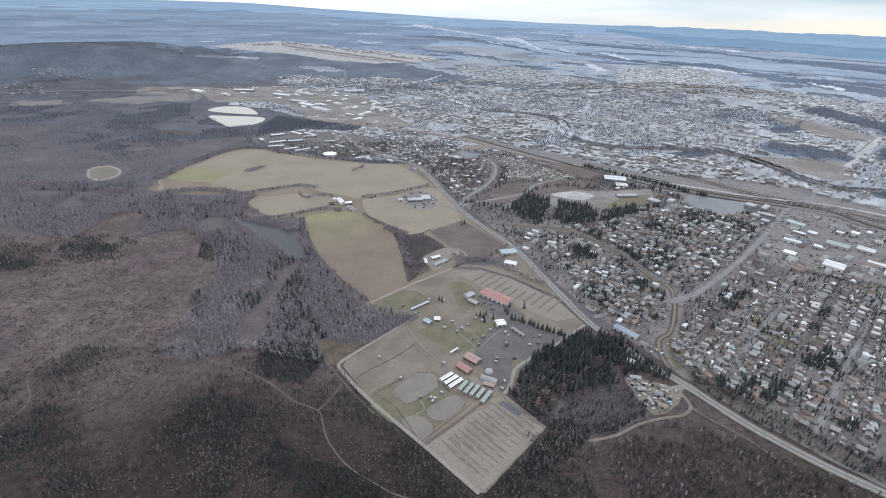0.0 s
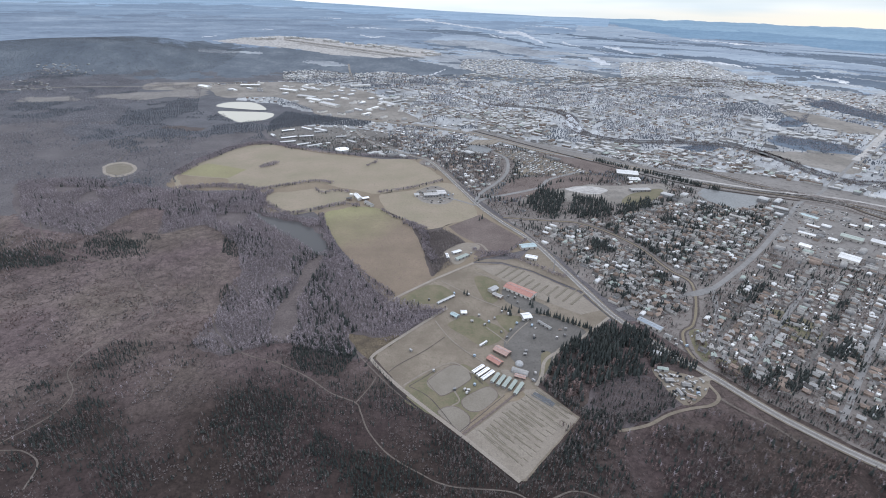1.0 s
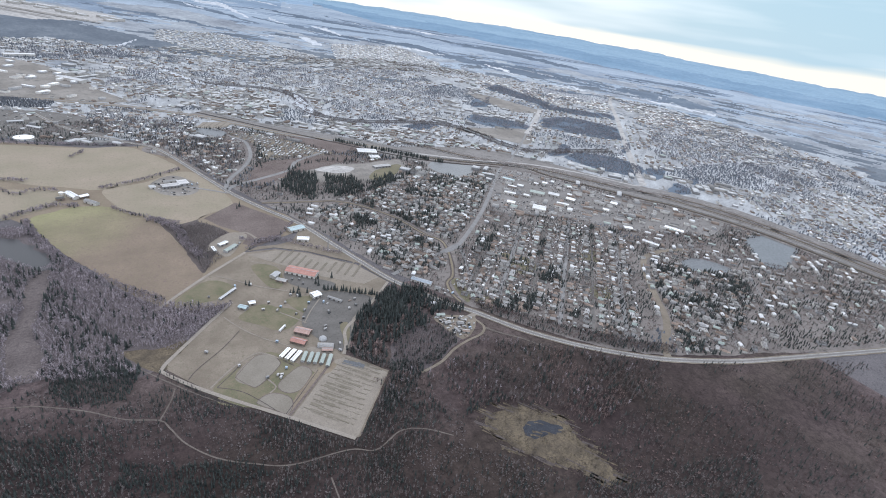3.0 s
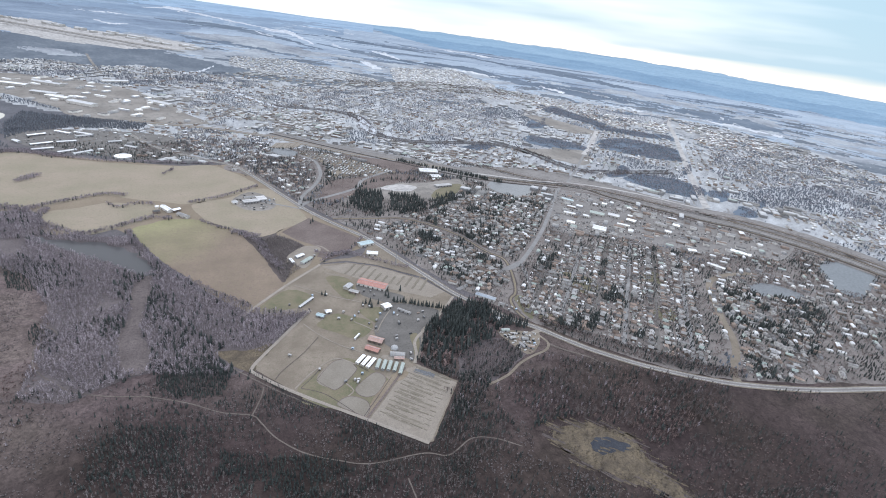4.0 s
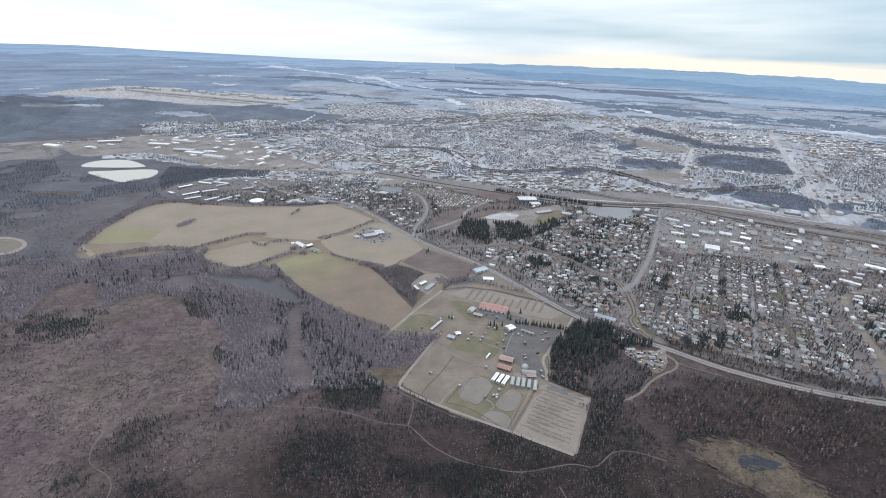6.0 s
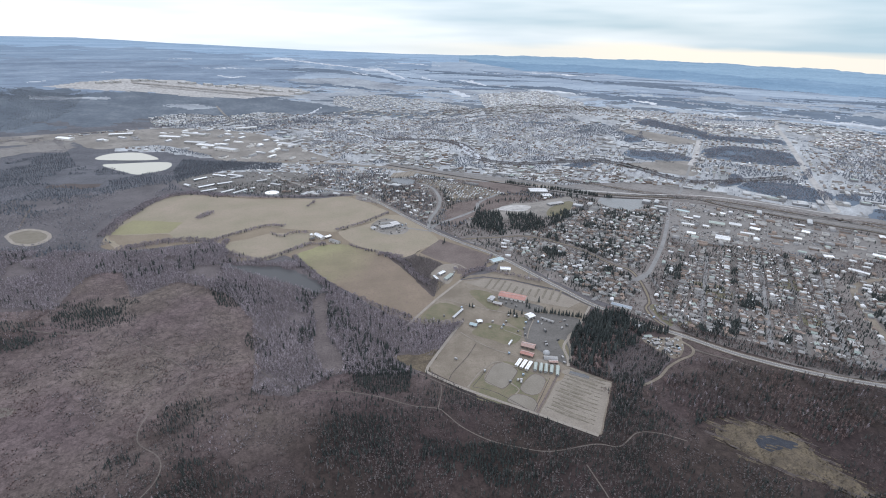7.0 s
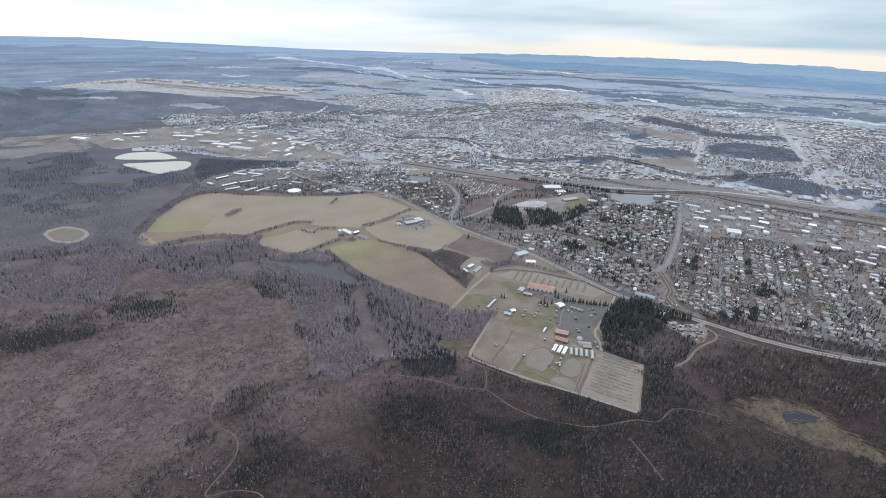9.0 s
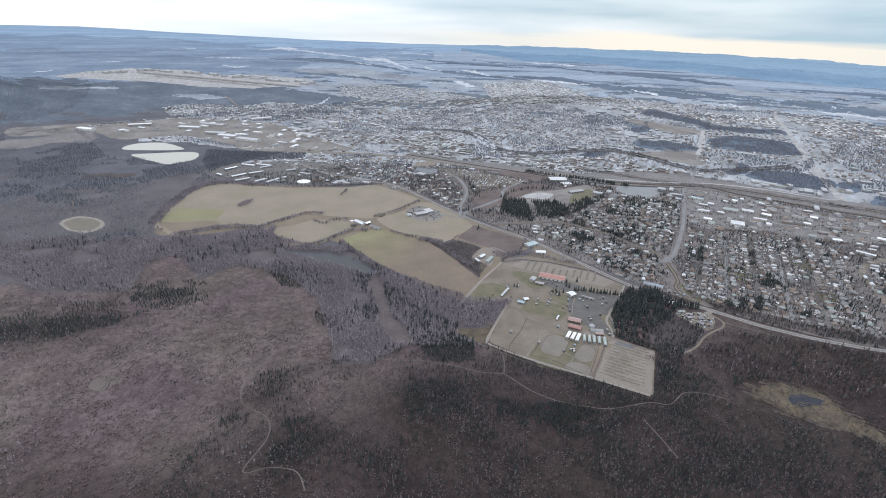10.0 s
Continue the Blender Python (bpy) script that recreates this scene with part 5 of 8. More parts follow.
strip("road", [(427, 601), (413, 565), (399, 527)], 6.0, M["street"], 0.71, "short grey street beside a lawn", "road")
strip("road", PARK_ROAD, 9.0, M["street"], 0.66, "grey road past the park", "road")
strip("road", CURVE_ROAD, 8.0, M["street"], 0.66, "curving grey road between houses", "road")
strip("road", SIDE_STREET, 7.0, M["street"], 0.66, "grey side street", "road")
strip("road", EAST_ROAD, 11.0, M["gravel"], 0.66, "grey road past a small lake", "road")
strip("road", DRIVE, 3.6, M["gravel"], 0.66, "pale gravel drive round a low rise", "drive", 4, 0.15)
strip("road", [(271, 432), (255, 428), (238, 425), (225, 412)], 7.0, M["dust"], 0.68, "pale gravel drive into a work yard", "drive", 4, 0.2)
strip("road", [(262, 402), (276, 384), (300, 360), (316, 335)], 3.0, M["trail"], 0.5, "narrow dirt track beside the highway", "track", 4, 0.3)
strip("road", [(-27, 560), (-57, 525), (-93, 482), (-113, 456), (-111, 444), (-74, 400), (-12, 339), (37, 290)], 4.2, M["track_gravel"], 0.66, "pale gravel road along the fairground's edge", "road", 5, 0.15)
strip("road", [(-113, 567), (-51, 631), (15, 691)], 4.5, M["track_gravel"], 0.66, "pale gravel road along a hay field", "road", 5, 0.15)
strip("road", [(70, 412), (79, 429), (89, 457), (123, 485), (156, 515), (188, 547)], 4.0, M["track_gravel"], 0.66, "pale gravel road along a spruce wood", "road", 5, 0.15)
strip("ditch", [(-12, 341), (56, 408)], 2.6, M["plot"], 0.68, "dark grassy ditch beside the gravel lot", "ditch", 4, 0.3)
strip("ditch", [(-114, 452), (-78, 397), (-15, 335), (34, 287), (42, 287), (108, 361)], 2.5, M["bog_dark"], 0.5, "dark ditch outside the fairground road", "ditch", 4, 0.4)
strip("farm_track", [(-45, 700), (20, 760), (40, 735)], 4.0, M["dust"], 0.6, "gravel track to farm sheds", "track", 5, 0.2)
strip("farm_track", [(-60, 1000), (0, 960), (34, 935)], 5.0, M["street"], 0.6, "drive to a low school", "drive", 5, 0.1)
for tr in TRAILS:
    strip("trail", tr, 1.4, M["trail"], 0.40, "narrow dirt trail through the bog", "trail", 4, 0.4)
strip("rail_yard", RAIL[:4], 70.0, M["rail_bed"], 0.48, "broad tan gravel yard along the railway", "yard", 20, 0.35)
sheet("open_ground", TAN_BAND, M["rail_bed"], 0.56, "open tan ground beside the expressway", "field", 4)
strip("expressway", EXPRESSWAY, 9.0, M["street"], 0.80, "expressway on a low bank north of the park", "highway", 15, 0.1)
strip("expressway_bank", EXPRESSWAY, 24.0, M["hay_brown"], 0.62, "brown grassy bank of the expressway", "bank", 15, 0.3)
sheet("brown_plot", PLOT_N, M["plot"], 0.70, "bare brown plot beside the expressway", "field", 2)
sheet("brown_plot", PLOT_S, M["plot"], 0.64, "brown scrubby triangle between two roads", "field", 3)
sheet("trailer_ground", TRAILER_PARK, M["gravel"], 0.50, "tan gravel lanes of a trailer park", "yard", 4)
sheet("ruled_lot", RULED_LOT, M["dust"], 0.70, "pale lot ruled into long rows", "parking lot", 1, 6, True)
for k in range(6):
    a = np.array((40.0, 1412)) + np.array((16.0, 0)) * k
    strip("lot_row", [tuple(a), tuple(a + np.array((14.0, 27))), tuple(a + np.array((28.0, 54)))], 3.0, M["rows"], 0.76, "dark row across a pale lot", "grass row", 10, 0.3)
for o in CITY_POOL:
    sheet("pond", o, M["sky_grey_lake"], 0.62, "pale pond beside a city wood", "pond", 3)
sheet("pond", POND_N, M["sky_grey_lake"], 0.62, "small grey pond behind the houses", "pond", 3)
for o in CITY_WOODS:
    sheet("wood_floor", o, M["far_belt"], 0.46, "dark floor of a city wood", "forest floor", 6)
for o in OPEN_LAND:
    sheet("open_ground", o, M["yard"], 0.5, "open pale ground between city districts", "field", 8)
strip("road", [(-629, 3203), (-560, 2860), (-484, 2521)], 11.0, M["yard"], 2.0, "straight pale road towards the airfield", "road", 30)
for a, b, w in (((-1450, 4800), (-180, 3620), 45), ((-1250, 4480), (-420, 3700), 28)):
    strip("runway", [a, tuple((np.array(a) + b) / 2), b], w * 0.6, M["yard"], 6.0, "long grey runway of a far airfield", "runway", 60)
sheet("rail_bed", CORRIDOR, M["rail_bed"], 0.62, "broad tan gravel ground along the railway", "yard", 6)
for line, w in zip(TRACKS, (7.0, 9.0, 4.5)):
    strip("railway_bank", line, w * 2.2, M["hay_brown"], 0.72, "brown bank beside the railway", "bank", 15, 0.4)
    strip("railway", line, w, M["bog_dark"], 0.86, "dark railway tracks on a gravel bed", "railway", 15, 0.25)
for line, offsets in zip(TRACKS, ((-13, -7, 8, 14, 20), (-16, -10, 9, 15), (-9, 8, 14))):
    for off in offsets:
        strip("railway", line, 2.2, M["bog_dark"] if off % 2 else M["plot"], 0.95, "thin dark siding in the rail yard", "railway", 15, 0.4, offset=off)
        strip("gravel_line", line, 1.6, M["airfield"], 0.90, "pale gravel path between sidings", "track", 15, 0.6, offset=off + 3)
strip("railway", RAIL[:4], 8.0, M["bog_dark"], 0.80, "dark railway tracks on a gravel bed", "railway", 15, 0.2)
strip("road", [(536, 1155), (693, 1078), (847, 1026), (961, 940), (1045, 839), (1072, 814), (1124, 830)], 9.0, M["airfield"], 0.92, "pale road along the railway", "road", 15, 0.15)
strip("road", [(61, 1617), (152, 1507), (288, 1387), (437, 1285), (563, 1167)], 8.0, M["street"], 0.90, "grey expressway lane on open ground", "road", 15, 0.1)
for line, w in (([(1790, 2457), (1532, 2244), (1269, 2025)], 26), ([(2436, 2166), (2210, 1970), (1895, 1639), (1397, 1135), (1093, 814)], 20), ([(1496, 1738), (1238, 1474), (1098, 1344)], 20)):
    strip("road", line, w, M["airfield"], 1.0, "wide pale road through the city", "road", 30)
strip("river", RIVER, 15.0, M["water"], 0.6, "narrow river winding through the city", "river", 15, 0.15)
# pale reaches: sky reflection comes from the water's own colour
sheet("river_bar", [(417, 1878), (424, 1809), (413, 1628), (387, 1595), (377, 1710)], M["sky_pale_far_water"], 0.75, "wide pale reach of the city river", "river", 3)
strip("river", [(15, 2266), (64, 2132), (143, 1994), (250, 1946)], 22.0, M["sky_pale_far_water"], 0.75, "pale upper bend of the city river", "river", 15, 0.3)
strip("river_bank", RIVER, 42.0, M["dark_brush"], 0.5, "wooded bank of a city river", "bank", 15, 0.3)


# ---------- vegetation ----------
RNG = np.random.default_rng(7)


def spruce_shape(seed, tiers=3, sides=5):
    """A narrow conifer, one metre high: stacked ragged skirts over a short stem."""
    r = np.random.default_rng(seed)
    v, f = [], []
    for k in range(tiers):
        z0 = 0.06 + 0.86 * k / tiers * 0.93
        z1 = min(1.0, z0 + 0.98 / tiers * 1.35) if k < tiers - 1 else 1.0
        rad = 0.20 * (1 - k / (tiers + 0.3)) ** 0.8
        base = len(v)
        a0 = r.uniform(0, 6.3)
        for s in range(sides):
            a, q = a0 + 6.2832 * s / sides, rad * r.uniform(0.65, 1.25)
            v.append((q * math.cos(a), q * math.sin(a), z0 + r.uniform(-0.05, 0.03)))
        v.append((r.uniform(-0.01, 0.01), r.uniform(-0.01, 0.01), z1))
        f += [(base + s, base + (s + 1) % sides, base + sides) for s in range(sides)]
    return np.array(v), np.array(f)


def bare_shape(seed, twigs=13, wide=0.2, thick=0.030):
    """A leafless tree, one metre high: a tapered stem and upswept ragged twigs."""
    r = np.random.default_rng(seed)
    v = [(0.012, 0, 0), (-0.006, 0.011, 0), (-0.006, -0.011, 0), (0, 0, 0.95)]
    f = [(0, 1, 3), (1, 2, 3), (2, 0, 3)]
    for k in range(twigs):
        h = 0.22 + 0.62 * (k + r.uniform(0, 1)) / twigs
        a = r.uniform(0, 6.2832)
        reach = wide * (1.25 - 0.8 * abs(h - 0.42)) * r.uniform(0.6, 1.2)
        rise = r.uniform(0.10, 0.30)
        c, s, w = math.cos(a), math.sin(a), thick * r.uniform(0.6, 1.5)
        n = len(v)
        v += [(-s * w, c * w, h), (s * w, -c * w, h - 0.05), (c * reach, s * reach, min(1.0, h + rise))]
        f.append((n, n + 1, n + 2))
    return np.array(v), np.array(f)


def crown_shape(seed, sprays=11, wide=0.34):
    """A round-headed leafless tree, one metre high: a stem below a loose ball of twig sprays."""
    r = np.random.default_rng(seed)
    v = [(0.014, 0, 0), (-0.007, 0.012, 0), (-0.007, -0.012, 0), (0, 0, 0.8)]
    f = [(0, 1, 3), (1, 2, 3), (2, 0, 3)]
    for k in range(sprays):
        up = -0.55 + 1.5 * (k + r.uniform(0, 1)) / sprays
        a = 2.4 * k + r.uniform(0, 1)
        flat = math.sqrt(max(0.05, 1 - min(1, up * up))) * r.uniform(0.75, 1.1)
        c = np.array((wide * flat * math.cos(a), wide * flat * math.sin(a), 0.60 + 0.36 * up))
        n = len(v)
        size = r.uniform(0.10, 0.19)
        for q in range(3):
            t = 2.0944 * q + r.uniform(-0.5, 0.5)
            v.append(tuple(c + size * np.array((math.cos(t) * math.sin(a) + 0.4 * r.uniform(-1, 1), -math.cos(t) * math.cos(a) + 0.4 * r.uniform(-1, 1), math.sin(t) * 0.8))))
        f.append((n, n + 1, n + 2))
    return np.array(v), np.array(f)


def tuft_shape(seed):
    r = np.random.default_rng(seed)
    v, f = [], []
    for k in range(6):
        a = r.uniform(0, 6.28)
        n = len(v)
        c, s, q = math.cos(a), math.sin(a), r.uniform(0.25, 0.6)
        v += [(-s * 0.3, c * 0.3, 0), (s * 0.3, -c * 0.3, 0), (c * q, s * q, r.uniform(0.5, 1.0))]
        f.append((n, n + 1, n + 2))
    return np.array(v), np.array(f)


SPRUCE = [spruce_shape(s) for s in range(6)]
SLIM = [spruce_shape(40 + s, 2, 4) for s in range(5)]
SLENDER = [spruce_shape(60 + s, 3, 4) for s in range(6)]
BARE = [bare_shape(80 + s, 13, 0.26, 0.034) for s in range(8)]
BUSHY = [crown_shape(120 + s, 9) for s in range(8)]
TUFT = [tuft_shape(s) for s in range(5)]


def grow(name, shapes, x, y, low, high, mat, label, fat=(0.85, 1.25), z=0.0):
    """Many plants of one kind as one mesh."""
    n = len(x)
    if n == 0:
        return None
    pick = RNG.integers(0, len(shapes), n)
    h = RNG.uniform(low, high, n) * (0.75 + 0.5 * value_noise(x, y, 35, 60))
    w = h * RNG.uniform(fat[0], fat[1], n)
    turn = RNG.uniform(0, 6.2832, n)
    vs, fs, at = [], [], 0
    for k, (v, f) in enumerate(shapes):
        s = np.flatnonzero(pick == k)
        if len(s) == 0:
            continue
        c, q = np.cos(turn[s])[:, None], np.sin(turn[s])[:, None]
        px = x[s][:, None] + (v[:, 0] * c - v[:, 1] * q) * w[s][:, None]
        py = y[s][:, None] + (v[:, 0] * q + v[:, 1] * c) * w[s][:, None]
        pz = v[:, 2] * h[s][:, None] + z
        vs.append(lay(px.ravel(), py.ravel(), pz.ravel()))
        fs.append((f[None] + (np.arange(len(s)) * len(v))[:, None, None] + at).reshape(-1, 3))
        at += len(s) * len(v)
    ob = link_mesh(name, np.concatenate(vs), np.concatenate(fs), mat)
    return tagged(ob, label, "trees" if "brush" not in name and "scrub" not in name else "scrub", kind="stuff")


def spread(poly, gap, keep=None, turn=0.0):
    """Points strewn over an outline, about gap metres apart."""
    p = np.array(poly, float)
    lo, hi = p.min(0), p.max(0)
    gx, gy = np.meshgrid(np.arange(lo[0], hi[0], gap), np.arange(lo[1], hi[1], gap))
    x = gx.ravel() + RNG.uniform(-0.5, 0.5, gx.size) * gap
    y = gy.ravel() + RNG.uniform(-0.5, 0.5, gx.size) * gap
    ok = inside(x, y, poly)
    x, y = x[ok], y[ok]
    if keep is not None:
        k = keep(x, y)
        x, y = x[k], y[k]
    return x, y


def along(pts, gap, side):
    """Points strewn along a line, up to side metres off it."""
    p = spline(pts, gap)
    n = len(p)
    return p[:, 0] + RNG.uniform(-side, side, n), p[:, 1] + RNG.uniform(-side, side, n)


def off_trails(x, y, w=2.2):
    d = np.full(x.shape, 1e9)
    for tr in TRAILS:
        d = np.minimum(d, from_line(x, y, spline(tr, 15)))
    return d > w


def chance(x):
    return RNG.uniform(0, 1, x.shape)


def pick(xy, mask):
    return xy[0][mask], xy[1][mask]


OUTSIDE = [FAIR, FARMLAND, CITY, POND_A, POND_B, VILLAGE, DEPOTS]


def wild(x, y):
    k = np.ones(x.shape, bool)
    for o in OUTSIDE:
        k &= ~inside(x, y, o)
    return k


# birch woods round the creek
SPRUCE_SPINE = [(-255, 700), (-215, 610), (-180, 530), (-160, 470)]
CORNER = [(-150, 500), (-112, 494), (-85, 500), (-90, 470), (-115, 440), (-140, 465)]
b = spread(BIRCHES, 3.5, lambda x, y: ~inside(x, y, CREEK) & ~inside(x, y, CORNER) & ~inside(x, y, GLADE) & ~inside(x + 24 * (value_noise(x, y, 30, 98) - 0.5), y + 24 * (value_noise(x, y, 30, 99) - 0.5), HEATH) & off_trails(x, y) & (value_noise(x, y, 60, 41) > 0.26) & (np.random.default_rng(1).uniform(0, 1, x.shape) < 0.55 + 0.9 * value_noise(x, y, 90, 42)))
spine = from_line(*b, SPRUCE_SPINE)
dark = (spine < 30 * value_noise(*b, 25, 45) * 1.5) & (chance(b[0]) < 0.24) | ((value_noise(*b, 110, 46) > 0.66) & (chance(b[0]) < 0.18)) | (chance(b[0]) < 0.035)
dark &= chance(b[0]) < np.where(b[0] < -270, 0.35, 1.0)
k = chance(b[0])
grow("birch_woods", BARE, *pick(b, ~dark & (k < 0.42)), 6.0, 9.5, M["birch"], "dense grey leafless birch woods round a creek")
grow("birch_woods", BUSHY, *pick(b, ~dark & (k >= 0.42)), 4.5, 7.5, M["birch"], "dense round-crowned birch woods round a creek")
grow("spruce_woods", SPRUCE, *pick(b, dark), 7, 11.5, M["spruce"], "dark spruces among bare birches")
# woods north-west, thinner with distance
NW = [(-1000, 985), (-600, 985), (-640, 1150), (-590, 1320), (-540, 1400), (-590, 1500), (-560, 1600), (-640, 1640), (-900, 1760), (-1100, 2250), (-2000, 2600), (-2300, 1500), (-1300, 900)]
b = spread(NW, 7.2, lambda x, y: wild(x, y) & (from_line(x, y, [(-793, 1110), (-789, 1111)]) > 56) & (from_line(x, y, WEST_ROAD) > 18) & ~inside(x, y, WEST_FIELDS[0]) & ~inside(x, y, WEST_FIELDS[1]) & ~inside(x, y, CLEARINGS[0]) & (value_noise(x, y, 120, 51) > 0.34))
con = (value_noise(*b, 160, 52) > np.where(b[1] < 1300, 0.70, 0.62)) | inside(*b, DARK_WOOD) | (chance(b[0]) < 0.04)
grow("birch_woods", BUSHY, *pick(b, ~con), 3, 6, M["hazed_far_birch"], "grey leafless woods on the valley floor", (1.0, 1.8))
grow("spruce_woods", SLIM, *pick(b, con), 3.5, 6.5, M["hazed_valley_spruce"], "patches of dark spruce on the valley floor", (1.2, 2.0))
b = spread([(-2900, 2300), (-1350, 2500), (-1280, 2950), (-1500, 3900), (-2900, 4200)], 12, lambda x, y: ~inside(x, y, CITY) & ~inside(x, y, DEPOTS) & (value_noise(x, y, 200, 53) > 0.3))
grow("spruce_woods", SLIM, *b, 2.2, 4.2, M["hazed_valley_spruce"], "dark wooded hills beyond the valley", (2.6, 4.2))
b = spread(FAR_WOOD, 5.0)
grow("spruce_woods", SLIM, *b, 5, 8, M["hazed_valley_spruce"], "dark spruce wood behind the bright ponds", (0.9, 1.4))
# black spruce bog
SPRUCE_BOG = [(-420, 470), (-225, 478), (-115, 450), (-74, 393), (-10, 332), (34, 284), (108, 358), (150, 345), (170, 300), (130, 240), (240, 150), (420, 110), (300, 20), (0, 60), (-300, 70), (-460, 150), (-520, 300)]
b = spread(SPRUCE_BOG, 2.7, lambda x, y: off_trails(x, y) & ~inside(x, y, FAIR) & ~inside(x, y, SEDGE) & ~inside(x, y, EAST_BIRCHES))
thick = value_noise(*b, 55, 55)
edge = from_line(*b, [(-114, 452), (-78, 397), (-15, 335), (34, 287), (42, 287), (108, 361)])
ahead = np.exp(-((b[0] - 0) / 190) ** 2 - ((b[1] - 235) / 75) ** 2)
grove = np.exp(-((b[0] + 388) / 30) ** 2 - ((b[1] - 325) / 40) ** 2)
moss = np.exp(-((b[0] + 305) / 42) ** 2 - ((b[1] - 360) / 52) ** 2)
west = np.exp(-((b[0] + 215) / 70) ** 2 - ((b[1] - 400) / 60) ** 2)
keep = chance(b[0]) < np.clip((thick - 0.38) * 2.6, 0.06, 0.85) + 0.6 * ahead * thick + 0.5 * grove + 0.35 * west * thick + 0.5 * np.exp(-(edge / 7) ** 2) - 0.45 * moss
kind = chance(b[0])
grow("black_spruces", SLENDER, *pick(b, keep & (kind < 0.62)), 3.2, 7.2, M["spruce"], "small dark spruces scattered over a bog", (0.55, 0.95))
grow("bare_larches", BARE, *pick(b, keep & (kind >= 0.62)), 3.5, 7.0, M["larch"], "thin grey leafless larches among bog spruces", (0.7, 1.0))
s = spread(SPRUCE_BOG, 3.2, lambda x, y: off_trails(x, y) & (value_noise(x, y, 18, 57) > 0.5) & ~inside(x, y, FAIR))
grow("bog_scrub", TUFT, *s, 0.6, 1.5, M["larch"], "low grey-brown scrub on the bog", (1.0, 2.0))
# heath of the western bog
s = spread(BOG, 3.3, lambda x, y: off_trails(x, y) & (value_noise(x, y, 13, 58) > 0.5))
hue = value_noise(*s, 70, 59) + 0.25 * (chance(s[0]) - 0.5)
grow("bog_scrub", TUFT, *pick(s, hue > 0.5), 0.7, 1.8, M["red_brush"], "low red-brown scrub on a heath bog", (0.9, 1.9))
grow("bog_scrub", TUFT, *pick(s, hue <= 0.5), 0.7, 1.8, M["larch"], "low grey scrub on a heath bog", (1.1, 2.2))
b = spread(BOG, 9.0, lambda x, y: off_trails(x, y) & (value_noise(x, y, 80, 61) > 0.62))
grow("birch_woods", BARE, *b, 3.0, 6.0, M["birch"], "scattered small bare birches on the bog")
b = spread([(-860, 690), (-700, 740), (-560, 690), (-640, 640), (-800, 640)], 5.0, lambda x, y: value_noise(x, y, 40, 62) > 0.45)
grow("black_spruces", SPRUCE, *b, 3.0, 6.0, M["spruce"], "dark belt of small spruces in the bog", (0.9, 1.3))
for px, py, sx, sy, gap in ((-568, 725, 55, 22, 3.6), (-720, 660, 100, 36, 4.2), (-384, 368, 22, 10, 3.2), (-388, 330, 30, 22, 3.2), (-415, 426, 17, 11, 3.4), (-222, 363, 48, 36, 3.6)):
    b = spread([(px - 2 * sx, py - 2 * sy), (px + 2 * sx, py - 2 * sy), (px + 2 * sx, py + 2 * sy), (px - 2 * sx, py + 2 * sy)], gap, lambda x, y: np.exp(-((x - px) / sx) ** 2 - ((y - py) / sy) ** 2) * (0.4 + 1.2 * value_noise(x, y, 16, 97)) > 0.5)
    grow("black_spruces", SLENDER, *b, 3.0, 6.5, M["spruce"], "clump of small dark spruces in the bog", (0.8, 1.2))
b = spread([(-412, 784), (-380, 784), (-314, 732), (-303, 690), (-327, 685), (-366, 691), (-395, 708)], 3.6, lambda x, y: value_noise(x, y, 22, 108) > 0.36)
grow("black_spruces", SLENDER, *b, 3.5, 7, M["spruce"], "dark patch of spruces between heath and birches", (0.8, 1.2))
b = spread([(-341, 606), (-313, 581), (-311, 556), (-329, 553), (-345, 580)], 3.2, lambda x, y: off_trails(x, y))
grow("black_spruces", SLENDER, *b, 3.0, 6, M["spruce"], "dark clump of spruces in the loop of a trail", (0.8, 1.2))
b = spread([(-639, 764), (-595, 781), (-513, 759), (-501, 684), (-556, 669), (-614, 698)], 4.0, lambda x, y: value_noise(x, y, 22, 100) > 0.42)
grow("black_spruces", SLENDER, *b, 2.5, 5.5, M["spruce"], "dark patch of small spruces at the edge of the birches", (0.9, 1.3))
s = spread(HEATH, 3.3, lambda x, y: value_noise(x, y, 26, 58) > 0.44)
grow("bog_scrub", TUFT, *s, 0.5, 1.4, M["larch"], "low grey scrub on open heath", (1.0, 2.0))
for o in ([(-153, 341), (-117, 327), (-59, 305), (-35, 278), (-54, 256), (-100, 259), (-138, 287), (-157, 312)], [(-211, 493), (-165, 491), (-135, 451), (-147, 418), (-186, 423), (-209, 453)]):
    b = spread(o, 2.8, lambda x, y: value_noise(x, y, 16, 111) > 0.36)
    grow("black_spruces", SLENDER, *b, 3.5, 7, M["spruce"], "dark stand of spruces below the fairground", (0.7, 1.1))
# the rise beside the fairground
b = spread(HILL_WOOD, 2.9)
b = pick(b, value_noise(*b, 14, 86) > 0.33)
con = chance(b[0]) < np.clip(1.0 - np.hypot((b[0] - 160) / 70, (b[1] - 485) / 60) * 0.55, 0.10, 0.93)
grow("spruce_woods", SPRUCE, *pick(b, con), 10, 17.5, M["spruce"], "dense dark spruce wood on a low rise", (0.65, 0.95))
k = chance(b[0])
grow("birch_woods", BARE, *pick(b, ~con & (k < 0.5)), 6, 9, M["larch"], "bare trees at the edge of a spruce wood")
# the red of these trees paints in a reflection from a window pane
grow("red_brush", BARE, *pick(b, ~con & (k >= 0.5)), 6, 10, M["red_brush"], "red-brown leafless trees in a spruce wood", (1.2, 1.6))
b = spread(HILL_SCRUB, 2.7, lambda x, y: value_noise(x, y, 22, 64) > 0.30)
k = chance(b[0])
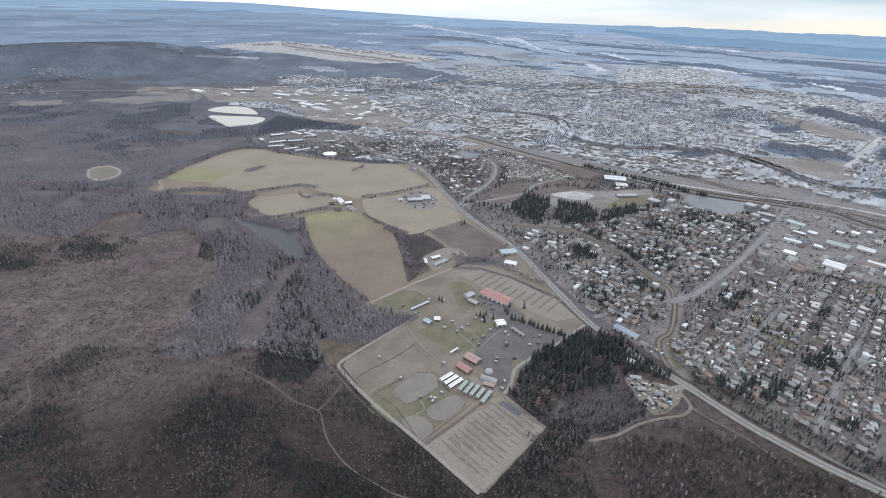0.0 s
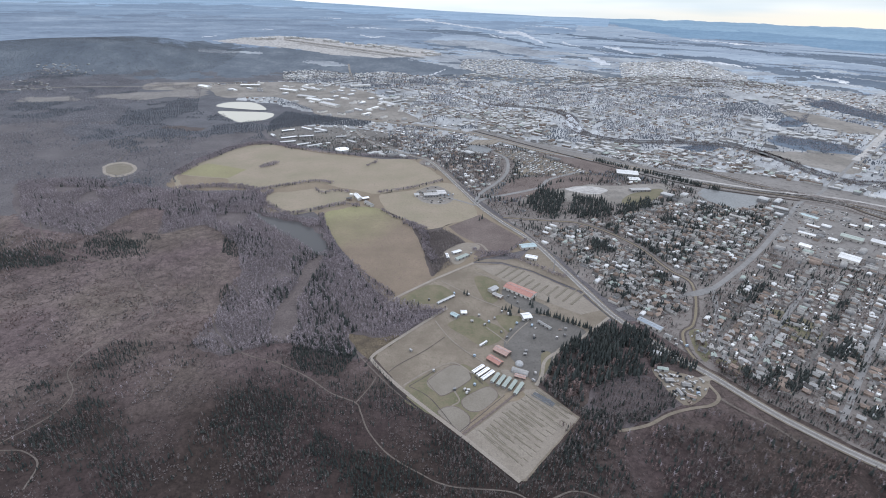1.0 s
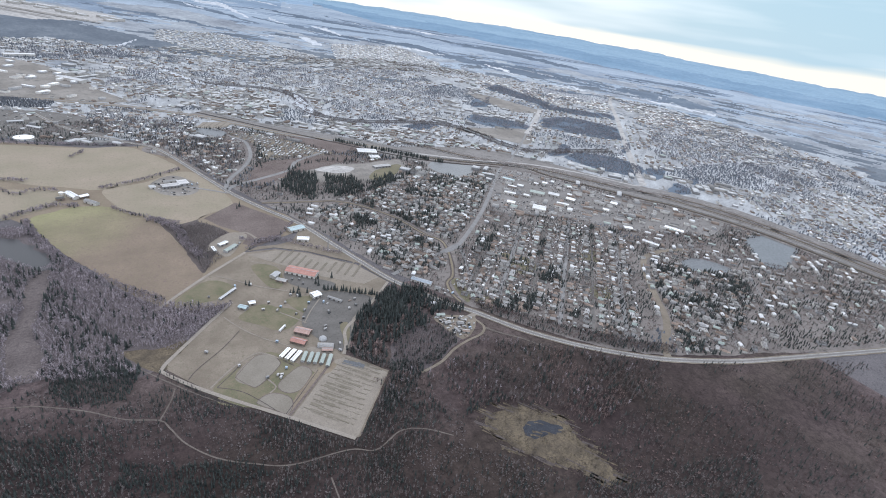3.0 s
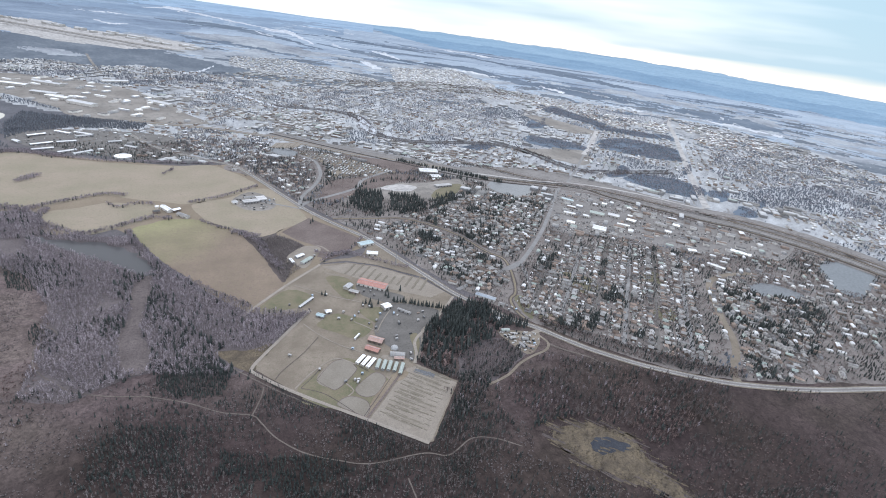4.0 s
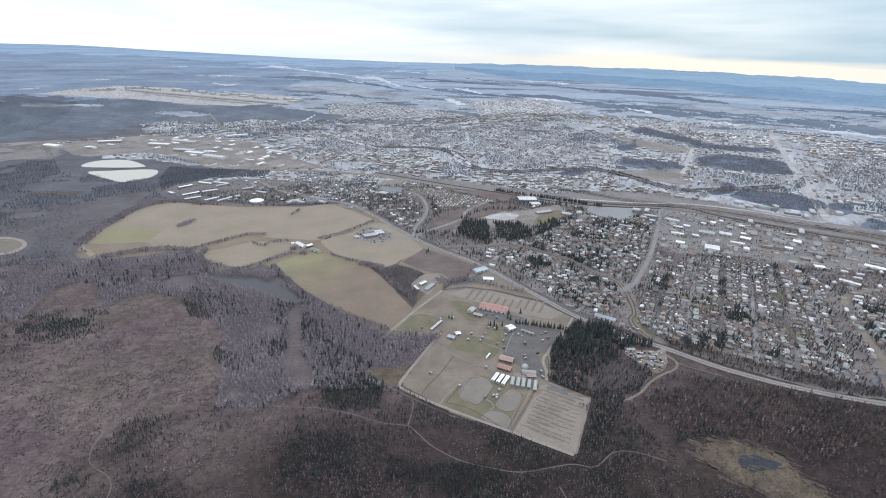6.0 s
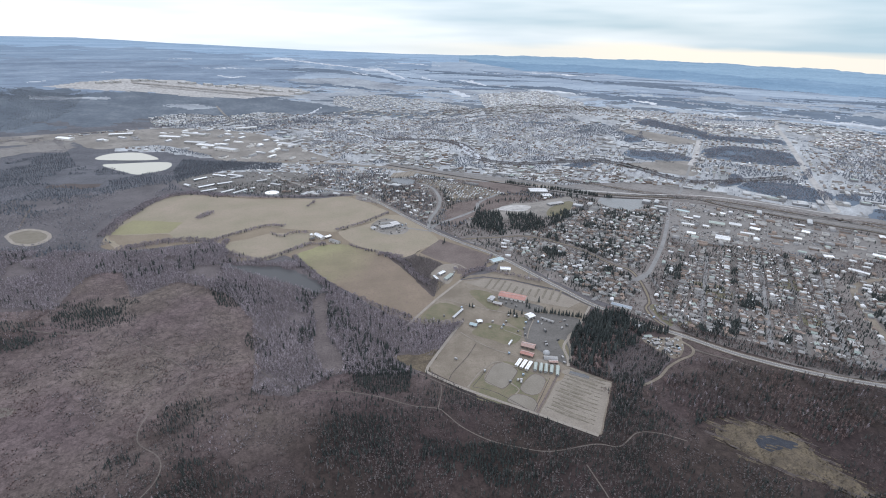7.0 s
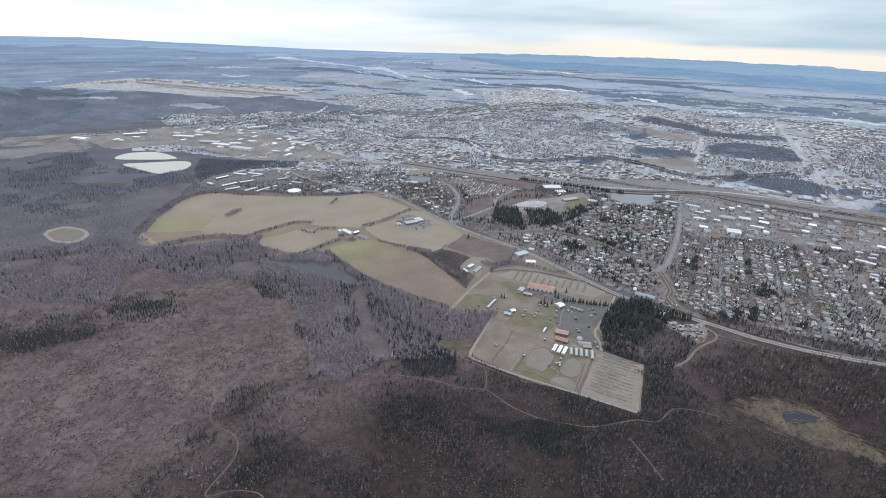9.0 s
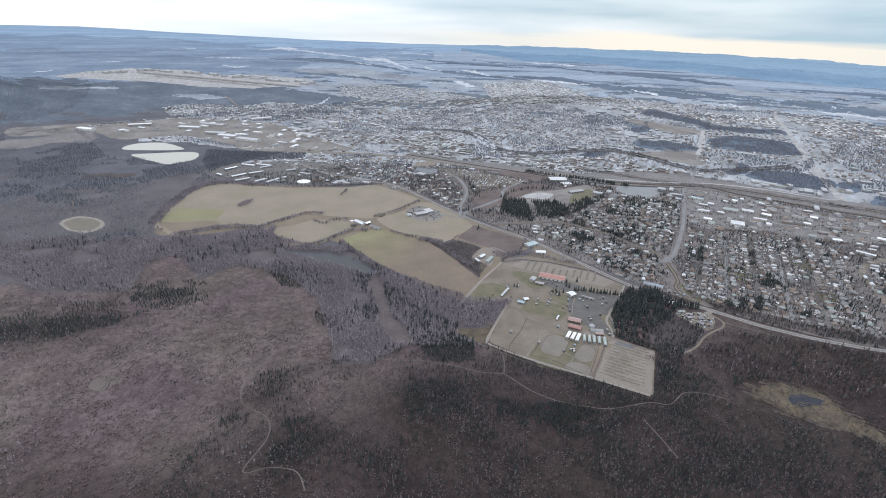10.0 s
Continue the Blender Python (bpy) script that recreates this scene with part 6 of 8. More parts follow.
grow("red_brush", BUSHY, *pick(b, k < 0.35), 2.0, 4.5, M["red_brush"], "red-brown brush on a low rise", (1.0, 1.5))
grow("birch_woods", BARE, *pick(b, (k >= 0.35) & (k < 0.86)), 4, 7, M["dark_larch"], "bare young trees on a low rise")
grow("black_spruces", SPRUCE, *pick(b, k >= 0.86), 4, 8, M["spruce"], "small spruces on a low rise")
q = [along([(80, 408), (104, 376), (120, 364), (150, 359), (180, 368), (212, 388)], 2.4, 6) for r in range(4)]
hx, hy = np.concatenate([a[0] for a in q]), np.concatenate([a[1] for a in q]) + 7
k = chance(hx)
grow("black_spruces", SPRUCE, hx[k < 0.5], hy[k < 0.5], 5, 9, M["spruce"], "spruces along a gravel drive", (0.7, 1.0))
grow("birch_woods", BARE, hx[k >= 0.5], hy[k >= 0.5], 5, 8, M["larch"], "bare trees along a gravel drive")
b = spread([(84, 409), (108, 382), (128, 372), (152, 371), (150, 358), (138, 348), (128, 336), (84, 306), (74, 320), (106, 358), (106, 368), (80, 405)], 3.0, lambda x, y: value_noise(x, y, 12, 110) > 0.30)
k = chance(b[0])
grow("black_spruces", SPRUCE, *pick(b, k < 0.62), 5, 9.5, M["spruce"], "dark spruces below a low rise beside a gravel lot", (0.6, 0.9))
grow("birch_woods", BARE, *pick(b, k >= 0.72), 5, 8, M["larch"], "bare trees among spruces beside a gravel lot")
# woods east of the lot, along the highway
b = spread(EAST_BIRCHES, 3.3, lambda x, y: (from_line(x, y, DRIVE) > 4) & (from_line(x, y, HIGHWAY) > 10) & (value_noise(x, y, 40, 65) > 0.33))
k, red = chance(b[0]), value_noise(*b, 60, 66)
con = (k < 0.12) | ((from_line(*b, [(100, 305), (154, 275), (200, 280)]) < 14) & (k < 0.45))
grow("birch_woods", BARE, *pick(b, ~con & (red + 0.5 * (chance(b[0]) - 0.5) < 0.56) & (chance(b[0]) < 0.6)), 5.5, 9.5, M["dark_larch"], "grey leafless woods beside the highway", (0.8, 1.2))
grow("birch_woods", BARE, *pick(b, ~con & (chance(b[0]) < 0.06)), 6, 9, M["birch"], "tall pale birches in leafless woods beside the highway", (0.7, 1.0))
grow("red_brush", BARE, *pick(b, ~con & (red + 0.5 * (chance(b[0]) - 0.5) >= 0.52)), 3.5, 7, M["red_brush"], "red-brown leafless brush beside the highway")
grow("black_spruces", SPRUCE, *pick(b, con), 5, 8.5, M["spruce"], "spruces in leafless woods", (0.8, 1.1))
# fields' hedges, creek banks, wood edges
HEDGES = [
    ([(-430, 990), (-375, 1030), (-323, 1058), (-285, 1048)], 5), ([(-325, 868), (-287, 890), (-240, 925), (-205, 918)], 6), ([(-174, 995), (-118, 1022), (-39, 1085)], 3),
    ([(-598, 985), (-508, 1012), (-425, 990)], 13), ([(-645, 1080), (-635, 1180), (-595, 1315), (-529, 1366), (-440, 1325)], 13), ([(-440, 1325), (-337, 1282), (-128, 1258)], 3),
]
HEDGES += [
    ([(-105, 842), (-70, 800), (-62, 740), (-45, 690)], 7), ([(-155, 900), (-130, 870), (-65, 815)], 3), ([(-400, 985), (-400, 930), (-330, 862)], 7), ([(-268, 870), (-215, 735), (-145, 635), (-105, 588)], 4),
    ([(20, 700), (60, 725), (105, 690), (150, 650)], 3), ([(15, 735), (60, 718), (110, 778)], 2), ([(-310, 1010), (-290, 985), (-262, 1000), (-235, 992)], 2), ([(-225, 1180), (-205, 1215)], 3), ([(-470, 1150), (-450, 1185)], 9),
]
hx, hy = [], []
for line, side in HEDGES:
    for rep in range(int(side) + 1):
        q = along(line, 3.2, side)
        hx.append(q[0]), hy.append(q[1])
hx, hy = np.concatenate(hx), np.concatenate(hy)
k = chance(hx)
grow("birch_woods", BUSHY, hx[k < 0.9], hy[k < 0.9], 3.5, 7.0, M["birch"], "leafless hedges along the field edges")
grow("black_spruces", SPRUCE, hx[k >= 0.93], hy[k >= 0.93], 4, 8, M["spruce"], "single spruces in the field hedges")
b = spread([(-96, 850), (-64, 796), (-35, 817), (1, 766), (-18, 724), (-16, 685), (-47, 647), (-69, 762)], 3.2, lambda x, y: ~inside(x, y, [(-34, 724), (0, 762), (29, 754), (13, 720), (-10, 683), (-21, 693)]))
grow("birch_woods", BARE, *b, 4, 6.5, M["larch"], "bare thicket between two fields", (1.0, 1.5))
b = spread([(-66, 552), (-100, 570), (-120, 566), (-26, 553), (-57, 528), (-100, 480), (-130, 500)], 3.4)
grow("birch_woods", BARE, *b, 4, 6.5, M["birch"], "bare thicket at the fairground's corner")
EAST_SCRUB = [(394, 224), (458, 246), (640, 182), (820, 110), (700, 0), (420, -60), (260, 20), (230, 130), (262, 190)]
b = spread(EAST_SCRUB, 4.4, lambda x, y: ~inside(x, y, SEDGE) & (value_noise(x, y, 45, 84) > 0.42))
k = chance(b[0])
grow("birch_woods", BARE, *pick(b, k < 0.45), 4, 7, M["dark_larch"], "thin bare woods south of the highway")
grow("black_spruces", SLENDER, *pick(b, (k >= 0.45) & (k < 0.7)), 3.5, 7, M["spruce"], "small spruces south of the highway", (0.6, 1.0))
grow("bog_scrub", TUFT, *pick(b, k >= 0.7), 0.8, 2.0, M["red_brush"], "red-brown scrub south of the highway", (1.0, 2.0))
b = spread(SEDGE, 3.4, lambda x, y: (value_noise(x, y, 18, 85) > 0.40) & ~inside(x, y, SEDGE_POOL))
grow("birch_woods", BUSHY, *pick(b, chance(b[0]) < 0.18), 1.8, 3.6, M["dark_larch"], "low bare bushes in a sedge meadow", (1.0, 1.5))
grow("bog_scrub", TUFT, *b, 0.5, 1.3, M["straw"], "tan tussocks in a sedge meadow", (1.2, 2.6))
q = along(SEDGE + SEDGE[:1], 1.6, 12)
grow("bog_scrub", TUFT, *q, 0.5, 1.4, M["straw"], "tan tussocks round a sedge meadow", (1.2, 2.6))
q = along(SEDGE + SEDGE[:1], 2.2, 9)
grow("birch_woods", BUSHY, *q, 2.0, 4.5, M["dark_larch"], "bare bushes round a sedge meadow", (1.0, 1.6))
b = spread([(229, 459), (216, 476), (232, 514), (243, 482), (264, 448), (250, 441)], 4.2)
grow("spruce_woods", SPRUCE, *b, 6, 11, M["spruce"], "spruces between the highway and a work yard", (0.7, 1.0))
q = along([(280, 440), (330, 372), (378, 325), (435, 284), (490, 262)], 2.0, 5)
q2 = along([(275, 452), (340, 378), (440, 292)], 2.2, 6)
grow("red_brush", BUSHY, np.r_[q[0], q2[0]] + 9, np.r_[q[1], q2[1]] + 9, 3, 6, M["red_brush"], "red-brown brush between highway and houses")
b = spread(PARK_WOOD, 5.4, lambda x, y: (value_noise(x, y, 36, 68) > 0.40) & (from_line(x, y, [(240, 1050), (226, 970), (196, 890)]) > 8))
grow("spruce_woods", SPRUCE, *b, 9, 14, M["spruce"], "dark spruce wood in the town park", (0.7, 1.05))
q = [along(l, 5, 8) for l in ([(40, 985), (110, 960), (180, 880)], [(180, 1055), (260, 1110), (350, 1105)], [(390, 1110), (480, 1115), (520, 1040)], [(120, 1080), (140, 1150), (150, 1240)], [(350, 960), (470, 1000), (520, 960)])]
grow("spruce_woods", SPRUCE, np.concatenate([a[0] for a in q]), np.concatenate([a[1] for a in q]), 7, 12, M["spruce"], "rows of spruces round the park")

# ---------- houses ----------
U, V = np.array((0.7071, 0.7071)), np.array((0.7071, -0.7071))     # the town's street grid
ROOFS = [M[k] for k in ("roof_white", "roof_grey", "roof_dark", "roof_brown", "roof_green", "wall_pale", "wall_brown", "wall_grey")]


def gable(bm, length, width, eave, ridge, over=0.0, skin=0.0):
    """A pitched roof slab along x, or with skin 0 nothing but its two slopes."""
    l, w = length / 2 + over, width / 2 + over
    drop = over * (ridge - eave) / (width / 2)
    vs = []
    for z in (skin, 0.0):
        for x in (-l, l):
            vs += [bm.verts.new((x, -w, eave - drop + z)), bm.verts.new((x, 0, ridge + z)), bm.verts.new((x, w, eave - drop + z))]
    for f in ((0, 3, 4, 1), (1, 4, 5, 2), (6, 7, 10, 9), (7, 8, 11, 10), (0, 1, 7, 6), (1, 2, 8, 7), (3, 9, 10, 4), (4, 10, 11, 5), (0, 6, 9, 3), (2, 5, 11, 8)):
        bm.faces.new([vs[i] for i in f])


def gabled_walls(bm, length, width, eave, ridge):
    l, w = length / 2, width / 2
    vs = [bm.verts.new(p) for p in ((-l, -w, 0), (l, -w, 0), (l, w, 0), (-l, w, 0), (-l, -w, eave), (l, -w, eave), (l, w, eave), (-l, w, eave), (-l, 0, ridge), (l, 0, ridge))]
    for f in ((0, 1, 5, 4), (2, 3, 7, 6), (1, 2, 6, 9, 5), (3, 0, 4, 8, 7)):
        bm.faces.new([vs[i] for i in f])


def house(length, width, eave, ridge, roof, wall, label, garage=0.0, porch=False):
    ob = empty("house", 0, 0)
    bm = bmesh.new()
    gabled_walls(bm, length, width, eave, ridge)
    part("wall", bm, wall, ob)
    bm = bmesh.new()
    gable(bm, length, width, eave + 0.02, ridge + 0.02, 0.5, 0.18)
    part("roof", bm, roof, ob)
    bm = bmesh.new()
    box(bm, length * 0.2, length * 0.2 + 0.7, 0.5, 1.2, eave, ridge + 0.9)
    part("chimney", bm, M["wall_brown"], ob)
    if garage:
        bm = bmesh.new()
        box(bm, length / 2 - 0.1, length / 2 + garage, -width * 0.35, width * 0.35, 0, eave * 0.85)
        g = part("garage", bm, wall, ob)
        bm = bmesh.new()
        box(bm, length / 2 - 0.15, length / 2 + garage + 0.3, -width * 0.4, width * 0.4, eave * 0.85 + 0.005, eave * 0.85 + 0.2)
        part("garage_roof", bm, roof, g)
    if porch:
        bm = bmesh.new()
        box(bm, -1.6, 1.6, -width / 2 - 2.2, -width / 2 - 0.02, 0, 2.3)
        part("porch", bm, wall, ob)
    return tagged(ob, label, "house", "houses of the town")


KINDS = [
    house(8.0, 5.2, 2.8, 4.5, M["roof_grey"], M["wall_pale"], "low house with a grey shingle roof and pale siding", 4.5),
    house(7.5, 5.5, 2.8, 4.7, M["house_white"], M["wall_grey"], "low house with a snow-white metal roof and grey siding"),
    house(8.8, 5.2, 3.0, 4.8, M["roof_brown"], M["wall_pale"], "long low house with a brown shingle roof", 5.0),
    house(7.2, 6.0, 4.6, 6.8, M["roof_grey"], M["wall_brown"], "two-storey house with grey roof and brown siding", 0, True),
    house(8.4, 5.5, 2.8, 4.6, M["roof_dark"], M["wall_pale"], "low house with a dark shingle roof and pale walls", 0, True),
    house(9.2, 5.4, 2.8, 4.4, M["house_white"], M["wall_pale"], "long white house with a white metal roof", 4.0),
    house(7.6, 5.2, 3.0, 5.0, M["roof_green"], M["wall_grey"], "house with a pale green metal roof", 0, True),
    house(7.5, 5.6, 2.8, 4.6, M["roof_brown"], M["wall_brown"], "small brown house with a brown roof"),
]
sites = []          # x, y, turn in degrees
street_lines = []
# regular blocks of the eastern town
alley = []          # x, y, turn of the garages between back yards
for k in range(15):
    vv = -185.0 + 47.0 * k
    run = []
    for uu in np.arange(360, 1020, 4.0):
        p = U * uu + V * vv
        if inside(p[:1], p[1:], TOWN_B)[0]:
            run.append(uu)
    if len(run) > 8:
        a, e = U * run[0] + V * vv, U * run[-1] + V * vv
        street_lines.append(([tuple(a), tuple((a + e) / 2), tuple(e)], 6.5 if k % 2 == 0 else 4.2))
        for uu in np.arange(run[0] + 6, run[-1] - 2, 9.4):
            for side in (-11.0, 11.0):
                if RNG.uniform() < 0.12 or abs((uu - 560) % 100) < 5:
                    continue
                p = U * (uu + RNG.uniform(-2.2, 2.2)) + V * (vv + side + RNG.uniform(-2.2, 2.2))
                sites.append((p[0], p[1], -45 + RNG.choice((0, 0, 90)) + RNG.uniform(-11, 11)))
        for uu in np.arange(run[0] + 6, run[-1] - 2, 7.0):
            for side in (-19.5, 19.5):
                if RNG.uniform() < 0.62:
                    p = U * (uu + RNG.uniform(-2.5, 2.5)) + V * (vv + side + RNG.uniform(-2.2, 2.2))
                    alley.append((p[0], p[1], -45 + RNG.choice((0, 90)) + RNG.uniform(-14, 14)))
for uu in np.arange(460, 1020, 100.0):
    run = [vv for vv in np.arange(-240, 560, 4.0) if inside(*(U * uu + V * vv).reshape(2, 1), TOWN_B)[0]]
    if len(run) > 8:
        a, e = U * uu + V * run[0], U * uu + V * run[-1]
        street_lines.append(([tuple(a), tuple((a + e) / 2), tuple(e)], 4.6))
for poly, gap in ((TOWN_A, 10.6), (TOWN_C, 13.0)):
    x, y = spread(poly, gap, lambda x, y: (from_line(x, y, MAIN_STREET) > 11) & (from_line(x, y, SLOUGH) > 15) & (from_line(x, y, HIGHWAY) > 16) & (from_line(x, y, SIDE_STREET) > 10) & (from_line(x, y, EAST_ROAD) > 10) & ~inside(x, y, LAKE_G) & ~inside(x, y, LAKE_E) & ~inside(x, y, PARK_WOOD) & (value_noise(x, y, 60, 70) > 0.27))
    for p, q in zip(x, y):
        sites.append((p, q, RNG.choice((-45, 45)) + RNG.uniform(-12, 12)))
x, y = spread([(300, 462), (372, 620), (350, 628), (345, 575), (305, 525), (285, 505), (280, 470)], 16, lambda x, y: from_line(x, y, SIDE_STREET) > 9)
sites += [(p, q, 65 + RNG.uniform(-8, 8)) for p, q in zip(x, y)]
sites = np.array(sites)
sites = sites[np.argsort(np.hypot(sites[:, 0] - 60, sites[:, 1] - 150))]
used = []
for n, (x, y, turn) in enumerate(sites[:300]):
    c = RNG.choice(len(KINDS), p=(0.24, 0.07, 0.17, 0.12, 0.18, 0.03, 0.06, 0.13))
    m = pose(x, y, 0.02, 0, 0, turn)
    if c not in used:
        used.append(c)
        KINDS[c].matrix_basis = m
    else:
        copy_thing(KINDS[c], m)
for c, ob in enumerate(KINDS):
    if c not in used:
        ob.matrix_basis = pose(*sites[300 + c][:2], 0.02, 0, 0, sites[300 + c][2])


def many_houses(name, x, y, turn, length, width, eave, rise, roof, wall, label):
    """Small gabled buildings as one mesh."""
    n = len(x)
    base = np.array([(-1, -1, 0), (1, -1, 0), (1, 1, 0), (-1, 1, 0), (-1, -1, 1), (1, -1, 1), (1, 1, 1), (-1, 1, 1), (-1, 0, 2), (1, 0, 2)], float)
    tri = np.array([(0, 1, 5), (0, 5, 4), (2, 3, 7), (2, 7, 6), (1, 2, 6), (1, 6, 5), (5, 6, 9), (3, 0, 4), (3, 4, 7), (4, 8, 7), (4, 5, 9), (4, 9, 8), (7, 8, 9), (7, 9, 6)])
    is_roof = np.array([0] * 10 + [1] * 4)
    c, s = np.cos(np.radians(turn))[:, None], np.sin(np.radians(turn))[:, None]
    bx, by = base[:, 0] * length[:, None] / 2, base[:, 1] * width[:, None] / 2
    bz = np.where(base[:, 2] == 0, 0, np.where(base[:, 2] == 1, eave[:, None], (eave + rise)[:, None]))
    v = lay((x[:, None] + bx * c - by * s).ravel(), (y[:, None] + bx * s + by * c).ravel(), bz.ravel())
    f = (tri[None] + (np.arange(n) * 10)[:, None, None]).reshape(-1, 3)
    idx = np.where(is_roof[None] == 1, roof[:, None], wall[:, None]).ravel()
    return tagged(link_mesh(name, v, f, ROOFS, idx), label, "buildings", kind="stuff")


def house_lot(name, x, y, turn, label, size=(8, 13), share=(0.17, 0.32, 0.24, 0.19, 0.08), walls=(5, 5, 6, 7)):
    n = len(x)
    many_houses(name, x, y, turn, RNG.uniform(*size, n), RNG.uniform(6, 8, n), RNG.uniform(2.6, 4.2, n), RNG.uniform(1.2, 2.0, n), RNG.choice(5, n, p=share), RNG.choice(walls, n), label)


x, y = spread(GROVE, 19, lambda x, y: (from_line(x, y, CURVE_ROAD) > 10) & (from_line(x, y, HIGHWAY) > 14) & ~inside(x, y, POND_N))
house_lot("grove_houses", x, y, RNG.uniform(0, 180, len(x)), "low houses among trees north of the fields")
tx, ty = np.meshgrid(np.arange(-260, 260, 8.0), np.arange(-260, 260, 15.0))
x, y = (205 + tx * 0.82 + ty * 0.57).ravel(), (1245 - tx * 0.57 + ty * 0.82).ravel()
k = inside(x, y, TRAILER_PARK) & (RNG.uniform(0, 1, x.shape) < 0.8)
x, y = x[k] + RNG.uniform(-1, 1, k.sum()), y[k] + RNG.uniform(-1, 1, k.sum())
n = len(x)
many_houses("trailer_homes", x, y, np.full(n, 55.0) + RNG.uniform(-5, 5, n), RNG.uniform(9, 12, n), RNG.uniform(3.2, 4.2, n), np.full(n, 2.5), np.full(n, 0.5), RNG.choice(5, n, p=(0.45, 0.3, 0.08, 0.12, 0.05)), RNG.choice((5, 7), n), "rows of pale trailer homes on gravel lanes")
rest = sites[308:]
house_lot("town_houses", rest[:, 0], rest[:, 1], rest[:, 2], "more low houses with white, grey and brown roofs", (7, 11), (0.12, 0.34, 0.26, 0.22, 0.06))
# sheds and lean-tos in the back yards
for rep in range(2):
    k = RNG.uniform(0, 1, len(sites)) < 0.55
    n = k.sum()
    a = RNG.uniform(0, 6.2832, n)
    many_houses("yard_sheds", sites[k, 0] + 6.6 * np.cos(a), sites[k, 1] + 6.6 * np.sin(a), sites[k, 2] + RNG.choice((0.0, 90.0), n), RNG.uniform(2.2, 4.8, n), RNG.uniform(1.8, 3.2, n), RNG.uniform(1.8, 2.4, n), RNG.uniform(0.3, 0.8, n), RNG.choice(5, n, p=(0.20, 0.36, 0.16, 0.22, 0.06)), RNG.choice((5, 6, 7), n), "small sheds and lean-tos behind the houses")
alley = np.array(alley)
n = len(alley)
many_houses("alley_garages", alley[:, 0], alley[:, 1], alley[:, 2], RNG.uniform(3.4, 6.4, n), RNG.uniform(2.6, 4.0, n), RNG.uniform(1.9, 2.5, n), RNG.uniform(0.4, 1.0, n), RNG.choice(5, n, p=(0.22, 0.36, 0.16, 0.20, 0.06)), RNG.choice((5, 6, 7), n), "garages and sheds along the back alleys")
for i, (line, wide) in enumerate(street_lines):
    strip("road", line, wide, M["street"] if wide > 6 else M["lane"], 0.70 + 0.004 * i, "straight grey street between rows of houses", "road", 6, 0.35)

# the wider city, in blocks
WOODS_SEED, OPEN_SEED = 71, 72
TAKEN = [CORRIDOR, TAN_BAND, PLOT_N, PLOT_S, TRAILER_PARK, RULED_LOT, POND_N, GROVE] + CITY_WOODS + OPEN_LAND + [TOWN_A, TOWN_B, TOWN_C, PARK, PARK_WOOD, LAKE_E, LAKE_F, LAKE_G, VILLAGE, FAR_WOOD, DEPOTS, INDUSTRY, FARMLAND, FAIR]


def free_city(x, y):
    k = inside(x, y, CITY) & (from_line(x, y, RAIL) > 30) & (from_line(x, y, EXPRESSWAY) > 16) & (from_line(x, y, RIVER) > 32) & (from_line(x, y, HIGHWAY) > 16) & (from_line(x, y, MAIN_STREET) > 10) & (from_line(x, y, BOULEVARD) > 18) & (from_line(x, y, SLOUGH) > 15) & (from_line(x, y, PARK_ROAD) > 9) & (from_line(x, y, CURVE_ROAD) > 9)
    for o in TAKEN:
        k &= ~inside(x, y, o)
    return k


uu, vv = np.meshgrid(np.arange(100, 4600, 17.0), np.arange(-3000, 2600, 22.0))
jx = uu.ravel() + RNG.uniform(-4, 4, uu.size)
jy = vv.ravel() + RNG.uniform(-5, 5, uu.size)
x, y = U[0] * jx + V[0] * jy, U[1] * jx + V[1] * jy
k = free_city(x, y) & (np.mod(jx, 136) > 12) & (np.mod(jy, 88) > 10)
x, y = x[k], y[k]
dist = np.hypot(x - MID[0], y - MID[1])
woods, bare = value_noise(x, y, 260, WOODS_SEED), value_noise(x, y, 330, OPEN_SEED)
treed = np.zeros(len(x), bool)
for zone in TREED:
    treed |= inside(x, y, zone)
k = (woods < 0.67) & (chance(x) < np.clip(1500 / dist, 0.36, 0.8) * np.where(treed, 0.75 * (value_noise(x, y, 55, 105) < 0.56), np.clip(2.8 * value_noise(x, y, 130, 80) - 0.6, 0.08, 1.0))) & ((bare < 0.62) | treed | (chance(x) < 0.3))
treed = treed[k]
x, y = x[k], y[k]
trade = ((value_noise(x, y, 420, 73) > 0.56) | (value_noise(x, y, 330, OPEN_SEED) > 0.62)) & ~treed & (y > 700)
d = np.hypot(x - MID[0], y - MID[1])
res = ~trade
house_lot("city_houses", x[res], y[res], RNG.choice((-45.0, 45.0), res.sum()) + RNG.uniform(-6, 6, res.sum()), "rows of low houses across the city", (8, 15), (0.24, 0.33, 0.21, 0.17, 0.05), (5, 5, 6, 7))
tr = trade & (chance(x) < 0.6)
n = tr.sum()
many_houses("city_buildings", x[tr], y[tr], RNG.choice((-45.0, 45.0), n) + RNG.uniform(-4, 4, n), RNG.uniform(14, 42, n), RNG.uniform(10, 22, n), RNG.uniform(3.5, 7, n), RNG.uniform(0.4, 1.2, n), RNG.choice(5, n, p=(0.66, 0.2, 0.06, 0.04, 0.04)), RNG.choice((5, 7), n), "shops and warehouses with pale flat roofs across the city")
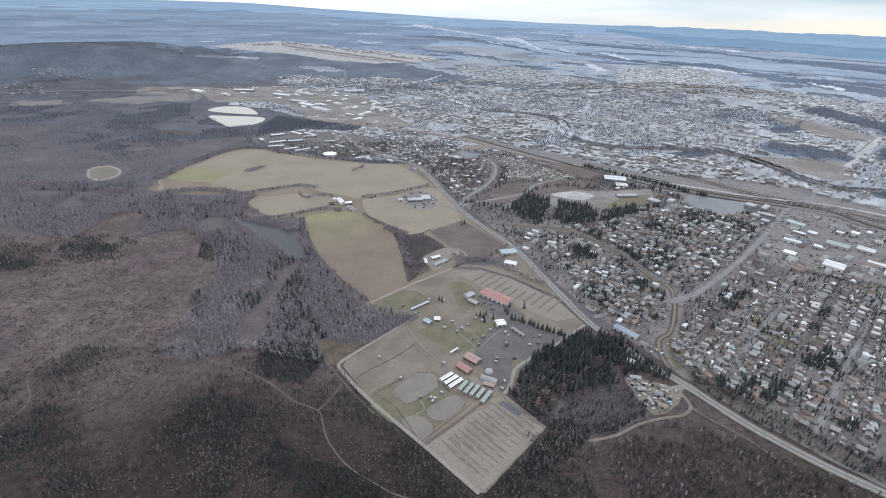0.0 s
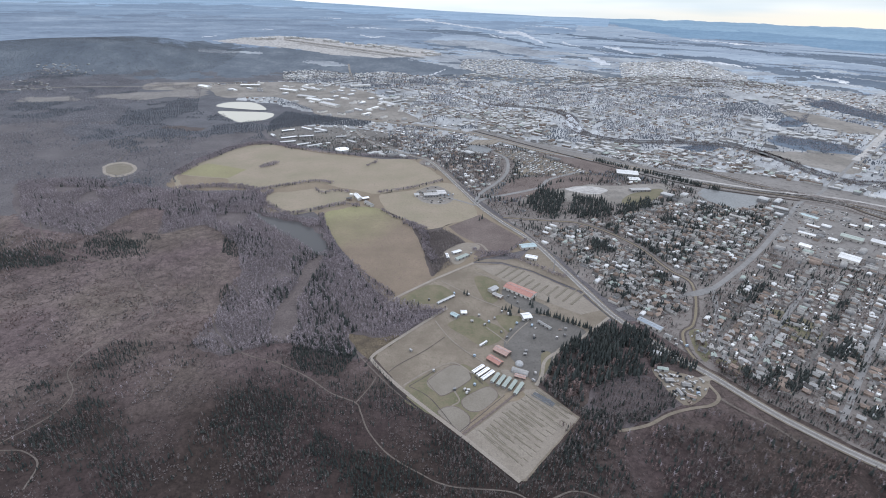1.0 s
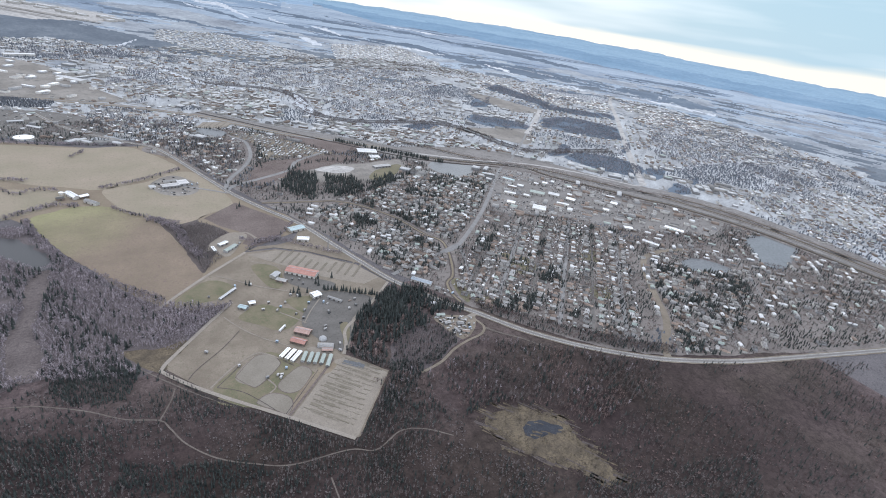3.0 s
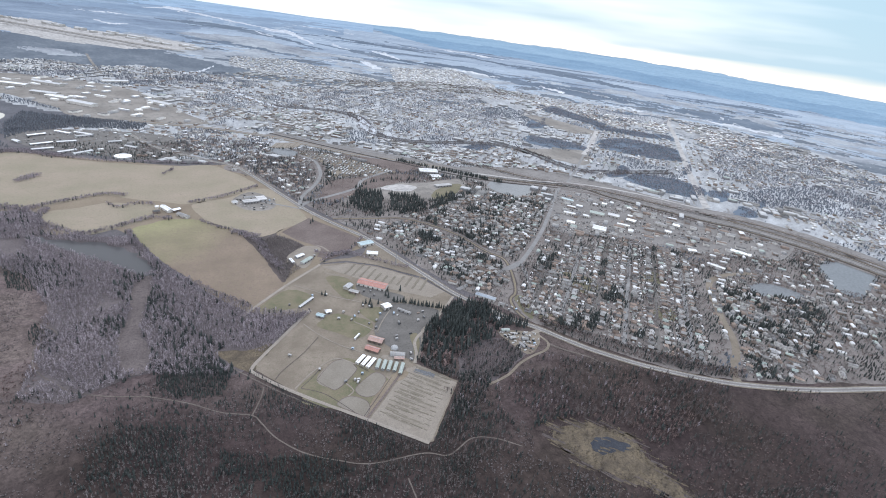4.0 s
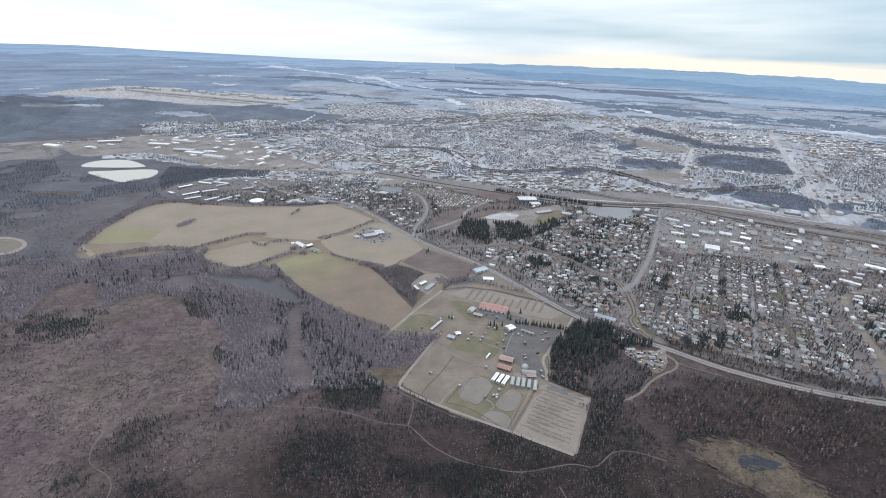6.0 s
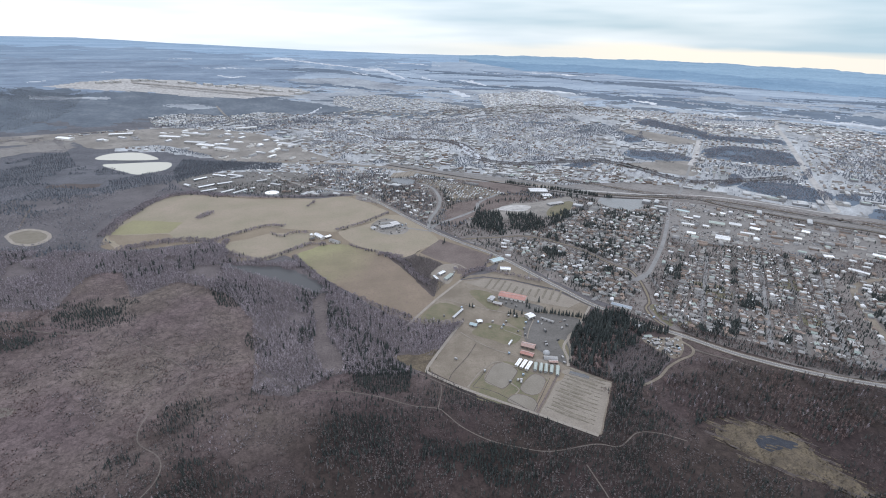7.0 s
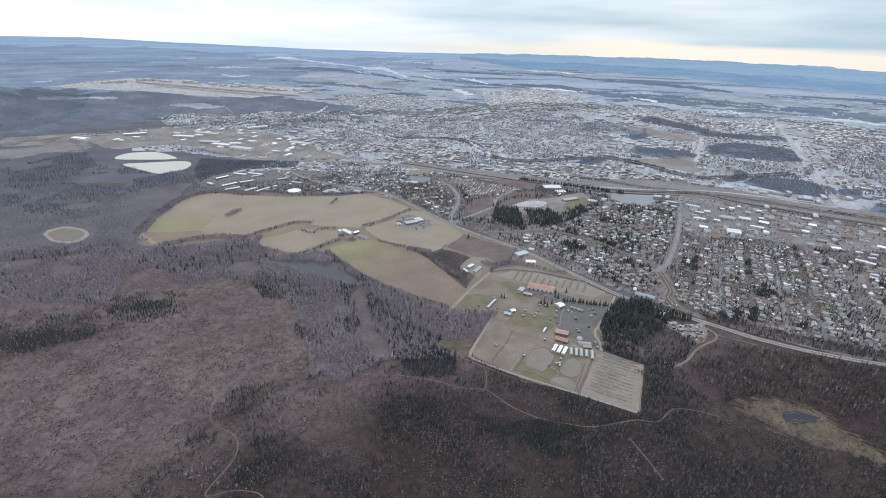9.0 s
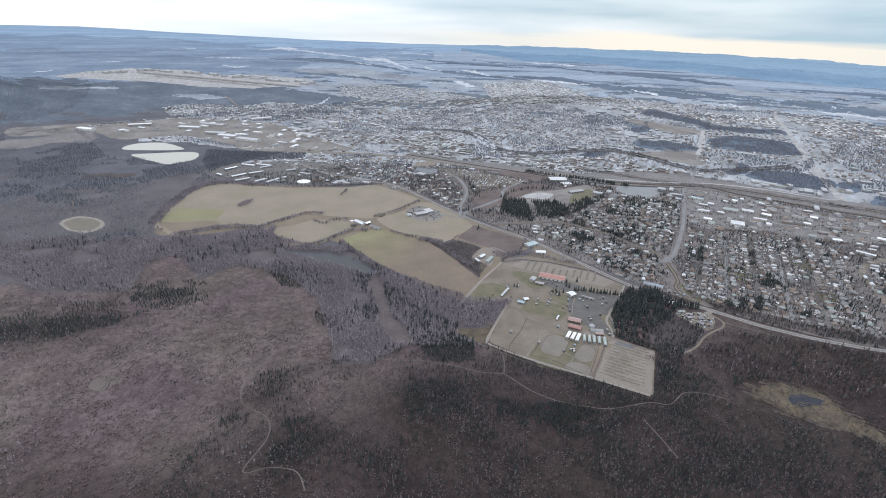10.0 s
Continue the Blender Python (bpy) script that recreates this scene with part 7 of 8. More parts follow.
for zone in TRADE_ZONES:
    x, y = spread(zone, 23, lambda x, y: free_city(x, y) & (value_noise(x, y, 90, 106) > 0.36))
    n = len(x)
    many_houses("city_buildings", x, y, RNG.choice((-40.0, 50.0), n) + RNG.uniform(-8, 8, n), RNG.uniform(9, 30, n), RNG.uniform(7, 13, n), RNG.uniform(3, 6, n), RNG.uniform(0.3, 1.0, n), RNG.choice(5, n, p=(0.50, 0.24, 0.08, 0.12, 0.06)), RNG.choice((5, 5, 6, 7), n), "halls and shops with pale roofs along the railway and the river")
for zone in FAR_ESTATES:
    x, y = spread(zone, 30, lambda x, y: ~inside(x, y, CITY))
    house_lot("city_houses", x, y, RNG.choice((-45.0, 45.0), len(x)) + RNG.uniform(-6, 6, len(x)), "pale houses at the far edge of the city", (12, 24), (0.6, 0.25, 0.07, 0.04, 0.04), (5, 7))
for zone in WEST_HAMLETS:
    x, y = spread(zone, 42, lambda x, y: value_noise(x, y, 120, 107) > 0.42)
    house_lot("hamlet_houses", x, y, RNG.uniform(0, 180, len(x)), "scattered pale houses below wooded hills", (8, 16), (0.5, 0.3, 0.1, 0.06, 0.04), (5, 7))
x, y = spread(WEST_ESTATE, 24, lambda x, y: ~inside(x, y, CITY))
house_lot("city_houses", x, y, RNG.uniform(0, 180, len(x)), "pale houses among trees west of the city", (10, 18), (0.5, 0.3, 0.1, 0.06, 0.04), (5, 7))
b = spread(WEST_ESTATE, 14, lambda x, y: value_noise(x, y, 70, 103) > 0.4)
grow("city_spruces", SLIM, *b, 4, 8, M["hazed_valley_spruce"], "dark trees among houses west of the city", (1.4, 2.4))
# streets of the wider city
sv, sf, at = [], [], 0
for axis, other, period, lo, hi in ((U, V, 88.0, 100, 4600), (V, U, 136.0, -3000, 2600)):
    for c in np.arange(-3000, 4600, period):
        t = np.arange(lo, hi, 30.0)
        cx, cy = axis[0] * t + other[0] * c, axis[1] * t + other[1] * c
        ok = free_city(cx, cy) & (value_noise(cx, cy, 260, WOODS_SEED) < 0.67) & (value_noise(cx, cy, 330, OPEN_SEED) < 0.64)
        for i in np.flatnonzero(ok[:-1] & ok[1:]):
            w = other * 2.6
            q = np.array([(cx[i] - w[0], cy[i] - w[1]), (cx[i + 1] - w[0], cy[i + 1] - w[1]), (cx[i + 1] + w[0], cy[i + 1] + w[1]), (cx[i] + w[0], cy[i] + w[1])])
            sv.append(lay(q[:, 0], q[:, 1], 0.55 if axis is U else 0.62))
            sf.append(np.arange(4) + at)
            at += 4
tagged(link_mesh("street_grid", np.concatenate(sv), np.array(sf), M["highway"]), "pale streets in a grid across the city", "streets", kind="structure")
EAST_SIDE = [(1260, 250), (1230, 560), (1300, 900), (1650, 1250), (2350, 1850), (2550, 1400), (2300, 800), (1700, 220)]
b = spread(EAST_SIDE, 11.0, lambda x, y: free_city(x, y) & (value_noise(x, y, 120, 101) + 0.5 * value_noise(x, y, 35, 102) > 0.72))
k = chance(b[0])
grow("city_spruces", SLIM, *pick(b, k < 0.6), 5, 8, M["hazed_far_spruce"], "dark trees among eastern suburbs", (1.2, 1.9))
grow("city_birches", BUSHY, *pick(b, k >= 0.6), 4, 7, M["hazed_far_birch"], "bare trees among eastern suburbs", (1.4, 2.2))
# trees among the houses
b = spread(CITY, 4.4, lambda x, y: np.hypot(x - MID[0], y - MID[1]) < 1500)
ok = (from_line(*b, HIGHWAY) > 14) & (from_line(*b, MAIN_STREET) > 8) & (from_line(*b, SLOUGH) > 9) & (from_line(*b, RAIL) > 26) & ~inside(*b, LAKE_E) & ~inside(*b, LAKE_F) & ~inside(*b, LAKE_G) & (from_line(*b, LAKE_E + LAKE_E[:1]) > 16) & (from_line(*b, EAST_ROAD) > 8) & ~inside(*b, PARK) & ~inside(*b, CORRIDOR) & ~inside(*b, TAN_BAND) & ~inside(*b, PLOT_N) & ~inside(*b, PLOT_S) & ~inside(*b, RULED_LOT) & ~inside(*b, POND_N) & (from_line(*b, CURVE_ROAD) > 7) & (from_line(*b, PARK_ROAD) > 7) & (from_line(*b, EXPRESSWAY) > 14) & (chance(b[0]) < np.where(inside(*b, TRAILER_PARK), 0.25, 1.0)) & (chance(b[0]) < np.where(inside(*b, INDUSTRY), 0.05, np.clip(1.7 * value_noise(*b, 75, 75) - 0.15 + 0.2 * inside(*b, TOWN_A), 0.22, 0.95)))
b = pick(b, ok)
near = np.zeros(len(b[0]), bool)
for hxy in sites:
    near |= np.hypot(b[0] - hxy[0], b[1] - hxy[1]) < 4.2
b = pick(b, ~near)
con = value_noise(*b, 60, 76) + 0.6 * (chance(b[0]) - 0.5) > np.where(inside(*b, TOWN_A), 0.47, 0.52)
grow("town_spruces", SPRUCE, *pick(b, con & (chance(b[0]) < 0.75)), 3.5, 8, M["spruce"], "dark spruces in the gardens of the town", (0.8, 1.15))
for zone, least in ((TOWN_A, 0.57), (TOWN_C, 0.60), (TOWN_B, 0.68)):
    e = spread(zone, 4.6, lambda x, y: (value_noise(x, y, 42, 104) > least) & (from_line(x, y, MAIN_STREET) > 9) & (from_line(x, y, SLOUGH) > 9) & (from_line(x, y, EAST_ROAD) > 9) & (from_line(x, y, HIGHWAY) > 14) & ~inside(x, y, LAKE_G) & ~inside(x, y, LAKE_E))
    e = pick(e, np.array([np.hypot(sites[:, 0] - p, sites[:, 1] - q).min() > 4.8 for p, q in zip(*e)]))
    grow("town_spruces", SPRUCE, *e, 7, 12, M["spruce"], "groups of dark spruces between the houses")
k = chance(b[0])
grow("town_birches", BARE, *pick(b, ~con & (k < 0.6)), 4, 8, M["larch"], "bare trees in the gardens of the town", (1.0, 1.4))
grow("town_brush", BUSHY, *pick(b, ~con & (k >= 0.6)), 2.5, 5.5, M["red_brush"], "brown bushes in the gardens of the town", (1.2, 1.9))
b = spread(CITY, 16.0, lambda x, y: (np.hypot(x - MID[0], y - MID[1]) >= 1500) & free_city(x, y))
wd = value_noise(*b, 260, WOODS_SEED)
b = pick(b, (wd > 0.66) | (chance(b[0]) < np.clip(2.2 * value_noise(*b, 190, 79) - 0.85, 0.03, 0.6) * np.clip((3100 - np.hypot(b[0] - MID[0], b[1] - MID[1])) / 900, 0.1, 1)))
con = value_noise(*b, 140, 78) > 0.44
grow("city_spruces", SLIM, *pick(b, con), 4, 7, M["hazed_far_spruce"], "dark trees among the city's houses", (1.3, 2.1))
grow("city_birches", BUSHY, *pick(b, ~con), 5, 8, M["hazed_far_birch"], "bare trees among the city's houses", (1.4, 2.2))
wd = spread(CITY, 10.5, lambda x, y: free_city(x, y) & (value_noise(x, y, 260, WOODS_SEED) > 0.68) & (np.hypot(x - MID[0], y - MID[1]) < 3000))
grow("city_spruces", SLIM, *wd, 4, 6.5, M["hazed_far_spruce"], "dark woods between districts of the city", (1.5, 2.4))
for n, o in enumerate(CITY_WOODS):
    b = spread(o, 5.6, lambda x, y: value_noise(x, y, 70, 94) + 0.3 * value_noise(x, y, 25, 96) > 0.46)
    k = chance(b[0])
    grow("city_spruces", SLIM, *pick(b, k < 0.7), 3.5, 6, M["hazed_far_spruce"], "dark wood between districts of the city", (1.4, 2.2))
    grow("city_birches", BUSHY, *pick(b, k >= 0.7), 5, 8, M["hazed_far_birch"], "bare trees in a city wood", (1.2, 1.8))
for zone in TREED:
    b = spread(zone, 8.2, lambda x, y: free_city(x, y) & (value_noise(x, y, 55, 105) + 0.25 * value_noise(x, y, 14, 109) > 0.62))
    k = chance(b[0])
    grow("city_spruces", SLIM, *pick(b, k < 0.55), 4, 7, M["hazed_far_spruce"], "dark trees in the streets of a city district", (1.1, 1.8))
    grow("city_birches", SLIM, *pick(b, k >= 0.8), 4, 7, M["hazed_far_birch"], "bare trees in the streets of a city district", (1.4, 2.2))
b = spread(GROVE, 6.5, lambda x, y: (from_line(x, y, CURVE_ROAD) > 7) & (from_line(x, y, HIGHWAY) > 12) & (value_noise(x, y, 45, 95) > 0.36) & ~inside(x, y, POND_N))
k = chance(b[0])
grow("town_spruces", SPRUCE, *pick(b, k < 0.34), 5, 9, M["hazed_far_spruce"], "dark spruces between houses north of the fields")
grow("town_birches", BUSHY, *pick(b, k >= 0.34), 4, 8, M["larch"], "bare trees between houses north of the fields", (1.0, 1.5))
b = spread(PLOT_S, 5.0, lambda x, y: value_noise(x, y, 30, 96) > 0.5)
grow("red_brush", BUSHY, *b, 2, 4, M["red_brush"], "brown brush on a triangle between two roads")
BELT = [(285, 464), (315, 427), (367, 376), (412, 333), (453, 298), (500, 268), (480, 258), (433, 282), (376, 329), (320, 382), (282, 438)]
b = spread(BELT, 2.6, lambda x, y: from_line(x, y, HIGHWAY) > 9)
k = chance(b[0])
grow("town_birches", BARE, *pick(b, k < 0.55), 4, 7, M["larch"], "bare belt of trees between highway and houses")
grow("red_brush", BUSHY, *pick(b, (k >= 0.55) & (k < 0.85)), 2.5, 5, M["red_brush"], "brown brush between highway and houses")
grow("town_spruces", SPRUCE, *pick(b, k >= 0.85), 5, 8, M["spruce"], "spruces between highway and houses")
b = spread([(751, 385), (844, 368), (761, 305), (637, 264), (622, 300)], 5.5)
k = chance(b[0])
grow("town_spruces", SPRUCE, *pick(b, k < 0.6), 6, 11, M["spruce"], "dark spruces beside a small lake")
grow("town_birches", BARE, *pick(b, k >= 0.6), 5, 9, M["larch"], "bare trees beside a small lake")
q = [along(RIVER, 7, 28) for r in range(3)]
grow("river_trees", BUSHY, np.concatenate([a[0] for a in q]) - 14, np.concatenate([a[1] for a in q]) - 20, 7, 11, M["larch"], "bare trees along the city river", (1.2, 1.8))
q = [along([(339, 1262), (536, 1075), (560, 1060)], 5, 7) for r in range(3)]
grow("spruce_woods", SPRUCE, np.concatenate([a[0] for a in q]) + 22, np.concatenate([a[1] for a in q]) + 18, 8, 12, M["spruce"], "dark belt of spruces beside the railway")


# ---------- single buildings ----------
def building(name, label, x, y, length, width, turn, eave, roof, wall, rise=1.2, category="building", doors=0, group=""):
    ob = empty(name, x, y, 0.35, turn)
    bm = bmesh.new()
    gabled_walls(bm, length, width, eave, eave + rise)
    part("wall", bm, wall, ob)
    bm = bmesh.new()
    gable(bm, length, width, eave + 0.02, eave + rise + 0.02, 0.35, 0.15)
    part("roof", bm, roof, ob)
    bm = bmesh.new()
    box(bm, -length / 2 - 0.3, length / 2 + 0.3, -0.25, 0.25, eave + rise + 0.1, eave + rise + 0.34)
    part("ridge_cap", bm, M["steel"], ob)
    for i in range(doors):
        bm = bmesh.new()
        cx = (i + 0.5) / doors * length - length / 2
        box(bm, cx - 1.3, cx + 1.3, -width / 2 - 0.06, -width / 2 + 0.05, 0.0, min(2.6, eave - 0.2))
        part("door", bm, M["door"], ob)
    return tagged(ob, label, category, group)


for x, y, l, t in ((8, 435, 17, 44), (13, 430, 18, 44), (18, 425, 19, 45)):
    building("stable", "long white-roofed stable on the fairground", x, y, l, 4.2, t, 2.6, M["roof_white"], M["wall_pale"], 0.9, "stable", 4, "stables")
for x, y, l in ((26, 421, 16), (32, 417, 17), (38, 414, 17), (44, 410, 16), (50, 405, 20)):
    building("stable", "long stable with a pale green metal roof", x, y, l, 3.8, 59, 2.6, M["roof_green"], M["wall_grey"], 0.9, "stable", 4, "stables")
building("barn", "small barn with a bright red roof", 28, 450, 18, 9, -43, 3.2, M["roof_red"], M["wall_brown"], 1.8, "barn", 2)
building("barn", "wide barn with a faded red striped roof", 38, 467, 19, 11, -40, 3.6, M["roof_pink"], M["wall_brown"], 2.0, "barn", 3)
building("long_hall", "long hall with a red metal roof beside the parking field", 77, 606, 45, 18, -39, 4.2, M["roof_red"], M["wall_pale"], 2.2, "hall", 6)
building("hall", "square hall with a white roof on the fairground", 77, 541, 12, 12, 15, 4.0, M["roof_white"], M["wall_pale"], 1.4, "hall", 2)
building("hall", "white hall beside a grey annex", 39, 608, 14, 9, 44, 4.0, M["roof_white"], M["wall_pale"], 1.6, "hall", 2)
building("annex", "grey-roofed annex beside a white hall", 44, 592, 15, 7, -40, 3.0, M["roof_grey"], M["wall_brown"], 1.2, "building", 2)
building("open_shed", "very long narrow pale shed along a lawn", -29, 579, 31, 3.2, 43, 2.4, M["roof_white"], M["wall_grey"], 0.5, "shed", 5)
building("cottage", "small building with a dull green roof", -17, 541, 11, 7, -41, 2.8, M["roof_teal"], M["wall_grey"], 1.3, "building", 1)
building("cottage", "small pale-roofed building on the fairground", -5, 548, 8, 7, 3, 2.8, M["roof_white"], M["wall_pale"], 1.2, "building", 1)
building("shed", "low pink-roofed shed beside a dome", 54, 424, 12, 5, -20, 2.6, M["roof_pink"], M["wall_brown"], 0.8, "shed", 2)
building("farm_shed", "white-roofed shed at the edge of a thicket", -12, 724, 16, 7, 34, 3.2, M["roof_white"], M["wall_grey"], 1.2, "shed", 2)
building("farm_shed", "pale green shed at the edge of a thicket", -4, 706, 25, 7, 44, 3.2, M["roof_green"], M["wall_grey"], 1.2, "shed", 3)
building("farm_shed", "narrow pale shed at the edge of a thicket", -27, 709, 15, 4, -80, 2.8, M["roof_white"], M["wall_grey"], 0.8, "shed", 1)
building("store", "wide store with a teal roof by the highway", 109, 751, 27, 14, 15, 4.2, M["roof_teal"], M["wall_pale"], 1.4, "store", 3)
building("store", "white-roofed store by the highway", 109, 710, 19, 11, -20, 4.2, M["roof_white"], M["wall_pale"], 1.4, "store", 2)
building("long_store", "long pale blue hall beside the highway", 236, 530, 32, 9, -48, 4.0, M["long_roof"], M["wall_pale"], 1.4, "store", 4)
building("store", "grey-blue shed beside the highway", 250, 505, 9, 8, -47, 3.2, M["roof_grey"], M["wall_pale"], 1.0, "store", 1)
building("tent_hall", "white ribbed hall at the edge of a spruce wood", 222, 471, 11, 9, -28, 3.2, M["roof_white"], M["wall_pale"], 2.0, "hall", 1)
for x, y, l, w, t, roof, label in ((219, 443, 12, 5, -12, "roof_green", "dull green-roofed shed in a work yard"), (219, 424, 9, 5, 2, "roof_grey", "grey-roofed shed in a work yard"), (235, 417, 9, 6, -11, "roof_grey", "grey shed in a work yard"), (233, 399, 9, 5, -26, "roof_brown", "brown shed in a work yard"), (223, 405, 10, 3, -78, "house_white", "narrow dull white trailer shed in a work yard")):
    building("yard_shed", label, x, y, l, w, t, 3.0, M[roof], M["wall_grey"], 1.0, "shed", 1)
building("park_hall", "long low pale hall beside a ball field", 402, 1052, 46, 14, 9, 4.0, M["house_white"], M["wall_grey"], 0.6, "hall", 5)
building("school_wing", "low school wing with a white flat roof", -62, 986, 30, 15, 12, 4.4, M["house_white"], M["wall_grey"], 0.5, "school", 5)
building("school_wing", "low wing of a school with a pale roof", -40, 1000, 18, 22, 12, 4.2, M["house_white"], M["wall_grey"], 0.5, "school", 2)
building("school_wing", "narrow grey wing of a school", -60, 1010, 24, 8, 12, 3.6, M["roof_grey"], M["wall_pale"], 0.5, "school", 1)
building("school_wing", "small pale annex beside a school", -92, 985, 10, 12, 12, 3.5, M["roof_white"], M["wall_pale"], 0.5, "school", 1)
building("farm_barn", "large white-roofed barn of the farm", -212, 962, 30, 10, -62, 4.5, M["roof_white"], M["wall_pale"], 2.2, "barn", 2)
building("farm_barn", "white barn of the farm", -196, 955, 14, 9, 30, 4.0, M["roof_white"], M["wall_brown"], 2.0, "barn", 1)
building("farm_barn", "grey-roofed barn of the farm", -184, 926, 26, 8, -50, 4.0, M["roof_grey"], M["wall_pale"], 1.8, "barn", 2)
building("farm_house", "dark-roofed farm house among trees", -228, 950, 11, 8, 20, 4.0, M["roof_dark"], M["wall_brown"], 1.8, "house", 1)
TRADE_HALLS = ((642, 734, 29, 26, -46, "roof_white"), (595, 777, 18, 13, -46, "roof_white"), (742, 798, 26, 18, -46, "roof_white"), (705, 816, 34, 18, -45, "roof_green"), (631, 828, 27, 10, -42, "roof_white"), (764, 762, 21, 16, -60, "roof_white"), (864, 716, 16, 16, -55, "roof_white"), (775, 595, 18, 12, -32, "roof_white"), (691, 913, 30, 12, -54, "roof_teal"), (828, 729, 27, 14, -63, "roof_grey"), (762, 524, 33, 10, -65, "roof_white"), (888, 561, 40, 14, -60, "roof_white"))
TRADE_HALLS += ((720, 742, 28, 9, -46, "roof_white"), (807, 689, 14, 11, -50, "roof_white"), (792, 834, 12, 9, -46, "roof_grey"), (828, 834, 12, 9, -46, "roof_white"), (663, 806, 13, 11, -46, "roof_white"), (655, 956, 26, 10, -46, "roof_teal"), (543, 901, 32, 8, -46, "roof_grey"), (777, 872, 12, 12, -46, "roof_white"), (411, 1169, 50, 32, -15, "roof_white"), (411, 1120, 26, 22, -4, "roof_white"))
for x, y, l, w, t, roof in TRADE_HALLS:
    building("warehouse", "warehouse with a pale metal roof in a trade district", x, y, l, w, t, 5.5, M[roof], M["wall_pale"], 1.3, "warehouse", 3, "warehouses")
for x, y, l, t in ((-704, 2204, 90, -25), (-620, 2255, 115, -34), (-593, 2064, 85, -24), (-547, 1999, 80, -35), (-472, 1916, 95, -39), (-904, 2303, 85, 7), (-287, 2081, 85, -55), (-253, 1962, 90, -44), (-122, 2212, 37, -10), (-1082, 2240, 70, -34), (-427, 2374, 90, 18)):
    building("depot", "very long depot with a white roof", x, y, l, 26, t, 8, M["roof_white"], M["wall_pale"], 2.0, "depot", 4, "depots")
for x, y, l, t in ((-537, 1445, 24, -52), (-512, 1509, 40, 36), (-486, 1425, 46, 32), (-475, 1378, 42, 25), (-426, 1359, 40, 37), (-394, 1349, 44, 41), (-461, 1538, 46, -35), (-416, 1529, 50, -32), (-440, 1445, 40, 22), (-413, 1504, 38, 30), (-340, 1450, 30, 20), (-300, 1400, 34, -40)):
    building("terrace", "long low terrace with a pale roof", x, y, l, 9, t, 4.0, M["roof_white"], M["wall_grey"], 1.4, "terrace", 4, "terraces")
x, y = spread(INDUSTRY, 31, lambda x, y: (from_line(x, y, MAIN_STREET) > 12) & (from_line(x, y, RAIL) > 30) & (value_noise(x, y, 70, 80) > 0.36))
for p, q in ((642, 734), (742, 798), (705, 816), (411, 1169)):
    k = np.hypot(x - p, y - q) > 26
    x, y = x[k], y[k]
n = len(x)
many_houses("trade_buildings", x, y, RNG.choice((-45.0, 45.0), n) + RNG.uniform(-4, 4, n), RNG.uniform(9, 24, n), RNG.uniform(7, 14, n), RNG.uniform(3, 5.5, n), RNG.uniform(0.5, 1.5, n), RNG.choice(5, n, p=(0.14, 0.36, 0.19, 0.25, 0.06)), RNG.choice((5, 6, 7), n), "sheds and shops of a trade district")
x, y = spread(VILLAGE, 26, lambda x, y: value_noise(x, y, 60, 81) > 0.55)
house_lot("village_houses", x, y, RNG.choice((30.0, -45.0), len(x)), "small buildings between long terraces", (8, 15), (0.2, 0.4, 0.2, 0.15, 0.05))


def dome():
    ob = empty("dome_tent", 56, 447, 0.35)
    bm = bmesh.new()
    bmesh.ops.create_uvsphere(bm, u_segments=24, v_segments=12, radius=5.0)
    bmesh.ops.delete(bm, geom=[v for v in bm.verts if v.co.z < -0.01], context="VERTS")
    for v in bm.verts:
        v.co.z *= 0.85
    part("shell", bm, M["roof_white"], ob)
    for i in range(12):
        bm = bmesh.new()
        a = 2 * math.pi * i / 12
        for k in range(8):
            e0, e1 = math.pi / 2 * k / 8, math.pi / 2 * (k + 1) / 8
            pts = []
            for e, s in ((e0, -1), (e0, 1), (e1, 1), (e1, -1)):
                r, h = 5.05 * math.cos(e), 4.30 * math.sin(e)
                pts.append(bm.verts.new((r * math.cos(a) - s * 0.12 * math.sin(a), r * math.sin(a) + s * 0.12 * math.cos(a), h)))
            bm.faces.new(pts)
        part("rib", bm, M["steel"], ob)
    return tagged(ob, "white ribbed dome tent on the fairground", "tent")


def quonset(x, y, length, radius, turn):
    ob = empty("arched_hall", x, y, 0.35, turn)
    bm = bmesh.new()
    rows = []
    for e in (-1, 1):
        rows.append([bm.verts.new((e * length / 2, -radius * math.cos(math.pi * k / 12), radius * 0.9 * math.sin(math.pi * k / 12))) for k in range(13)])
    for k in range(12):
        bm.faces.new((rows[0][k], rows[1][k], rows[1][k + 1], rows[0][k + 1]))
    part("shell", bm, M["roof_grey"], ob)
    for e in (-1, 1):
        bm = bmesh.new()
        bm.faces.new([bm.verts.new((e * (length / 2 - 0.05), -radius * math.cos(math.pi * k / 12), radius * 0.9 * math.sin(math.pi * k / 12))) for k in range(13)])
        part("end_wall", bm, M["wall_grey"], ob)
    for k in range(6):
        bm = bmesh.new()
        cx = -length / 2 + length * (k + 0.5) / 6
        ring = []
        for q in (-0.15, 0.15):
            ring.append([bm.verts.new((cx + q, -(radius + 0.08) * math.cos(math.pi * j / 12), (radius + 0.08) * 0.9 * math.sin(math.pi * j / 12))) for j in range(13)])
        for j in range(12):
            bm.faces.new((ring[0][j], ring[1][j], ring[1][j + 1], ring[0][j + 1]))
        part("arch_rib", bm, M["steel"], ob)
    return tagged(ob, "grey arched metal hall on the fairground", "hall")


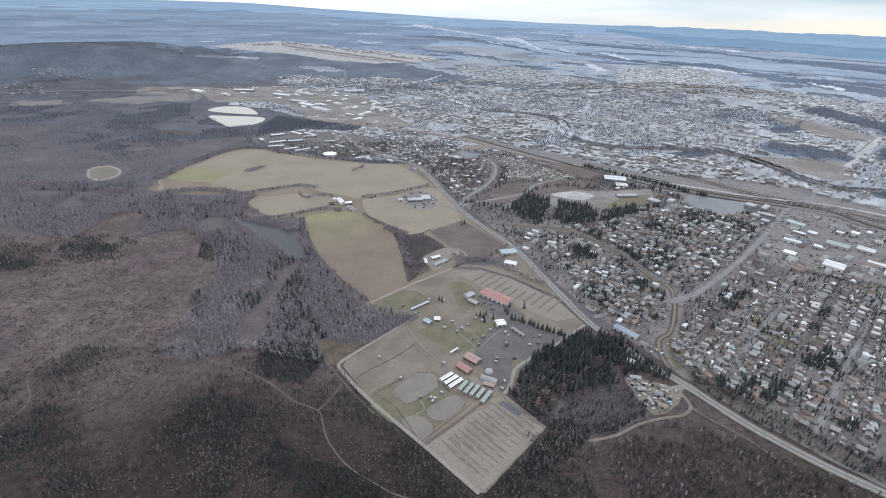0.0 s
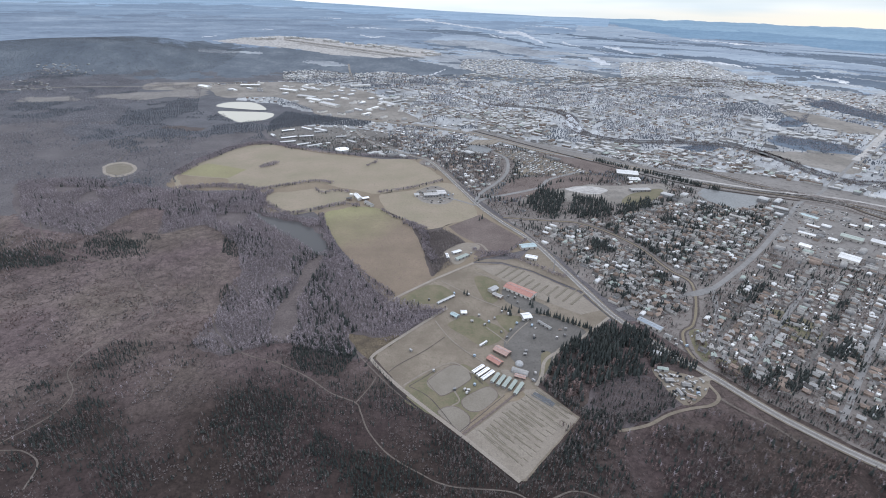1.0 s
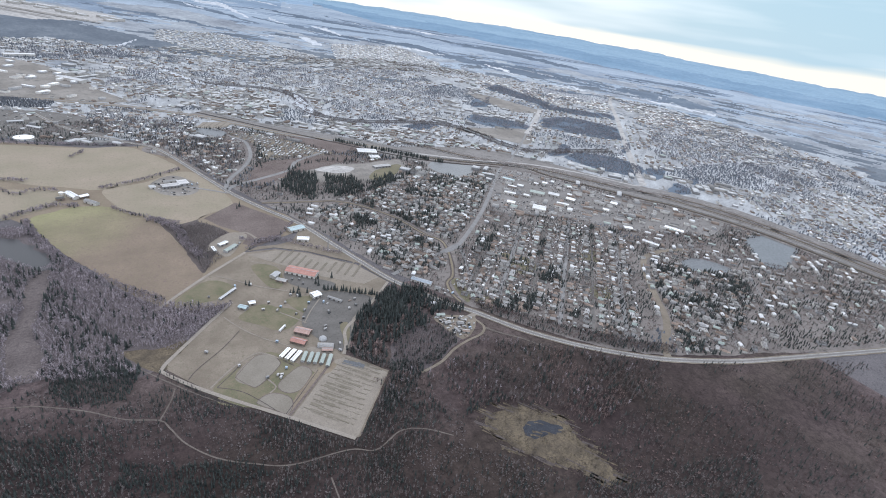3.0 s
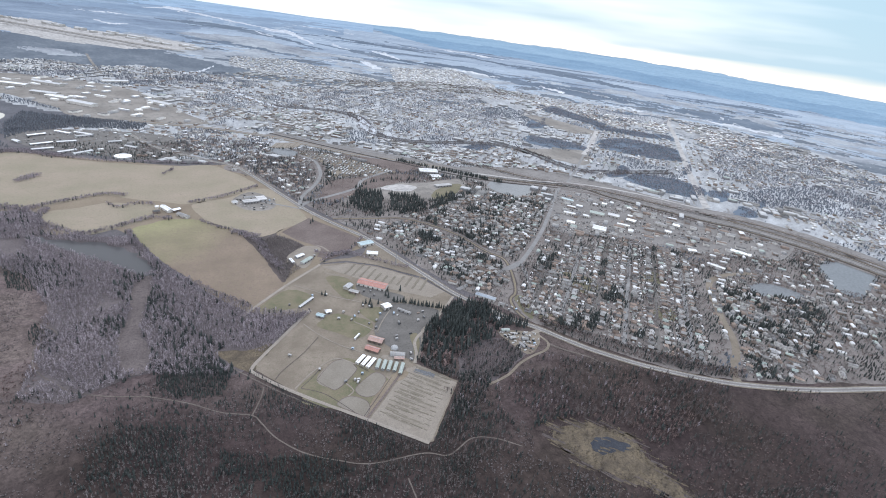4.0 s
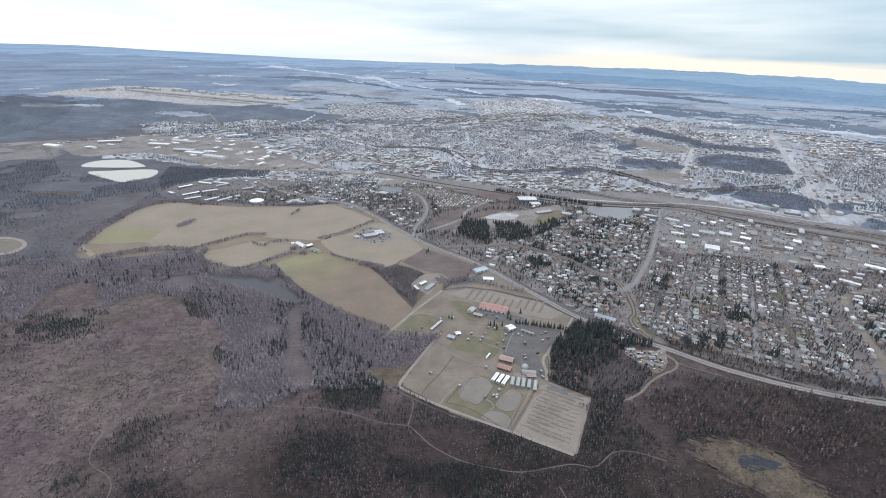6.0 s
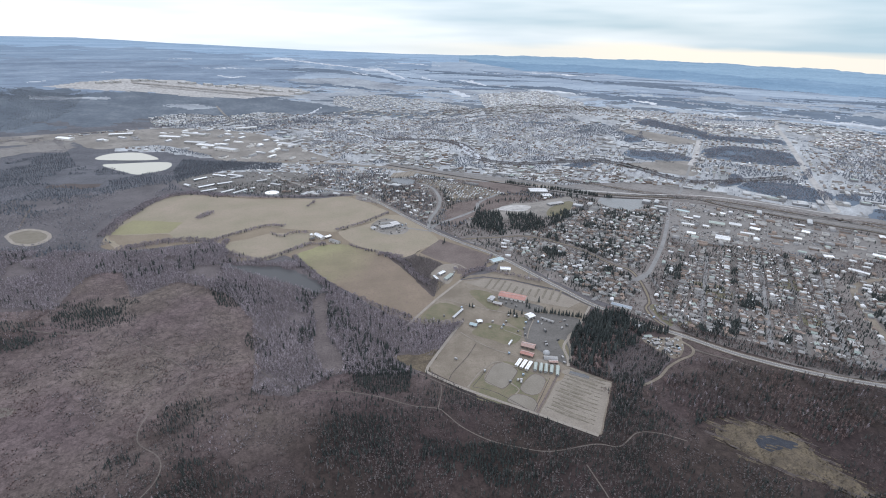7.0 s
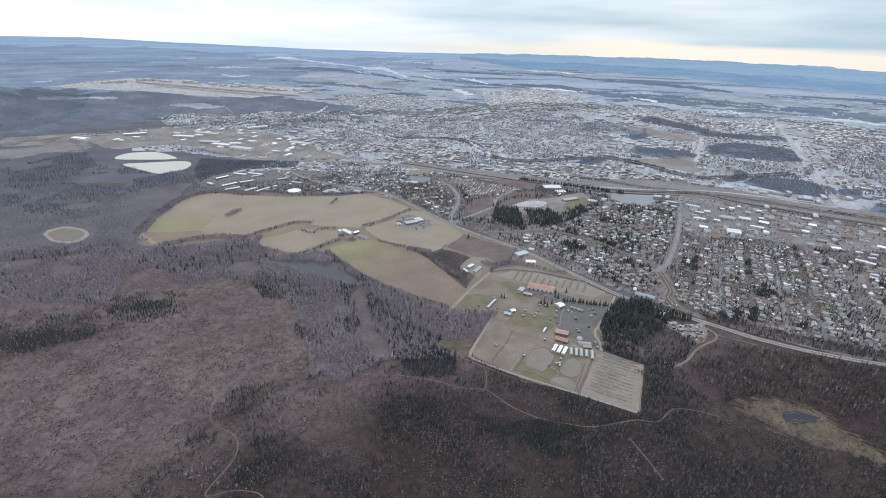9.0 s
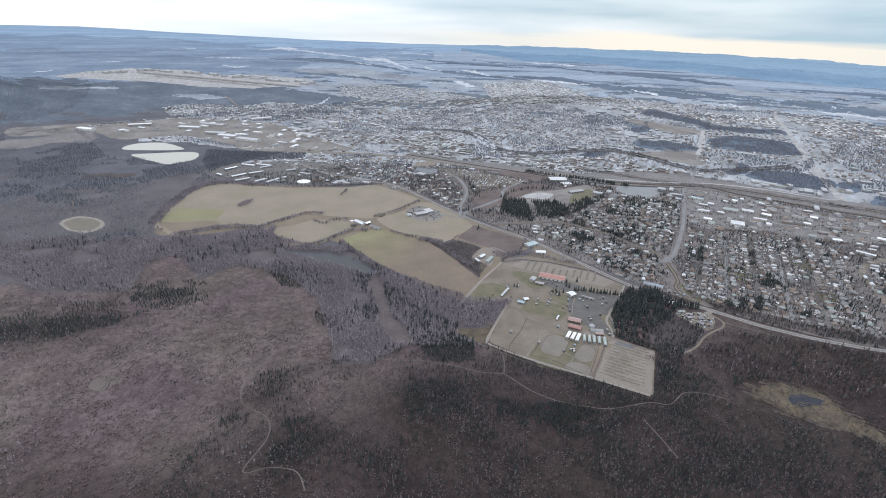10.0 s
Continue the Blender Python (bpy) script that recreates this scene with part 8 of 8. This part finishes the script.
def tank(x, y, radius, label):
    ob = empty("round_tank", x, y, 0.35)
    bm = bmesh.new()
    bmesh.ops.create_cone(bm, cap_ends=True, segments=32, radius1=radius, radius2=radius, depth=4.0, matrix=Matrix.Translation((0, 0, 2)))
    part("wall", bm, M["wall_pale"], ob)
    bm = bmesh.new()
    bmesh.ops.create_cone(bm, cap_ends=True, segments=32, radius1=radius + 0.3, radius2=0.5, depth=1.6, matrix=Matrix.Translation((0, 0, 4.82)))
    part("roof", bm, M["roof_white"], ob)
    return tagged(ob, label, "tank")


def trailer(x, y, turn, length=6.0, mat="roof_white", label="white camping trailer parked on gravel"):
    ob = empty("trailer", x, y, 0.45, turn)
    bm = bmesh.new()
    box(bm, -length / 2, length / 2, -1.2, 1.2, 0.55, 2.8)
    bmesh.ops.bevel(bm, geom=bm.edges[:], offset=0.2, segments=2, affect="EDGES")
    part("body", bm, M[mat], ob)
    bm = bmesh.new()
    for s in (-1, 1):
        box(bm, -length * 0.35, length * 0.35, s * 1.2 - 0.03, s * 1.2 + 0.03, 1.5, 2.2)
    part("window_band", bm, M["glass"], ob)
    for s in (-1, 1):
        for q in (-0.3, 0.3):
            bm = bmesh.new()
            bmesh.ops.create_cone(bm, cap_ends=True, segments=10, radius1=0.4, radius2=0.4, depth=0.3, matrix=Matrix.Translation((length * q, s * 1.05, 0.4)) @ Matrix.Rotation(math.pi / 2, 4, "X"))
            part("wheel", bm, M["rubber"], ob)
    return tagged(ob, label, "trailer", "parked trailers")


def mast(x, y, h):
    ob = empty("radio_mast", x, y, 0.2)
    for i in range(3):
        a = 2 * math.pi * i / 3
        bm = bmesh.new()
        bmesh.ops.create_cone(bm, cap_ends=True, segments=6, radius1=0.22, radius2=0.14, depth=h, matrix=Matrix.Translation((0.9 * math.cos(a), 0.9 * math.sin(a), h / 2)))
        part("leg", bm, M["steel"], ob)
    for k in range(12):
        bm = bmesh.new()
        z = h * (k + 0.5) / 12
        box(bm, -0.95, 0.95, -0.1, 0.1, z, z + 0.2)
        box(bm, -0.1, 0.1, -0.95, 0.95, z + 0.3, z + 0.5)
        part("brace", bm, M["steel"], ob)
    bm = bmesh.new()
    box(bm, -3.0, 3.0, -2.0, 2.0, 0, 0.5)
    part("footing", bm, M["wall_pale"], ob)
    return tagged(ob, "tall lattice mast on a pale footing", "mast")


dome()
building("open_shed", "long narrow shed with a dull grey roof on the plaza", 98, 524, 21, 4, -50, 2.6, M["roof_grey"], M["wall_grey"], 0.6, "shed", 3)
quonset(55, 433, 19, 4.5, -24)
tank(-311, 1315, 18, "wide white round tank at the edge of a field")
tank(-228, 975, 3.5, "white round silo beside the farm barns")
mast(137, 668, 26)
trailer(17, 482, 45, 13, "roof_white", "long white-roofed bus parked beside a barn")
SPOTS = ((15, 543), (-5, 551), (5, 529), (21, 522), (27, 529), (35, 537), (41, 507), (47, 496), (53, 512), (72, 534), (63, 527), (81, 500), (124, 517), (120, 503), (67, 470), (65, 464), (5, 459), (-70, 466), (-42, 431), (-19, 402), (-8, 402), (-4, 401), (3, 410), (-6, 397), (72, 431), (68, 419), (-52, 578), (3, 594), (-17, 596), (46, 553), (54, 548), (59, 592), (68, 589), (70, 577), (82, 523), (109, 498))
SPOTS = SPOTS + ((228, 432), (240, 428), (246, 421), (229, 410), (243, 405), (238, 408), (218, 431), (257, 500), (262, 495), (254, 490), (266, 488), (8, 715), (12, 722), (20, 742), (-40, 960), (-80, 1003), (-25, 990), (-15, 995))
for i, (x, y) in enumerate(SPOTS):
    white = i % 3 != 1
    trailer(x, y, RNG.uniform(0, 180), RNG.uniform(2.4, 4.2), "house_white" if white else ("wall_grey" if i % 2 else "roof_blue"), "white camping trailer parked on gravel" if white else "grey trailer parked on worn grass")


def spruce_tree(x, y, h):
    ob = empty("spruce_tree", x, y, 0.3)
    bm = bmesh.new()
    bmesh.ops.create_cone(bm, cap_ends=True, segments=6, radius1=0.22, radius2=0.05, depth=h * 0.9, matrix=Matrix.Translation((0, 0, h * 0.45)))
    part("trunk", bm, M["bark"], ob)
    bm = bmesh.new()
    for k in range(9):
        z0 = h * (0.08 + 0.86 * k / 9)
        r0 = 0.19 * h * (1 - k / 9.6)
        top = bm.verts.new((0, 0, min(h, z0 + 0.24 * h)))
        n = 9
        ring = []
        for s in range(n):
            a = 2 * math.pi * s / n + k
            q = r0 * RNG.uniform(0.6, 1.2)
            ring.append(bm.verts.new((q * math.cos(a), q * math.sin(a), z0 + RNG.uniform(-0.25, 0.1))))
        for s in range(n):
            bm.faces.new((ring[s], ring[(s + 1) % n], top))
    part("crown", bm, M["spruce"], ob)
    return tagged(ob, "tall narrow dark spruce beside the fairground plaza", "spruce", "fairground spruces")


trees = [spruce_tree(0, 0, h) for h in (8.5, 10.0, 11.5)]
ROW = [(92 + 64 * k / 21, 556 - 36 * k / 21) for k in range(22)] + [(95, 584), (113, 582), (48, 556), (52, 560), (55, 553), (60, 562), (68, 553), (58, 548), (-2, 598), (2, 594), (40, 868), (32, 860), (88, 572), (90, 566)]
for i, (x, y) in enumerate(ROW):
    m = pose(x + RNG.uniform(-1.5, 1.5), y + RNG.uniform(-1.5, 1.5), 0.3, 0, 0, RNG.uniform(0, 360))
    if i < 3:
        trees[i].matrix_basis = m
    else:
        copy_thing(trees[i % 3], m)


def many_cars(name, x, y, turn, label):
    """Parked cars, each a body with a lower bonnet and boot, as one mesh."""
    prof = np.array([(-2.2, 0.35), (2.2, 0.35), (2.2, 0.95), (1.1, 1.05), (0.55, 1.5), (-1.2, 1.5), (-1.9, 1.0), (-2.2, 0.95)])
    n, m = len(x), len(prof)
    v = np.concatenate([np.c_[prof[:, 0], np.full(m, -0.9), prof[:, 1]], np.c_[prof[:, 0], np.full(m, 0.9), prof[:, 1]]])
    quads = np.array([(i, (i + 1) % m, (i + 1) % m + m, i + m) for i in range(m)])
    tris = np.array([(0, i, i + 1) for i in range(1, m - 1)] + [(m, m + i + 1, m + i) for i in range(1, m - 1)])
    c, s = np.cos(np.radians(turn))[:, None], np.sin(np.radians(turn))[:, None]
    p = lay((x[:, None] + v[:, 0] * c - v[:, 1] * s).ravel(), (y[:, None] + v[:, 0] * s + v[:, 1] * c).ravel(), np.tile(v[:, 2] + 0.45, n))
    at = (np.arange(n) * 2 * m)[:, None, None]
    paint = RNG.choice(4, n, p=(0.22, 0.33, 0.30, 0.15))
    idx = np.concatenate([np.repeat(paint, len(quads)), np.repeat(paint, len(tris))])
    ob = link_mesh(name, p, [(quads[None] + at).reshape(-1, 4), (tris[None] + at).reshape(-1, 3)], [M["house_white"], M["roof_grey"], M["glass"], M["wall_brown"]], idx)
    return tagged(ob, label, "cars", kind="stuff")


# cars beside the houses and in the yards
k = RNG.uniform(0, 1, len(sites)) < 0.85
cx = sites[k, 0] + RNG.uniform(-9, 9, k.sum())
cy = sites[k, 1] + RNG.uniform(-9, 9, k.sum())
x, y = spread(INDUSTRY, 10, lambda x, y: value_noise(x, y, 40, 88) > 0.5)
x2, y2 = spread(YARD, 7)
x3, y3 = spread([(60, 470), (90, 545), (145, 512), (100, 462)], 26)
x4, y4 = spread(VILLAGE, 20)
x5, y5 = spread([(-93, 1011), (-52, 1049), (-15, 993), (-27, 945), (-65, 942), (-91, 972)], 13, lambda x, y: (np.hypot(x + 62, y - 986) > 20) & (np.hypot(x + 40, y - 1000) > 18))
x4, y4 = np.r_[x4, x5], np.r_[y4, y5]
cx, cy = np.concatenate([cx, x, x2, x3, x4]), np.concatenate([cy, y, y2, y3, y4])
many_cars("parked_cars", cx, cy, RNG.choice((-45.0, 45.0, 10.0), len(cx)), "parked cars in yards and along the streets")
x, y = spread(DEPOTS, 55, lambda x, y: value_noise(x, y, 110, 89) > 0.5)
n = len(x)
many_houses("depot_sheds", x, y, RNG.choice((-35.0, 55.0), n), RNG.uniform(12, 40, n), RNG.uniform(9, 18, n), RNG.uniform(4, 7, n), RNG.uniform(0.5, 1.2, n), RNG.choice(5, n, p=(0.42, 0.44, 0.14, 0, 0)), RNG.choice((5, 7), n), "sheds in wide depot yards")
x, y = along([(-1650, 4750), (-1400, 4950), (-1100, 4800), (-500, 4250), (-120, 3850)], 60, 60)
n = len(x)
many_houses("airfield_hangars", x, y, RNG.uniform(-50, -35, n), RNG.uniform(30, 90, n), RNG.uniform(25, 50, n), RNG.uniform(8, 16, n), RNG.uniform(1, 3, n), np.zeros(n, int), np.full(n, 5), "pale hangars along a far airfield")
